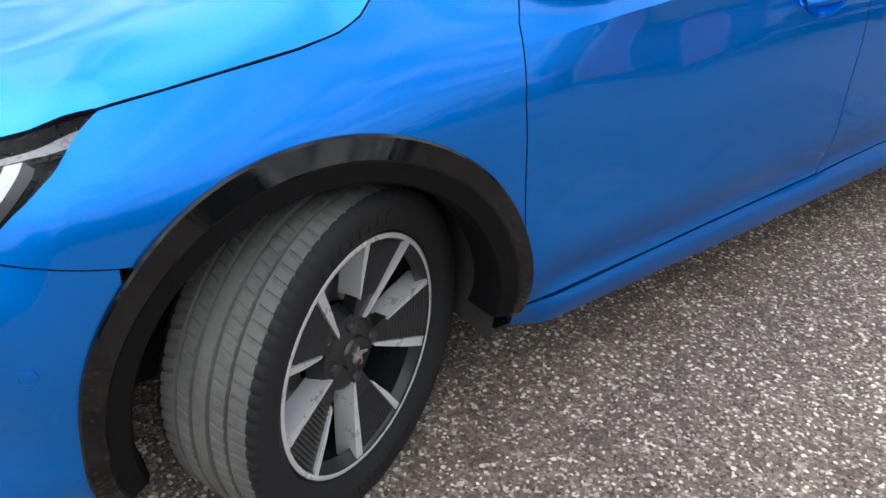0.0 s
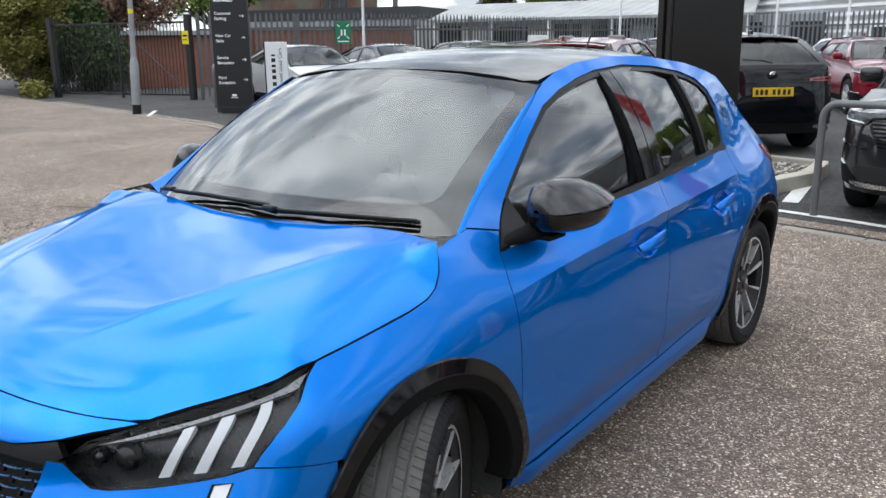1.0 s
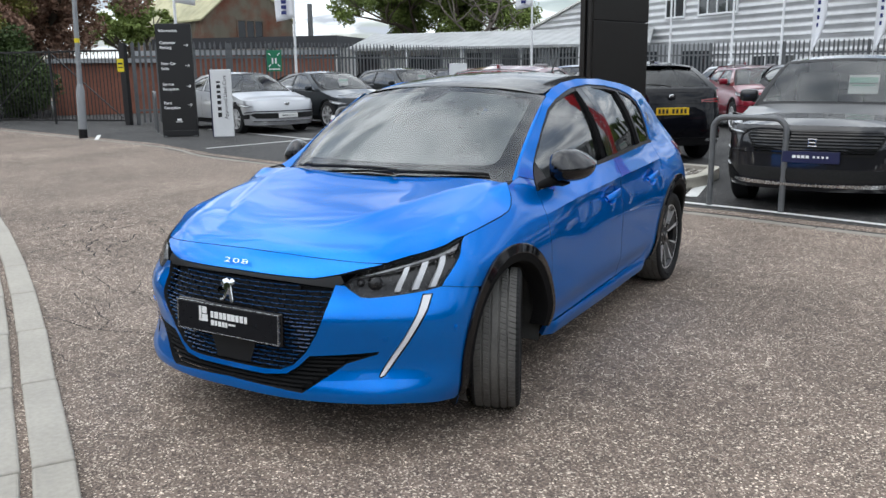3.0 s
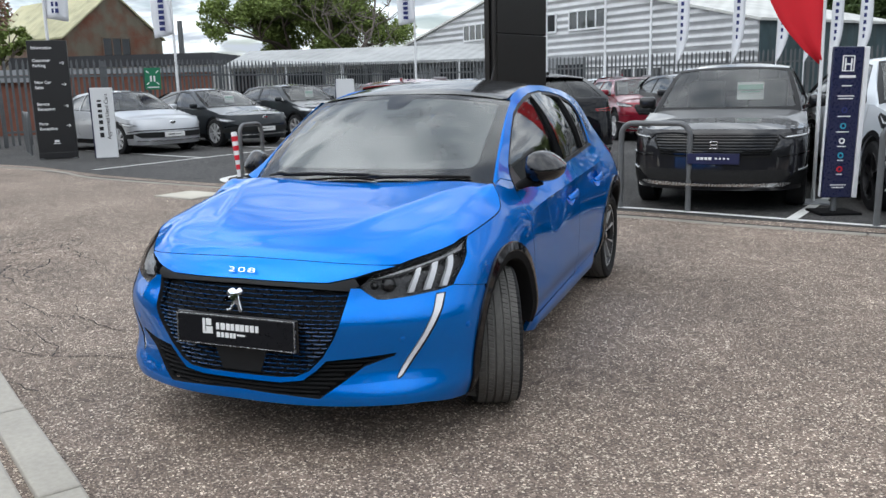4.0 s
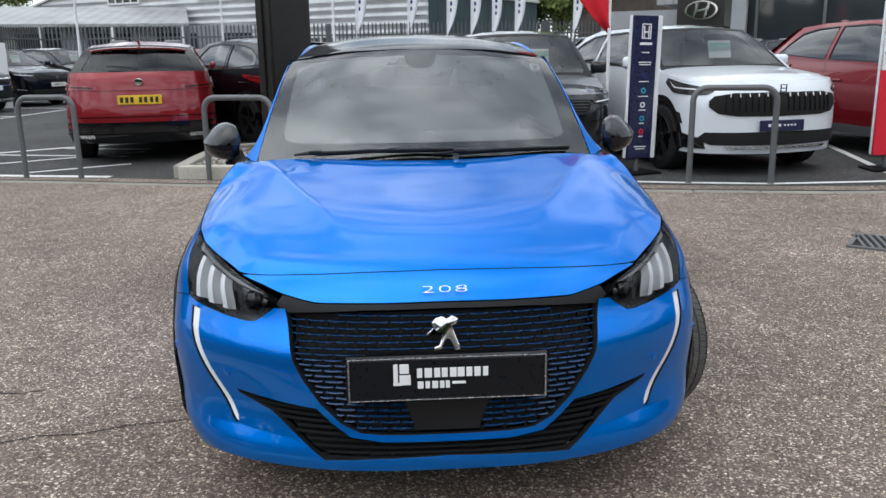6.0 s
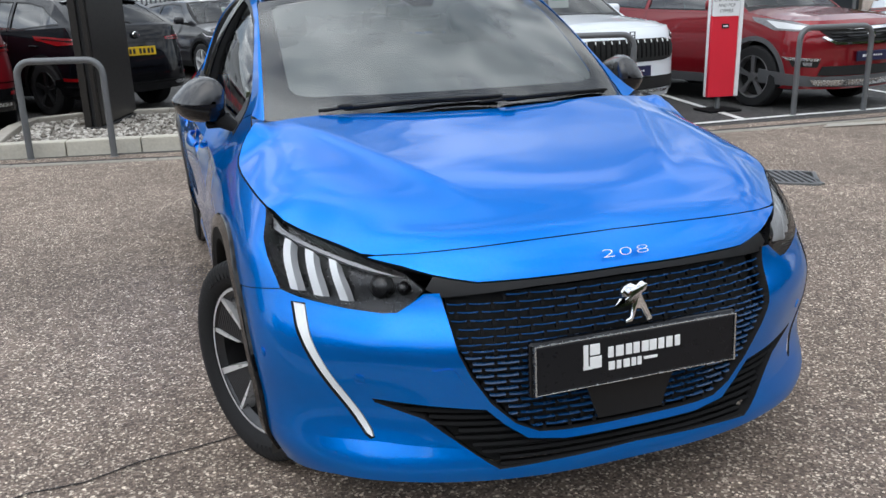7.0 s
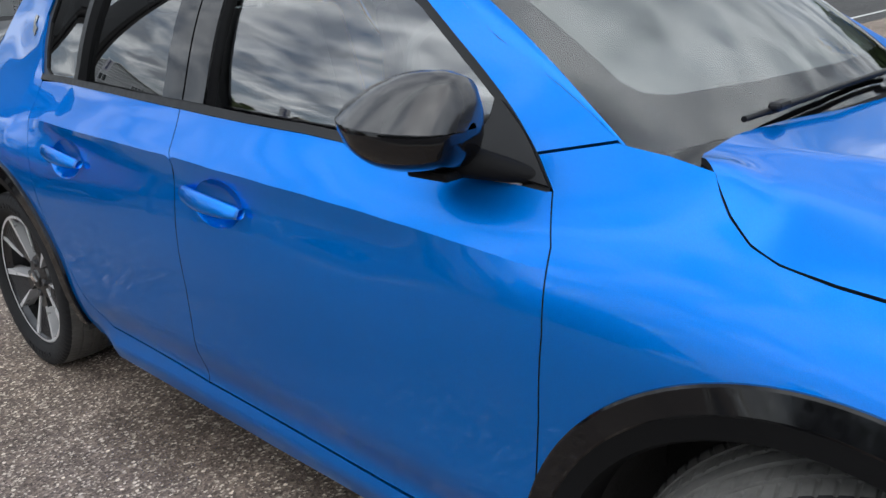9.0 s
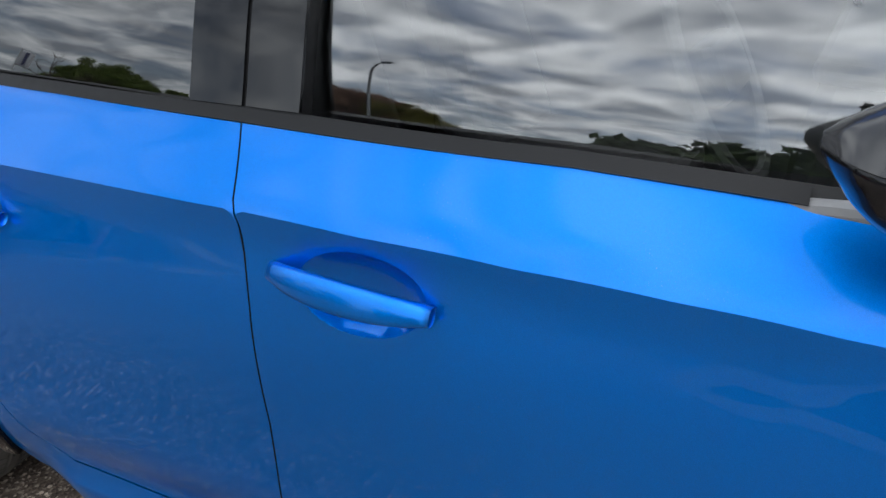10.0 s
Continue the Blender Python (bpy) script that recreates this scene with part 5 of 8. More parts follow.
# wipers
for pts in ([(.02, .215, .968), (.12, .205, .975), (.30, .235, .978), (.56, .33, .970)], [(-.50, .27, .968), (-.42, .25, .975), (-.2, .225, .985), (.10, .215, .985)]):
    ws_ = tube("wiper", [(x, y - .01, z + .002) for x, y, z in pts], .0055, "satin_black", car, sides=8)
    tube("wiper_blade", [(x, y + .006, z - .006) for x, y, z in pts[1:]], .0055, "rubber", ws_, sides=6)
    part("wiper_pivot", box((.05, .022, .016), pose(pts[1][0], pts[1][1] - .012, pts[1][2] + .006), .006), "satin_black", ws_)
cowl = [[(x, .165 + .36 * x * x, .945 - .02 * (x / .66) ** 2) for x in np.linspace(-.70, .70, 15)], [(x, .245 + .36 * x * x, .950 - .02 * (x / .66) ** 2) for x in np.linspace(-.70, .70, 15)]]
rows_mesh("cowl_panel", cowl, "plastic_black", car)
# the pillars' front faces, between the flank and the glass, and the black corners at their feet
for sd in mirror_sides():
    vv = np.linspace(0, 1, 14)
    se = spline(SCREEN_EDGE, .02)
    ds = np.concatenate([[0], np.cumsum([math.hypot(b[0] - a[0], b[1] - a[1]) for a, b in zip(se, se[1:])])])
    es = skin_at(np.interp(vv, ds / ds[-1], [q[0] for q in se]), np.interp(vv, ds / ds[-1], [q[1] for q in se])) - [.001, .001, 0]
    gl = screen_at(np.full(14, 1.0), vv) + [0, -.001, .002]
    na = normal_of(skin_at, np.interp(vv, ds / ds[-1], [q[0] for q in se]), np.interp(vv, ds / ds[-1], [q[1] for q in se]))
    ng = normal_of(screen_at, np.full(14, .97), np.clip(vv, .03, .97))
    ng = ng * np.sign(ng[:, 2:3])
    kk = np.linspace(0, 1, 7)
    pos = [[a_ + (b_ - a_) * k + (c_ + d_) * .007 * math.sin(math.pi * k) for k in kk] for a_, b_, c_, d_ in zip(es, gl, na, ng)]
    nrm = [[(c_ * (1 - k) + d_ * k) / np.linalg.norm(c_ * (1 - k) + d_ * k) for k in kk] for c_, d_ in zip(na, ng)]
    fc = [(i * 7 + k, i * 7 + k + 1, i * 7 + k + 8, i * 7 + k + 7) for i in range(13) for k in range(6)]
    if sd > 0:
        fc = [f[::-1] for f in fc]
    flat_n = [tuple(q * [sd, 1, 1]) for r in nrm for q in r]
    mesh_ob("pillar_face", [tuple(p * [sd, 1, 1]) for r in pos for p in r], fc, PAINT, car, normals=[flat_n[k] for f in fc for k in f])
    wing_top = skin_at(np.array([.198, .235, .27, .31, .352]), np.array([.938, .946, .950, .954, .956])) - [.002, 0, .001]
    foot = screen_at(np.array([.62, .72, .82, .92, 1.0]), np.zeros(5)) + [0, 0, .003]
    rows_mesh("screen_corner", [[tuple(p * [sd, 1, 1]) for p in wing_top], [tuple(p * [sd, 1, 1]) for p in foot]], "gloss_black", car)


# ---- wheels ----
def tyre_mesh():
    prof = []  # across the tread (x), radius
    W, R = .1025, .306
    xs = [-.098, -.1025, -.101, -.094, -.086, -.080]
    prof = [(-.072, .222), (-.088, .228), (-.099, .246), (-.1025, .266), (-.100, .286), (-.093, .298)]
    tread = []
    for x in np.linspace(-.084, .084, 85):
        r = R - .006 * (x / .084) ** 2
        for g in (-.050, -.017, .017, .050):
            if abs(x - g) < .0032:
                r -= .0065
        tread.append((float(x), r))
    prof = prof + tread + [(-a, b) for a, b in reversed(prof)]
    # blocks parted by narrow slits: two lips and two floors a slit, then a plain stretch
    steps = [(0.0, 0), (.10, 1), (.24, 1), (.34, 0), (.66, 0)]
    B = 84
    K, n = B * len(steps), len(prof)
    verts, faces = [], []
    for k in range(K):
        u, slit = steps[k % len(steps)]
        for i, (x, r) in enumerate(prof):
            ax = abs(x)
            lag = (ax - .05) * 1.0 if ax > .052 else x * 1.3
            w = 2 * math.pi * (k // len(steps) + u) / B + lag * .9
            if slit and ax > .058 and r > .288:
                r = r - .003
            elif slit and .021 < ax < .047 and r > .298:
                r = r - .0022
            verts.append((x, r * math.cos(w), r * math.sin(w)))
    for k in range(K):
        k2 = (k + 1) % K
        for i in range(n - 1):
            faces.append((k * n + i, k2 * n + i, k2 * n + i + 1, k * n + i + 1))
    tread_faces = [f for f in faces if 6 <= f[0] % n < 6 + 84]
    side_faces = [f for f in faces if not 6 <= f[0] % n < 6 + 84]
    return verts, side_faces, tread_faces


def flat_extrude(poly, x0, x1, slope=0.0, rc=.0):
    """A wheel-face piece: polygon in the wheel's plane (y, z), between two depths; it sinks towards the hub by slope."""
    v = []
    for dx in (x0, x1):
        for y, z in poly:
            v.append((dx - slope * (1 - math.hypot(y, z) / .22), y, z))
    k = len(poly)
    f = [tuple(range(k))[::-1], tuple(range(k, 2 * k))] + [(i, (i + 1) % k, k + (i + 1) % k, k + i) for i in range(k)]
    return v, f


def polar(r, deg):
    return (r * math.sin(radians(deg)), r * math.cos(radians(deg)))


def make_wheel():
    w = new("wheel")
    w.parent = car
    tv, sf, tf = tyre_mesh()
    mesh_ob("tyre", tv, sf, "rubber", w)
    t = mesh_ob("tread", tv, tf, "rubber_tread", w)
    t.data.set_sharp_from_angle(angle=radians(35))
    # raised marks on the sidewall, as plain bars
    bars = []
    for c0 in (20, 200):
        for i, wd in enumerate((5, 2, 4, 4, 4, 3, 2, 4)):
            a = c0 + i * 5.4
            bars.append(flat_extrude([polar(.252, a), polar(.270, a), polar(.270, a + wd * .85), polar(.252, a + wd * .85)], .098, .1035))
    v, f = join_data(bars)
    tagged(mesh_ob("sidewall_mark", v, f, "rubber", w, smooth=False), kind="stuff")
    rim = lathe("rim", [(.062, .197), (.078, .214), (.083, .2195), (.083, .2235), (.078, .2265), (.060, .226), (.0, .215), (-.09, .217)], "alloy_dark", w, sides=64)
    lathe("rim_lip", [(.0834, .2125), (.0842, .2145), (.0842, .2195), (.083, .2215)], "alloy_cut", w, sides=64)
    slope = .030
    for i in range(5):
        a = 72 * i
        # blade: a dark grooved wedge between two bright edges, open gaps between the blades
        at_ = lambda r, w: (w * math.cos(radians(a)) + r * math.sin(radians(a)), r * math.cos(radians(a)) - w * math.sin(radians(a)))
        half = lambda r: .011 + (r - .06) * .315
        pan = [at_(.050, -.012), at_(.206, -half(.206)), at_(.2105, -.03), at_(.2115, 0), at_(.2105, .03), at_(.206, half(.206)), at_(.050, .012)]
        v, f = flat_extrude(pan, .048, .074, slope)
        mesh_ob("wheel_blade", v, f, "alloy_dark", w, smooth=False)
        lines = []
        for j in range(13):
            if i % 2:
                c = -.88 + 1.76 * j / 12
                lines.append(flat_extrude([at_(.105, half(.105) * c - .0006), at_(.203, half(.203) * c - .0014), at_(.203, half(.203) * c + .0014), at_(.105, half(.105) * c + .0006)], .072, .0762, slope))
            else:
                r = .102 + j * .0082
                lines.append(flat_extrude([at_(r, -half(r) * .94), at_(r + .0036, -half(r + .0036) * .94), at_(r + .0036, half(r + .0036) * .94), at_(r, half(r) * .94)], .072, .0762, slope))
        v, f = join_data(lines)
        tagged(mesh_ob("blade_grooving", v, f, "alloy_groove", w, smooth=False), kind="stuff")
        for sg in (-1, 1):
            r0, w1 = (.062, .021) if sg > 0 else (.098, .014)
            edge = [at_(r0, sg * half(r0)), at_(.209, sg * half(.209)), at_(.2085, sg * (half(.209) + w1)), at_(.150, sg * (half(.150) + w1 * .8)), at_(r0 + .004, sg * (half(r0) + w1 * .35))]
            v, f = flat_extrude(edge if sg > 0 else edge[::-1], .034, .080, slope)
            mesh_ob("bright_spoke", v, f, "alloy_cut", w, smooth=False)
    lathe("hub_cover", [(.020, .085), (.050, .072), (.058, .055), (.060, .034), (.066, .031), (.069, .026), (.070, .001)], "alloy_dark", w, sides=32)
    for i in range(4):
        y, z = polar(.054, 45 + 90 * i)
        lathe("wheel_bolt", [(.040, .012), (.058, .012), (.062, .010), (.062, .001)], "alloy_groove", w, sides=10, at=pose(0.002, y, z))
    v, f = flat_extrude([(a * .42, b * .42) for a, b in EMB], .069, .073)
    mesh_ob("hub_emblem", v, f, "chrome", w, smooth=False)
    lathe("brake_disc", [(.0, .075), (.012, .078), (.012, .140), (-.012, .140), (-.012, .075)], "disc_steel", w, sides=48, at=pose(-.012, 0, 0))
    part("brake_caliper", box((.07, .07, .13), pose(-.004, -.13, .0, 0, 0, 0), .018, 3), "caliper_grey", w)
    # near-black disc, so that the gaps between the blades look shaded
    lathe("wheel_drum", [(-.085, .216), (-.088, .001)], "dark_void", w, sides=40)
    return w


WZ = .3035
wheel = make_wheel()


def clone_part(ob, m):
    made = {}
    for o in (ob, *ob.children_recursive):
        made[o] = o.copy()
        scene.collection.objects.link(made[o])
        made[o].parent = made.get(o.parent, o.parent)
    made[ob].matrix_basis = m
    return made[ob]


STEER = 24.0
for x, y, st, turn in ((-.735, 2.54, 0, 40), (.735, 2.54, 0, 15), (-.668, 0.0, STEER, 62)):
    clone_part(wheel, pose(x, y, WZ, 0, 0, st) @ pose(math.copysign(.07 if st else 0, x), 0, 0, 0, 0, 180 if x < 0 else 0) @ pose(0, 0, 0, turn, 0, 0))
wheel.matrix_basis = pose(.668, 0.0, WZ, 0, 0, STEER) @ pose(.092, 0, 0, 46.5, 0, 0)

# ---- ground: one wide sheet, with the bays' darker asphalt laid on it ----
def flat(name, outline, mat, z=0.0, label="", category="", kind="structure", parent=None):
    n = len(outline)
    ob = mesh_ob(name, [(x, y, z) for x, y in outline], [tuple(range(n))], mat, parent, smooth=False)
    return tagged(ob, label, category, kind=kind) if parent is None else ob


flat("ground", [(-220, -160), (220, -160), (220, 220), (-220, 220)], "asphalt_chip", 0, "worn brown-grey chipped asphalt with pale stones", "ground")
EDGE = [(-40, 15.2), (-21, 10.75), (-11.6, 8.65), (-9.0, 7.55), (-7.1, 7.03), (-5.4, 6.62), (-3.4, 6.12), (-2.3, 5.80), (-.8, 5.48), (.7, 5.22), (1.5, 4.98), (3.2, 4.60), (4.2, 4.42), (6, 4.35), (9, 4.4), (14, 4.6), (40, 5.0)]
flat("bay_surface", EDGE + [(60, 120), (-60, 120)], "asphalt_bay", .004, "smooth dark asphalt of the display bays", "pavement")


def ribbon(name, path, width, mat, z, parent=None, high=.0):
    """A strip along a path on the ground, with thickness where high is given."""
    p = [Vector((*q, 0)) for q in path]
    L, R = [], []
    for i, q in enumerate(p):
        d = (p[min(i + 1, len(p) - 1)] - p[max(i - 1, 0)]).normalized()
        s = Vector((-d.y, d.x, 0)) * width / 2
        L.append(q + s); R.append(q - s)
    n = len(p)
    v = [(a.x, a.y, z) for a in L] + [(a.x, a.y, z) for a in R]
    f = [(n + i, n + i + 1, i + 1, i) for i in range(n - 1)]
    if high:
        v += [(a.x, a.y, z - high) for a in L] + [(a.x, a.y, z - high) for a in R]
        f += [(i, i + 1, 2 * n + i + 1, 2 * n + i) for i in range(n - 1)] + [(n + i + 1, n + i, 3 * n + i, 3 * n + i + 1) for i in range(n - 1)]
        f += [(0, 2 * n, 3 * n, n), (n - 1, 2 * n - 1, 4 * n - 1, 3 * n - 1)]
    return mesh_ob(name, v, f, mat, parent, smooth=False)


def stones(owner, path, width, length, top, mat, thick=.12, name="kerb_stone", gap=.008):
    """Kerb stones laid end to end along a path, each a piece of its own, the last one cut to fit."""
    p = [Vector((*q, 0)) for q in spline(path, .05)]
    meshes = {}

    def lay(start, end):
        d = end - start
        c = (end + start) / 2
        key = round(d.length, 2)
        if key not in meshes:
            bm = box((key - gap, width, thick), None, .012, 2)
            me = bpy.data.meshes.new(name)
            bm.to_mesh(me); bm.free()
            me.materials.append(MATS[mat])
            meshes[key] = me
        ob = new(name, meshes[key])
        ob.parent = owner
        ob.matrix_basis = Matrix.Translation((c.x, c.y, top - thick / 2)) @ pose(0, 0, 0, 0, 0, math.degrees(math.atan2(d.y, d.x)) + random.uniform(-.4, .4))

    acc, start, last = 0.0, p[0], p[0]
    for q in p[1:]:
        acc += (q - last).length
        last = q
        if acc >= length:
            lay(start, q)
            start, acc = q, 0.0
    if acc > .12:
        lay(start, last)


edging = thing("edging_kerb", "flush concrete edging stones between the two asphalts", "kerb", kind="structure")
stones(edging, EDGE[1:-2], .10, .60, .010, "concrete_dull", .1)
strip_ = ribbon("dirt_strip", [(x, y + .22) for x, y in EDGE[1:-1]], .22, "asphalt_chip", .0085)
tagged(strip_, "worn gritty strip along the edging stones", "pavement", kind="structure")

# white paint
LINE_MAIN = [(-.2, 5.98), (.65, 5.79), (1.6, 5.52), (2.75, 5.18), (3.6, 4.98), (4.5, 4.96), (5.66, 4.98), (6.7, 4.94), (9, 4.95), (13, 5.1), (20, 5.3)]


def painted(path, width=.09, label="white painted bay line, worn"):
    return tagged(ribbon("bay_line", path, width, "line_white", .0125), label, "road marking", kind="structure")


painted(LINE_MAIN)
painted([(2.12, 5.40), (2.45, 6.75)], .11)
painted([(2.45, 6.75), (3.6, 10.8)], .09)
painted([(5.0, 4.98), (5.75, 7.8), (6.3, 9.8)], .09)
painted([(7.9, 4.98), (9.2, 9.8)], .09)
painted([(10.9, 5.1), (12.2, 9.8)], .09)
painted([(0.05, 6.35), (-.1, 7.6)], .14)
isl = spline([(-3.3, 6.50), (-4.3, 6.72), (-5.3, 6.98), (-6.05, 7.40), (-6.35, 7.95), (-6.1, 8.7), (-5.0, 9.6), (-3.9, 10.1)], .15)
painted(isl, .13, "curved white painted island outline")
painted([(-5.7, 8.9), (-3.7, 8.4)], .09)
painted([(-4.9, 9.5), (-3.6, 9.2)], .09)
painted([(-5.6, 7.6), (-3.6, 8.9)], .09)
painted([(-4.4, 7.0), (-3.4, 7.6)], .09)
for x0, y0 in ((-9.4, 11.2), (-9.0, 13.8), (-8.6, 16.4), (-8.2, 19.0), (-7.8, 21.6)):
    painted([(x0, y0), (x0 - 4.8, y0 + 1.6)], .09)
painted([(-9.9, 8.6), (-9.4, 11.2), (-8.6, 16.4), (-7.6, 23.0)], .09)
painted([(-15.2, 10.2), (-14.0, 9.2)], .09)

# pavement kerb at the corner, dropped flush, with asphalt footway beyond
corner = [(1.2, -2.35), (.4, -1.85), (-.45, -1.30), (-1.45, -.70), (-2.5, -.06), (-4.3, .96), (-6.0, 1.85), (-7.75, 2.72), (-9.5, 3.55), (-12, 4.7), (-15.2, 6.1), (-20, 7.9)]
kerb = thing("pavement_kerb", "pale dropped concrete kerb stones, dirty in the joints", "kerb", kind="structure")
stones(kerb, corner, .15, .91, .028, "concrete", .14)
stones(kerb, [(x - .10, y - .15) for x, y in corner], .13, .91, .020, "concrete", .14)
foot = [(x - .17, y - .26) for x, y in corner]
flat("pavement", foot + [(-24, 8), (-24, -14), (1.0, -14)], "asphalt_bay", .0095, "smooth grey asphalt footway", "pavement")

# cracks in the asphalt
random.seed(4)


def crack_path(x, y, ang, n, step=.09, jig=28):
    pts = [(x, y)]
    for _ in range(n):
        a = ang + random.uniform(-jig, jig)
        x, y = x + step * math.cos(radians(a)), y + step * math.sin(radians(a))
        pts.append((x, y))
    return pts


def crack(path, w):
    tagged(ribbon("asphalt_crack", path, w, "dark_void", .003), "thin dark crack in the asphalt", "crack", kind="structure")


for x, y, a, n, w in ((-4.6, 2.6, 18, 22, .010), (-4.2, 3.4, -10, 18, .009), (-5.4, 3.0, 60, 14, .008), (-3.6, 2.7, 100, 12, .008), (-4.9, 4.2, 5, 16, .008), (-3.1, 3.6, 140, 12, .008),
                      (-2.2, 1.2, 160, 24, .009), (-1.6, .4, 172, 20, .010), (-1.35, -.55, 155, 16, .008), (-2.6, 1.9, 80, 10, .007), (-1.9, -.1, 120, 12, .007)):
    crack(crack_path(x, y, a, n), w * .65)

# crazed patch: short cracks that branch and meet
for _ in range(34):
    x, y = -4.55 + random.gauss(0, .62), 1.95 + random.gauss(0, .42)
    crack(crack_path(x, y, random.choice((15, 75, 130, 195, 255, 310)) + random.uniform(-20, 20), random.randint(5, 12), .075, 38), random.uniform(.007, .011))
crack([(-2.9, -.05), (-2.45, -.16), (-2.1, -.10), (-1.78, -.14), (-1.6, -.09), (-1.45, -.03), (-1.3, -.03), (-1.15, .03), (-1.0, .05), (-.8, .09)], .006)
crack([(-1.72, -.12), (-1.82, .02), (-1.98, .07), (-2.2, .2), (-2.32, .2), (-2.6, .34)], .005)

# a damp stain beside the sill, fading outwards
m_, n_, l_, b_ = nodes_of("damp_stain")
tc_ = n_.new("ShaderNodeTexCoord")
ln_ = n_.new("ShaderNodeVectorMath"); ln_.operation = "LENGTH"
l_.new(tc_.outputs["Object"], ln_.inputs[0])
nz_ = noise_node(n_, l_, 7.0, 6, .65, tc_.outputs["Object"])
ad_ = n_.new("ShaderNodeMath"); ad_.operation = "MULTIPLY_ADD"; ad_.inputs[1].default_value = .9
l_.new(nz_.outputs["Fac"], ad_.inputs[0]); l_.new(ln_.outputs["Value"], ad_.inputs[2])
mr_ = n_.new("ShaderNodeMapRange")
for k_, v_ in (("From Min", 1.05), ("From Max", .70), ("To Min", 0.0), ("To Max", .27)):
    mr_.inputs[k_].default_value = v_
l_.new(ad_.outputs[0], mr_.inputs["Value"])
tr_ = n_.new("ShaderNodeBsdfTransparent")
b_.inputs["Base Color"].default_value, b_.inputs["Roughness"].default_value = (.045, .033, .024, 1), .6
mx_ = n_.new("ShaderNodeMixShader")
l_.new(mr_.outputs[0], mx_.inputs[0]); l_.new(tr_.outputs[0], mx_.inputs[1]); l_.new(b_.outputs[0], mx_.inputs[2])
l_.new(mx_.outputs[0], n_["Material Output"].inputs["Surface"])
MATS["damp_stain"] = m_
for x, y, w, l, rz in ((-.78, 1.72, .42, .62, 20), (-.66, 1.15, .22, .5, 5)):
    ring = [(math.cos(a), math.sin(a), 0) for a in np.linspace(0, 2 * math.pi, 33)[:-1]]
    ob = mesh_ob("ground_stain", ring, [tuple(range(32))], "damp_stain", smooth=False, at=pose(x, y, .005, 0, 0, rz) @ Matrix.Diagonal((w, l, 1, 1)))
    tagged(ob, "dark damp stain on the asphalt", "stain", kind="structure")

# covers and drain
cover = thing("manhole_cover", "pale concrete-filled access cover set in the asphalt", "manhole cover", kind="structure")
part("frame", box((.80, .62, .03), pose(-5.48, 5.84, .0, 0, 0, -14), .004), "concrete", cover)
part("lid", box((.72, .54, .03), pose(-5.48, 5.84, .006, 0, 0, -14), .004), "concrete_pale", cover)
drain = thing("drain_grate", "rusty iron drain grate with slots in the asphalt", "drain", pose(3.28, 2.43, 0, 0, 0, -38), kind="structure")
part("pit", box((.44, .40, .02), pose(0, 0, -.004)), "dark_void", drain)
for k in range(9):
    part("bar", box((.022, .42, .022), pose(-.20 + .05 * k, 0, .004, 0, 0, 18), .003), "steel_grey", drain)
for y in (-.22, .22):
    part("rim", box((.48, .03, .024), pose(0, y, .003), .003), "steel_grey", drain)
for x in (-.235, .235):
    part("rim", box((.03, .46, .024), pose(x, 0, .003), .003), "steel_grey", drain)
patch = flat("road_slab", [(5.3, 4.15), (5.5, 4.30), (7.8, 3.95), (7.7, 3.75)], "concrete", .0105, "pale worn concrete strip in the asphalt", "pavement")
planter = thing("planter_bed", "soil bed edged with worn concrete kerb", "planter", kind="structure")
stones(planter, [(4.35, 2.35), (4.62, 2.72), (5.6, 2.78), (7.5, 2.72), (9.5, 2.62)], .13, .60, .09, "concrete", .14)
stones(planter, [(4.35, 2.35), (5.2, 1.55), (6.6, .9), (8.4, .4)], .13, .60, .09, "concrete", .14)
plain("soil", (0.055, 0.042, 0.03), 0.95, vary=0.4, grain=60, bump=1.0)
mesh_ob("soil_top", [(4.42, 2.35, .05), (4.68, 2.66, .05), (9.5, 2.55, .06), (8.4, .48, .06), (6.6, .97, .06), (5.25, 1.62, .055)], [(0, 5, 4, 3, 2, 1)], "soil", planter, smooth=False)

# ---- gravel bed with its kerb, in front of the sign tower ----
bed = thing("gravel_bed", "raised gravel bed edged with pale concrete kerbs", "gravel bed", kind="structure")
BED = [(-2.48, 6.31), (-.50, 5.98), (-.05, 7.55), (-.15, 8.35), (-1.8, 8.60), (-2.38, 8.15)]
stones(bed, [BED[0], BED[1]], .15, .662, .145, "concrete_pale", .22)
stones(bed, [BED[1], BED[2], BED[3]], .15, .73, .145, "concrete_pale", .22)
stones(bed, [BED[3], (-1.1, 8.55), BED[4]], .15, .60, .145, "concrete", .22)
stones(bed, [BED[4], BED[5], BED[0]], .15, .60, .145, "concrete", .22)
plain("gravel_base", (0.16, 0.145, 0.125), 0.95, vary=0.4, grain=40, bump=1.0)
mesh_ob("gravel_base", [(x * .98 - .02, y, .085) for x, y in BED], [tuple(range(6))], "gravel_base", bed, smooth=False)
m_, n_, l_, b_ = nodes_of("pebble")
geo_ = n_.new("ShaderNodeNewGeometry")
rp_ = n_.new("ShaderNodeValToRGB")
rp_.color_ramp.elements[0].color, rp_.color_ramp.elements[1].color = (0.13, 0.11, 0.09, 1), (0.58, 0.55, 0.50, 1)
l_.new(geo_.outputs["Random Per Island"], rp_.inputs[0]); l_.new(rp_.outputs[0], b_.inputs["Base Color"])
b_.inputs["Roughness"].default_value = 0.8
MATS["pebble"] = m_
chunks = []
random.seed(7)
poly = np.array([(x * .95 - .06, 7.4 + (y - 7.4) * .9) for x, y in BED])
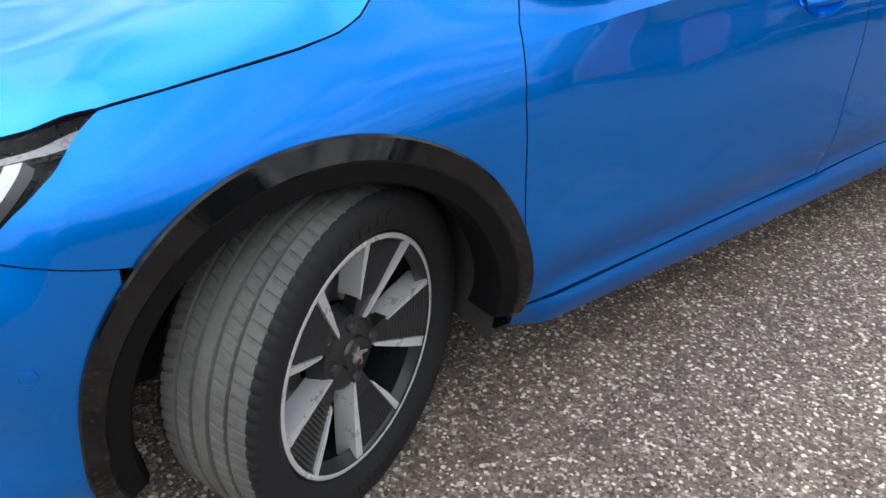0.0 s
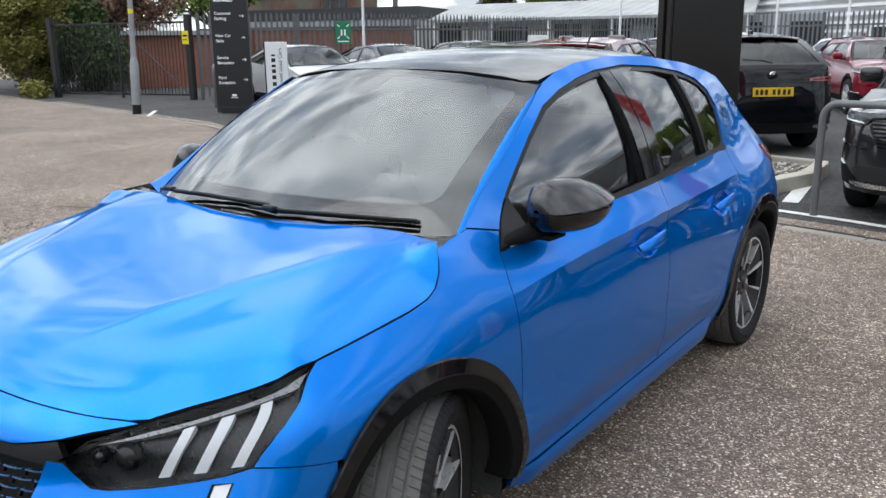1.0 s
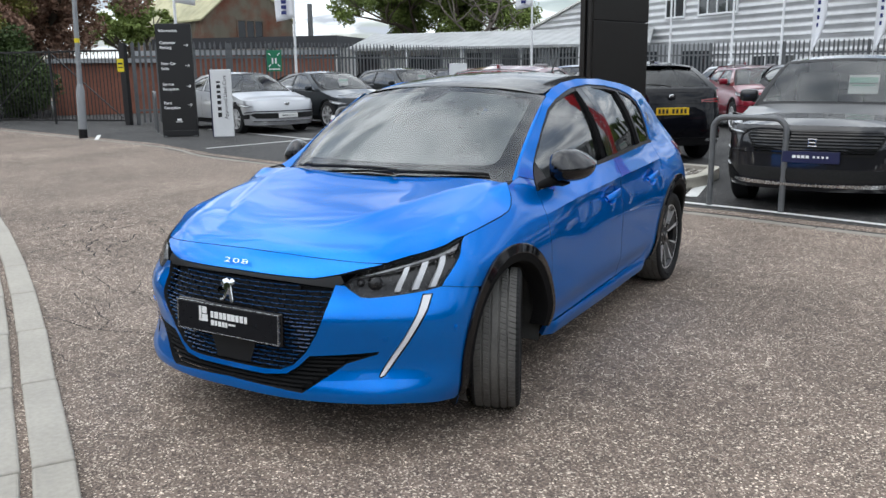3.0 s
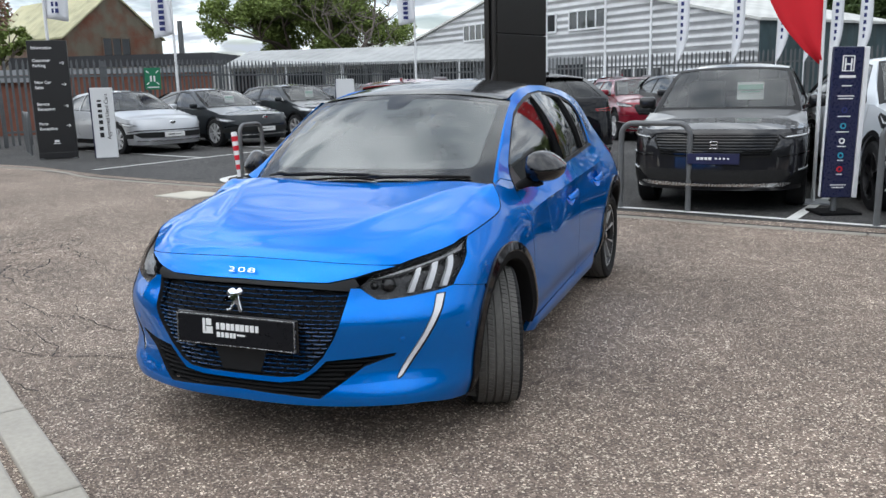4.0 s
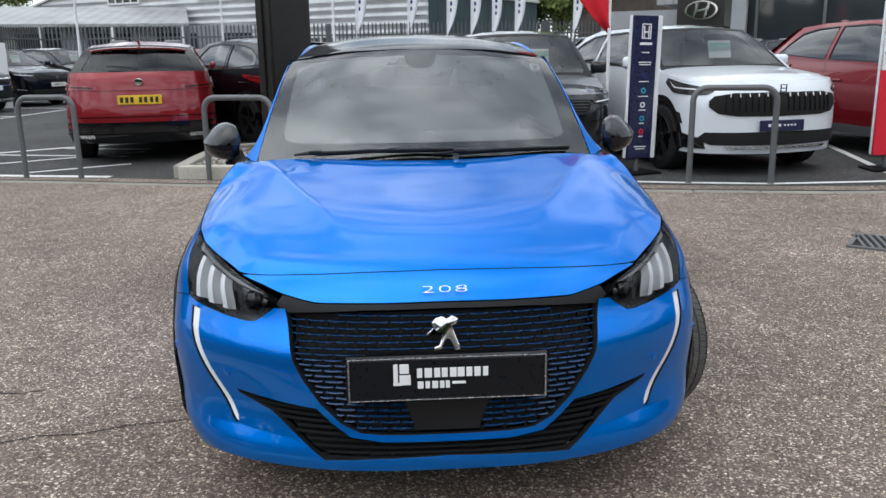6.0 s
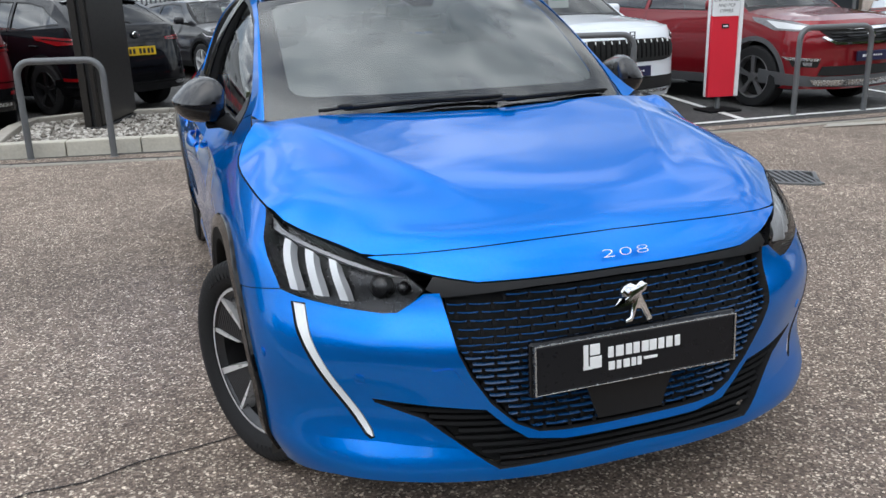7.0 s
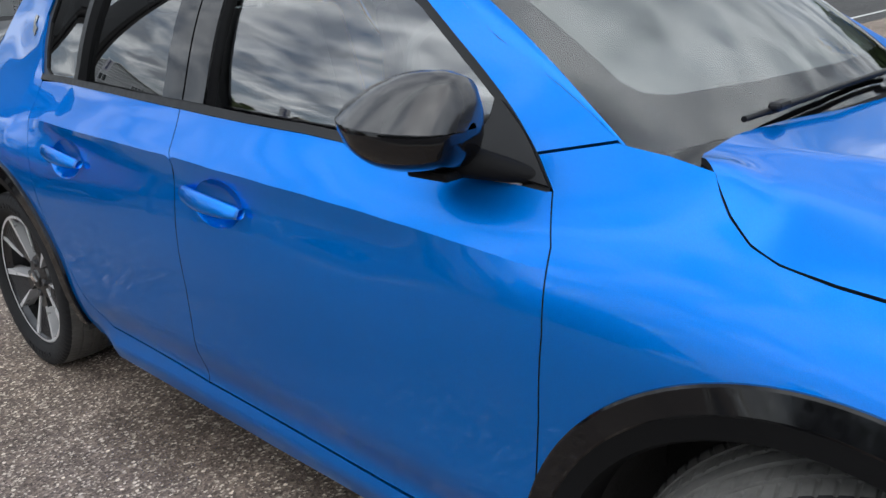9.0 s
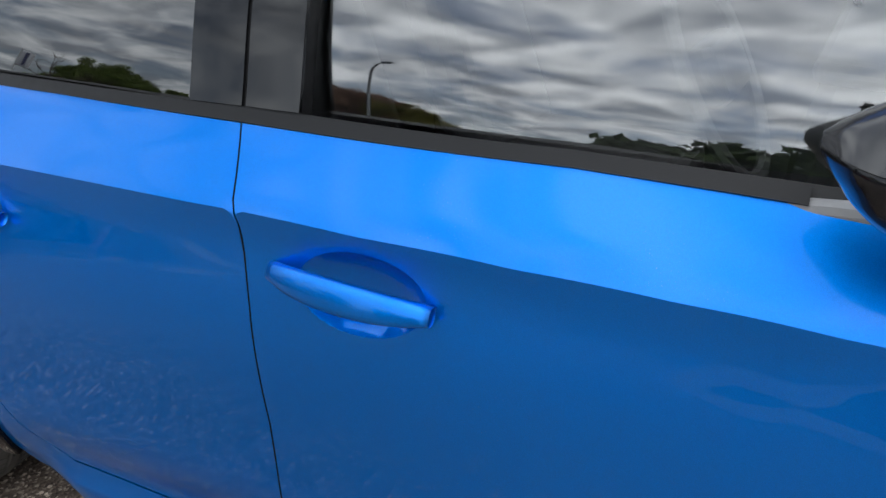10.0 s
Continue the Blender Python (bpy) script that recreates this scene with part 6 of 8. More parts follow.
for _ in range(2600):
    x, y = random.uniform(-3.4, -.05), random.uniform(6.2, 8.7)
    if not inside(np.array([[x, y]]), poly)[0]:
        continue
    r = random.uniform(.014, .032)
    a = random.uniform(0, 6.3)
    q = pose(x, y, .088 + r * .3, random.uniform(-30, 30), random.uniform(-30, 30), math.degrees(a)) @ Matrix.Diagonal((r * 1.3, r, r * .7, 1))
    v = [q @ Vector(p) for p in ((1, 0, 0), (-1, 0, 0), (0, 1, 0), (0, -1, 0), (0, 0, 1), (0, 0, -1))]
    chunks.append((v, [(0, 2, 4), (2, 1, 4), (1, 3, 4), (3, 0, 4), (2, 0, 5), (1, 2, 5), (3, 1, 5), (0, 3, 5)]))
v_, f_ = join_data(chunks)
tagged(mesh_ob("gravel", v_, f_, "pebble", smooth=False), "loose grey and buff gravel in the bed", "gravel", kind="stuff")


# ---- hoop barriers ----
def hoop(x0, y0, x1, y1, high=.93, label="grey steel hoop barrier beside the bay line", r=.030):
    a, b = Vector((x0, y0, 0)), Vector((x1, y1, 0))
    t = thing("hoop_barrier", label, "barrier", Matrix.Translation(a), "hoop barriers along the bays")
    d = b - a
    w = d.length
    u = d.normalized()
    R = .13
    pts = [Vector((0, 0, -.02)), Vector((0, 0, high * .5)), Vector((0, 0, high - R))]
    for k in range(1, 7):
        an = math.pi / 2 * k / 6
        pts.append(u * (R - R * math.cos(an)) + Vector((0, 0, high - R + R * math.sin(an))))
    for k in range(0, 7):
        an = math.pi / 2 * k / 6
        pts.append(u * (w - R + R * math.sin(an)) + Vector((0, 0, high - R + R * math.cos(an))))
    pts += [u * w + Vector((0, 0, high * .5)), u * w + Vector((0, 0, -.02))]
    tube("hoop", pts, r, "steel_grey", t, sides=12)
    for q in (Vector((0, 0, 0)), u * w):
        lathe("foot_collar", [(0, r + .016), (.010, r + .014), (.014, r)], "steel_grey", t, sides=14, axis="z", at=Matrix.Translation(q))
    return t


hoop(.36, 5.87, 1.10, 5.70, .94)
hoop(2.84, 5.16, 3.61, 4.99, .95)
hoop(5.66, 4.98, 6.60, 4.93, .94)
hoop(-2.11, 6.07, -1.38, 5.87, .89)
hoop(-4.25, 6.58, -3.60, 6.45, .90)
hoop(-5.42, 6.98, -5.42, 7.55, .90)
hoop(-14.55, 11.45, -15.05, 11.88, 1.0, "grey steel hoop barrier beside the black information sign")
hoop(-15.35, 12.1, -15.85, 12.5, 1.0, "grey steel hoop barrier near the gate")
post = thing("striped_post", "white bollard post with red stripes, beside a hoop", "bollard", pose(-6.0, 7.75, 0, 0, -6, 0))
tube("shaft", [(0, 0, -.02), (0, 0, .74), (0, 0, .76)], [.048, .048, .036], "sign_white", post, sides=14)
for k in range(4):
    tube("red_band", [(0, 0, .16 + k * .15), (0, 0, .24 + k * .15)], .0505, "sign_red", post, sides=14, caps=False)

# ---- the other cars: one builder, shaped by a few lengths ----
def contour(L, W, nose, pf, tail, pr):
    """Half of a car's plan outline from the middle of its front to the middle of its back, by arc length."""
    pts = []
    for a in np.linspace(0, math.pi / 2, 60):
        pts.append((W / 2 * math.sin(a) ** (2 / pf), nose - nose * math.cos(a) ** (2 / pf)))
    for y in np.linspace(nose, L - tail, 20)[1:-1]:
        pts.append((W / 2, y))
    for a in np.linspace(math.pi / 2, 0, 60):
        pts.append((W / 2 * math.sin(a) ** (2 / pr), L - tail + tail * math.cos(a) ** (2 / pr)))
    p = np.array(pts)
    s = np.concatenate([[0], np.cumsum(np.linalg.norm(np.diff(p, axis=0), axis=1))])
    return s, p


def simple_wheel(parent, x, y, R, out, style, rim_mat):
    w = new("wheel")
    w.parent = parent
    w.matrix_basis = pose(x, y, R, 0, 0, 0 if out > 0 else 180)
    lathe("tyre", [(-.10, R * .66), (-.105, R * .78), (-.10, R * .94), (-.08, R), (.08, R), (.10, R * .94), (.105, R * .78), (.10, R * .68)], "rubber", w, sides=32)
    lathe("rim", [(.098, R * .70), (.104, R * .69), (.100, R * .655), (.02, R * .62)], rim_mat, w, sides=32)
    # black disc close behind the spokes puts shade into their gaps
    lathe("wheel_well", [(.015, R * .66), (.012, .002)], "dark_void", w, sides=24)
    for k in range(style):
        a = 360 / style * k
        v, f = flat_extrude([polar(R * .12, a - 26), polar(R * .66, a - 8), polar(R * .67, a + 7), polar(R * .12, a + 22)], .06, .092, .0)
        mesh_ob("spoke", v, f, rim_mat, w, smooth=False)
    lathe("hub_cap", [(.07, R * .17), (.096, R * .15), (.098, .002)], rim_mat, w, sides=16)
    return w


def parked_car(label, m, paint, L=4.34, W=1.79, H=1.58, hood0=.90, hoodc=1.05, yc=1.08, yt=1.80, ye=3.55, yr=4.12, belt=1.04, beltr=1.13, zr_end=1.50, R=.345,
               ax0=.88, ax1=3.49, nose=.62, tail=.45, face="slats", back="suv", plate="plate_navy", cladding=True, roof=None, rim="alloy_dark", spokes=5, price=True, group="parked cars", low=False, clad="plastic_black"):
    """A parked car whose front bumper stands at local y = 0 and whose back is at y = L."""
    t = thing("parked_car", label, "car", m, group)
    sc, pc = contour(L, W, nose, 2.7, tail, 3.2)
    send = sc[-1]
    zs0 = .24 if low else .27

    def s_of(y):
        return float(np.interp(y, pc[30:-30, 1], sc[30:-30]))

    def shell_at(s, z):
        s, z = np.asarray(s, float), np.asarray(z, float)
        x, y = np.interp(s, sc, pc[:, 0]), np.interp(s, sc, pc[:, 1])
        k = pchip([.15, zs0, .42, .62, .80, 1.0, 1.25], [.93, .965, .99, 1.0, .99, .955, .90], z)
        fr = np.clip(1 - y / (nose * 1.2), 0, 1) ** 1.5
        rr = np.clip(1 - (L - y) / (tail * 1.3), 0, 1) ** 1.5
        lean = pchip([.15, .3, .55, hood0 - .12, hood0, hood0 + .2], [.06, 0, .0, .035, .11, .35], z)
        rlean = pchip([.15, .35, .6, .9, 1.1, 1.3], [.06, 0, .0, .05, .10, .22], z)
        return np.stack([x * k, y + lean * fr - rlean * rr, z], -1)

    def shell(s, z):
        n = normal_of(shell_at, np.asarray(s, float), np.asarray(z, float), .02)
        return shell_at(s, z), n

    s0, sc_, sA, sB = s_of(nose + .02), s_of(yc), s_of(ax0), s_of(ax1)
    sr = s_of(L - tail - .02)
    topline = [(0, hood0), (s0 * .55, hood0 - .004), (s0 * .85, hood0 + .004), (s0, hood0 + .03), (sc_, hoodc - .02), (s_of(yc + .6), belt), ((sc_ + sr) / 2, (belt + beltr) / 2), (sr, beltr), (send, beltr + .005)]
    Ra = R + .055
    arch = lambda s_: [(s_ + Ra * math.sin(radians(a)), R + Ra * math.cos(radians(a))) for a in np.linspace(104, -104, 22)]
    bottom = [(send, zs0 + .05), (sr, zs0)] + arch(sB) + arch(sA) + [(s0 * .9, zs0 - .02), (0, zs0 - .03)]
    body = sheet("body", shell, topline + bottom, paint, t, side=0, h=.07, lip=.02)
    # bonnet
    def hood_at(x, y):
        x, y = np.asarray(x, float), np.asarray(y, float)
        u = np.clip(np.abs(x) / (W / 2), 0, 1)
        z = np.interp(y, [0, .10, nose, yc, yc + .5], [hood0 - .06, hood0 + .005, hood0 + .055, hoodc - .01, hoodc + .05])
        return np.stack([x, y, z + .045 * (1 - u ** 2.2) * np.clip(y / .25, 0, 1)], -1)

    hs = np.linspace(0, sc_, 26)
    hz = np.interp(hs, [q[0] for q in topline], [q[1] for q in topline])
    hp = shell_at(hs, hz)
    line = [(float(p[0]), float(p[1])) for p in hp] + [(W * .2, yc - .06), (0, yc - .08)]
    line[0] = (0.0, line[0][1])
    line += [(-x, y) for x, y in reversed(line[1:-1])]

    def hood_skin(x, y):
        p = hood_at(x, y)
        # the edge takes the body's own height
        d = np.array([np.min((hp[:, 0] - abs(q[0])) ** 2 + (hp[:, 1] - q[1]) ** 2) for q in p])
        i = np.array([int(np.argmin((hp[:, 0] - abs(q[0])) ** 2 + (hp[:, 1] - q[1]) ** 2)) for q in p])
        w = np.exp(-d / .09 ** 2)
        p[:, 2] = p[:, 2] * (1 - w) + hp[i, 2] * w
        return p, normal_of(hood_at, np.asarray(x, float), np.asarray(y, float), .03)

    sheet("bonnet", hood_skin, line, paint, t, side=1, h=.08, lip=.01)
    # glasshouse
    wr = W / 2 * .70

    def green_at(y, z):
        y, z = np.asarray(y, float), np.asarray(z, float)
        zb = np.interp(y, [yc, yc + .6, L - tail], [hoodc - .02, belt, beltr])
        xb = np.interp(y, [yc - .2, yc + .5, L - tail - .3, L], [W / 2 * .90, W / 2 * .94, W / 2 * .93, W / 2 * .80])
        ztop = np.interp(y, [yt, yt + .5, ye - .6, ye, yr], [H - .09, H - .05, H - .06, zr_end - .03, zr_end - .12])
        k = np.clip((z - zb) / np.maximum(ztop - zb, .1), -.2, 1.2)
        x = xb + (wr * np.interp(y, [yt, ye, yr], [1, .97, .88]) - xb) * (k * .75 + .25 * k * k)
        return np.stack([x, y, z], -1)

    def green(y, z):
        n = normal_of(green_at, np.asarray(y, float), np.asarray(z, float), .02)
        return green_at(y, z), n

    zt = lambda y: float(np.interp(y, [yt, yt + .5, ye - .6, ye, yr], [H - .09, H - .05, H - .06, zr_end - .03, zr_end - .12]))
    zb = lambda y: float(np.interp(y, [yc, yc + .6, L - tail], [hoodc - .02, belt, beltr]))
    ymid = (yt + ye) / 2 + .05
    outer = [(yc - .02, zb(yc)), (yt, zt(yt)), (yt + .5, zt(yt + .5)), (ye - .6, zt(ye - .6)), (ye, zt(ye)), (yr, beltr), (L - tail, zb(L - tail)), (yc + .6, zb(yc + .6))]
    win1 = [(yc + .34, zb(yc + .34) + .03), (yt + .13, zt(yt) - .05), (yt + .5, zt(yt + .5) - .055), (ymid - .05, zt(ymid) - .06), (ymid - .03, zb(ymid) + .03)]
    win2 = [(ymid + .05, zb(ymid) + .03), (ymid + .03, zt(ymid) - .06), (ye - .5, zt(ye - .5) - .07), (ye - .18, zt(ye - .18) - .10), (yr - .32, beltr + .05)]
    for sd in (1, -1):
        sheet("pillar_frame", green, outer, paint, t, holes=[win1, win2], side=sd, h=.1, lip=.015)
        sheet("window_trim", green, inset(win1, -.018), "satin_black", t, holes=[win1], side=sd, off=.003, h=.1, lip=.004)
        sheet("window_trim", green, inset(win2, -.018), "satin_black", t, holes=[win2], side=sd, off=.003, h=.1, lip=.004)
        sheet("side_window", green, win1, "tinted_glass", t, side=sd, off=-.008, h=.15, lip=0)
        sheet("side_window", green, win2, "tinted_glass", t, side=sd, off=-.008, h=.15, lip=0)
        sheet("sill_cladding", shell, [(sA + Ra, zs0 - .02), (sB - Ra, zs0 - .02), (sB - Ra, zs0 + .09), (sA + Ra, zs0 + .09)], clad, t, side=sd, off=.006, h=.2, lip=.01)
        for s_ in (sA, sB):
            ring = [(s_ + (Ra + .001) * math.sin(radians(a)), R + (Ra + .001) * math.cos(radians(a))) for a in np.linspace(102, -102, 24)]
            w_ = .055 if cladding else .018
            ring += [(s_ + (Ra + w_) * math.sin(radians(a)), R + (Ra + w_) * math.cos(radians(a))) for a in np.linspace(-98, 98, 24)]
            sheet("arch_cladding", shell, ring, clad if cladding else paint, t, side=sd, off=.008, h=.06, lip=.015)
        for y, out in ((ax0, sd), (ax1, sd)):
            simple_wheel(t, (W / 2 - .105) * sd, y, R, sd, spokes, rim)
            # near-black wall in place of the shade inside the arch
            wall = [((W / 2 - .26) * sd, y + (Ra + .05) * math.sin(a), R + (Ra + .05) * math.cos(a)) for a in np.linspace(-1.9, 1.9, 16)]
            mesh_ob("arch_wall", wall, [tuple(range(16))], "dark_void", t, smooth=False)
        for y in (ymid - .30, ymid + .62):
            p, n = shell(np.array([s_of(y)]), np.array([.90 if not low else .80]))
            part("door_handle", box((.025, .17, .03), pose(*(p[0] * [sd, 1, 1] + np.array([.012 * sd, 0, 0]))), .010), paint, t)
        # doors' gaps
        for y in (yc + .18, ymid):
            a = [(s_of(y), zs0 + .1), (s_of(y) + .006, zs0 + .1), (s_of(y) + .006, zb(y) - .02), (s_of(y), zb(y) - .02)]
            sheet("door_gap", shell, a, "dark_void", t, side=sd, off=.0015, h=.15, lip=0)
        # mirror
        mm = part("door_mirror", box((.20, .12, .14), pose((W / 2 + .07) * sd, yc + .42, zb(yc + .4) + .09, 0, 0, -8 * sd), .045, 3), "gloss_black" if roof else paint, t, smooth=True)
        part("mirror_stem", box((.12, .06, .04), pose((W / 2 - .03) * sd, yc + .42, zb(yc + .4) + .03), .012), "satin_black", mm)
    # screens
    def patch(b, tp, bow, out=1):
        def at(u, v):
            u, v = np.asarray(u, float), np.asarray(v, float)
            xb, xt = b[0] * u, tp[0] * u
            p0 = np.stack([xb, b[1] + b[3] * u * u, np.full_like(u, b[2])], -1)
            p1 = np.stack([xt, tp[1] + tp[3] * u * u, tp[2] - .03 * u * u], -1)
            p = p0 * (1 - v[..., None]) + p1 * v[..., None]
            p[..., 2] += bow * 4 * v * (1 - v)
            return p
        return lambda u, v: (at(u, v), normal_of(at, np.asarray(u, float), np.asarray(v, float), .02) * out)

    scr = patch((W / 2 * .90, yc - .10, hoodc - .02, .12), (wr, yt - .05, H - .055, .06), .025)
    g = sheet("windscreen", scr, [(-1, 0), (1, 0), (1, 1), (-1, 1)], "windscreen_dark", t, side=1, h=.25, lip=0)
    sheet("screen_border", scr, [(-1, -.02), (1, -.02), (1, 1.0), (-1, 1.0)], "satin_black", g, holes=[[(-.93, .10), (.93, .10), (.95, .93), (-.95, .93)]], side=1, off=.002, h=.25, lip=0)
    if price:
        yk = (yc + yt) / 2 + .16
        pc_ = part("price_card", box((.30, .006, .21), pose(.22, yk, hoodc + .21, -14, 0, 0), .002), "card_white", t, "white and green price card behind the windscreen")
        part("card_band", box((.28, .004, .06), pose(.22, yk - .009, hoodc + .255, -14, 0, 0)), "card_green", pc_)
        for k in range(3):
            part("card_line", box((.22, .004, .012), pose(.22, yk - .002 + .006 * k - .012, hoodc + .20 - .03 * k, -14, 0, 0)), "card_green", pc_)
    flipscr = patch((W / 2 * .84, yr + .06, beltr, -.06), (wr * .95, ye + .02, zr_end, -.05), .02, -1)
    rs = sheet("rear_screen", flipscr, [(-1, 0), (1, 0), (1, 1), (-1, 1)], "rear_glass", t, side=1, h=.25, lip=0)
    sheet("tailgate_frame", flipscr, [(-1.06, -.05), (1.06, -.05), (1.06, 1.02), (-1.06, 1.02)], "gloss_black", t, holes=[[(-.90, .06), (.90, .06), (.88, .90), (-.88, .90)]], side=1, off=.004, h=.25, lip=0)
    # roof
    def roof_z(x, y):
        x, y = np.asarray(x, float), np.asarray(y, float)
        z = np.interp(y, [yt - .1, yt + .4, ye - .6, ye, yr], [H - .06, H - .008, H - .02, zr_end, zr_end - .05])
        return np.stack([x, y, z - .035 * (x / wr) ** 2 - .02 * (x / wr) ** 4], -1)

    rline = [(0, yt - .06), (wr * .6, yt - .04), (wr, yt + .01), (wr, yt + .5), (wr * .98, ye - .5), (wr * .95, ye), (wr * .9, ye + .10), (0, ye + .16)]
    rline += [(-x, y) for x, y in reversed(rline[1:-1])]
    sheet("roof", lambda x, y: (roof_z(x, y), normal_of(roof_z, np.asarray(x, float), np.asarray(y, float), .03)), rline, roof or paint, t, side=1, h=.14, lip=.02)
    part("roof_fin", box((.03, .14, .06), pose(0, ye - .12, zr_end + .045), .012), paint, t)
    part("cabin", box((W * .78, ye - yc - .7, .5), pose(0, (yc + ye) / 2 + .35, .72), .05), "cabin_dark", t)
    for sd in (1, -1):
        part("seat_back", box((.46, .14, .62), pose(.37 * sd, yt + .55, belt + .02, -12, 0, 0), .05), "cabin_cloth", t)
        part("headrest", box((.24, .09, .16), pose(.37 * sd, yt + .66, belt + .40, -12, 0, 0), .03), "cabin_cloth", t)
    part("dashboard", box((W * .76, .5, .14), pose(0, yc + .34, hoodc - .07), .04), "cabin_dark", t)
    part("underside", box((W * .86, L * .82, .10), pose(0, L / 2, zs0 + .02)), "dark_void", t)

    S = lambda f: f * s0

    def on(name, pts, mat, off=.004, lip=.012, side=0, parent=t, h=.05):
        return sheet(name, shell, pts, mat, parent, side=side, off=off + .006, lip=lip + .006, h=h)

    h0 = hood0
    # ---- front ----
    if face == "slats":
        gr = on("grille", [(0, h0 - .055), (S(.46), h0 - .06), (S(.51), h0 - .10), (S(.42), h0 - .28), (0, h0 - .285)], "dark_void", .001)
        for k in range(7):
            z = h0 - .085 - k * .029
            e = S(.490 - .011 * k)
            on("grille_slat", [(0, z), (e, z), (e, z + .014), (0, z + .014)], "gloss_black", .012, .014, parent=gr)
        on("grille_frame", [(0, h0 - .048), (S(.48), h0 - .052), (S(.48), h0 - .066), (0, h0 - .064)], "gloss_black", .014, parent=gr)
        on("bumper_mesh", [(0, .46), (S(.55), .46), (S(.62), .42), (S(.55), .35), (0, .345)], "dark_void", .003)
        on("skid_strip", [(0, .295), (S(.55), .295), (S(.62), .325), (S(.60), .335), (0, .315)], "chrome_satin", .024)
        for sd in (1, -1):
            lp = on("headlamp", [(S(.50), h0 - .055), (S(.66), h0 - .022), (S(1.02), h0 + .020), (S(1.06), h0 + .015), (S(.96), h0 - .06), (S(.70), h0 - .105), (S(.54), h0 - .095)], "lamp_inner", .004, side=sd, h=.04)
            on("light_bar", [(S(.54), h0 - .088), (S(.92), h0 - .056), (S(1.0), h0 - .01), (S(.93), h0 - .040), (S(.57), h0 - .074)], "light_tube", .008, .004, sd, lp, .04)
            for c in (.66, .76, .86):
                on("lamp_lens", [(S(c), h0 - .058 + .1 * (c - .66)), (S(c + .07), h0 - .050 + .1 * (c - .66)), (S(c + .07), h0 - .020 + .1 * (c - .66)), (S(c), h0 - .028 + .1 * (c - .66))], "lamp_grey", .007, .004, sd, lp, .04)
            on("bumper_fold", [(S(.50), .60), (S(1.0), .64), (S(1.0), .632), (S(.50), .590)], "gloss_black", .004, .004, sd)
            on("fog_strip", [(S(.70), .455), (S(.92), .475), (S(.92), .468), (S(.70), .447)], "light_tube", .006, .004, sd)
            on("bumper_corner", [(S(.60), .36), (S(.70), .44), (S(1.06), .46), (S(1.06), .30), (S(.58), .30)], "plastic_black", .006, side=sd)
    elif face == "hexagon":
        gr = on("grille", [(0, h0 - .12), (S(.40), h0 - .12), (S(.56), h0 - .15), (S(.60), h0 - .20), (S(.60), h0 - .26), (S(.52), h0 - .33), (S(.38), h0 - .355), (0, h0 - .36)], "dark_void", .001)
        for k in range(6):
            for sd in (1, -1):
                on("grille_tick", [(S(.06 + .075 * k), h0 - .135), (S(.06 + .075 * k) + .007, h0 - .135), (S(.06 + .075 * k) + .007, h0 - .165), (S(.06 + .075 * k), h0 - .165)], "card_white", .028, .004, sd, gr)
        for k in range(9):
            c = S(.05 + .052 * k)
            for sd in (1, -1):
                on("grille_slat", [(c, h0 - .15), (c + .012, h0 - .15), (c + .012, h0 - .31), (c, h0 - .31)], "plastic_black", .012, .012, sd, gr)
        on("bumper_mesh", [(0, .47), (S(.62), .47), (S(.70), .40), (S(.58), .34), (0, .33)], "dark_void", .003)
        on("skid_strip", [(0, .30), (S(.45), .30), (S(.48), .325), (0, .325)], "chrome_satin", .012)
        for sd in (1, -1):
            lp = on("headlamp", [(S(.56), h0 - .10), (S(.62), h0 - .065), (S(.80), h0 - .03), (S(1.12), h0 + .02), (S(1.14), h0 - .03), (S(1.0), h0 - .125), (S(.74), h0 - .145), (S(.62), h0 - .135)], "lamp_inner", .004, side=sd)
            on("light_bar", [(S(.64), h0 - .092), (S(.98), h0 - .078), (S(1.08), h0 - .01), (S(.97), h0 - .064), (S(.66), h0 - .080)], "light_tube", .008, .004, sd, lp)
            on("air_curtain", [(S(.86), .66), (S(.90), .67), (S(.86), .56), (S(.82), .55)], "dark_void", .003, .0, sd)
            on("bumper_corner", [(S(.64), .40), (S(.88), .47), (S(1.1), .40), (S(1.08), .30), (S(.62), .30)], "gloss_black", .006, side=sd)
    elif face == "chrome":
        gr = on("grille", [(0, h0 - .07), (S(.52), h0 - .06), (S(.56), h0 - .10), (S(.42), h0 - .25), (0, h0 - .26)], "dark_void", .001)
        on("chrome_bar", [(0, h0 - .085), (S(.62), h0 - .065), (S(.62), h0 - .10), (0, h0 - .115)], "chrome", .014, parent=gr)
        on("chrome_bar", [(0, h0 - .245), (S(.40), h0 - .24), (S(.52), h0 - .17), (S(.54), h0 - .185), (S(.42), h0 - .265), (0, h0 - .27)], "chrome", .012, parent=gr)
        for k in range(3):
            on("grille_slat", [(0, h0 - .15 - k * .032), (S(.46), h0 - .15 - k * .032), (S(.46), h0 - .138 - k * .032), (0, h0 - .138 - k * .032)], "gloss_black", .009, parent=gr)
        on("bumper_mesh", [(0, .50), (S(.52), .50), (S(.56), .40), (0, .39)], "dark_void", .003)
        on("lower_cladding", [(0, .385), (S(.60), .39), (S(1.1), .46), (S(1.12), .30), (0, .26)], clad, .005)
        on("skid_strip", [(0, .34), (S(.62), .355), (S(.58), .29), (0, .28)], "chrome_satin", .014)
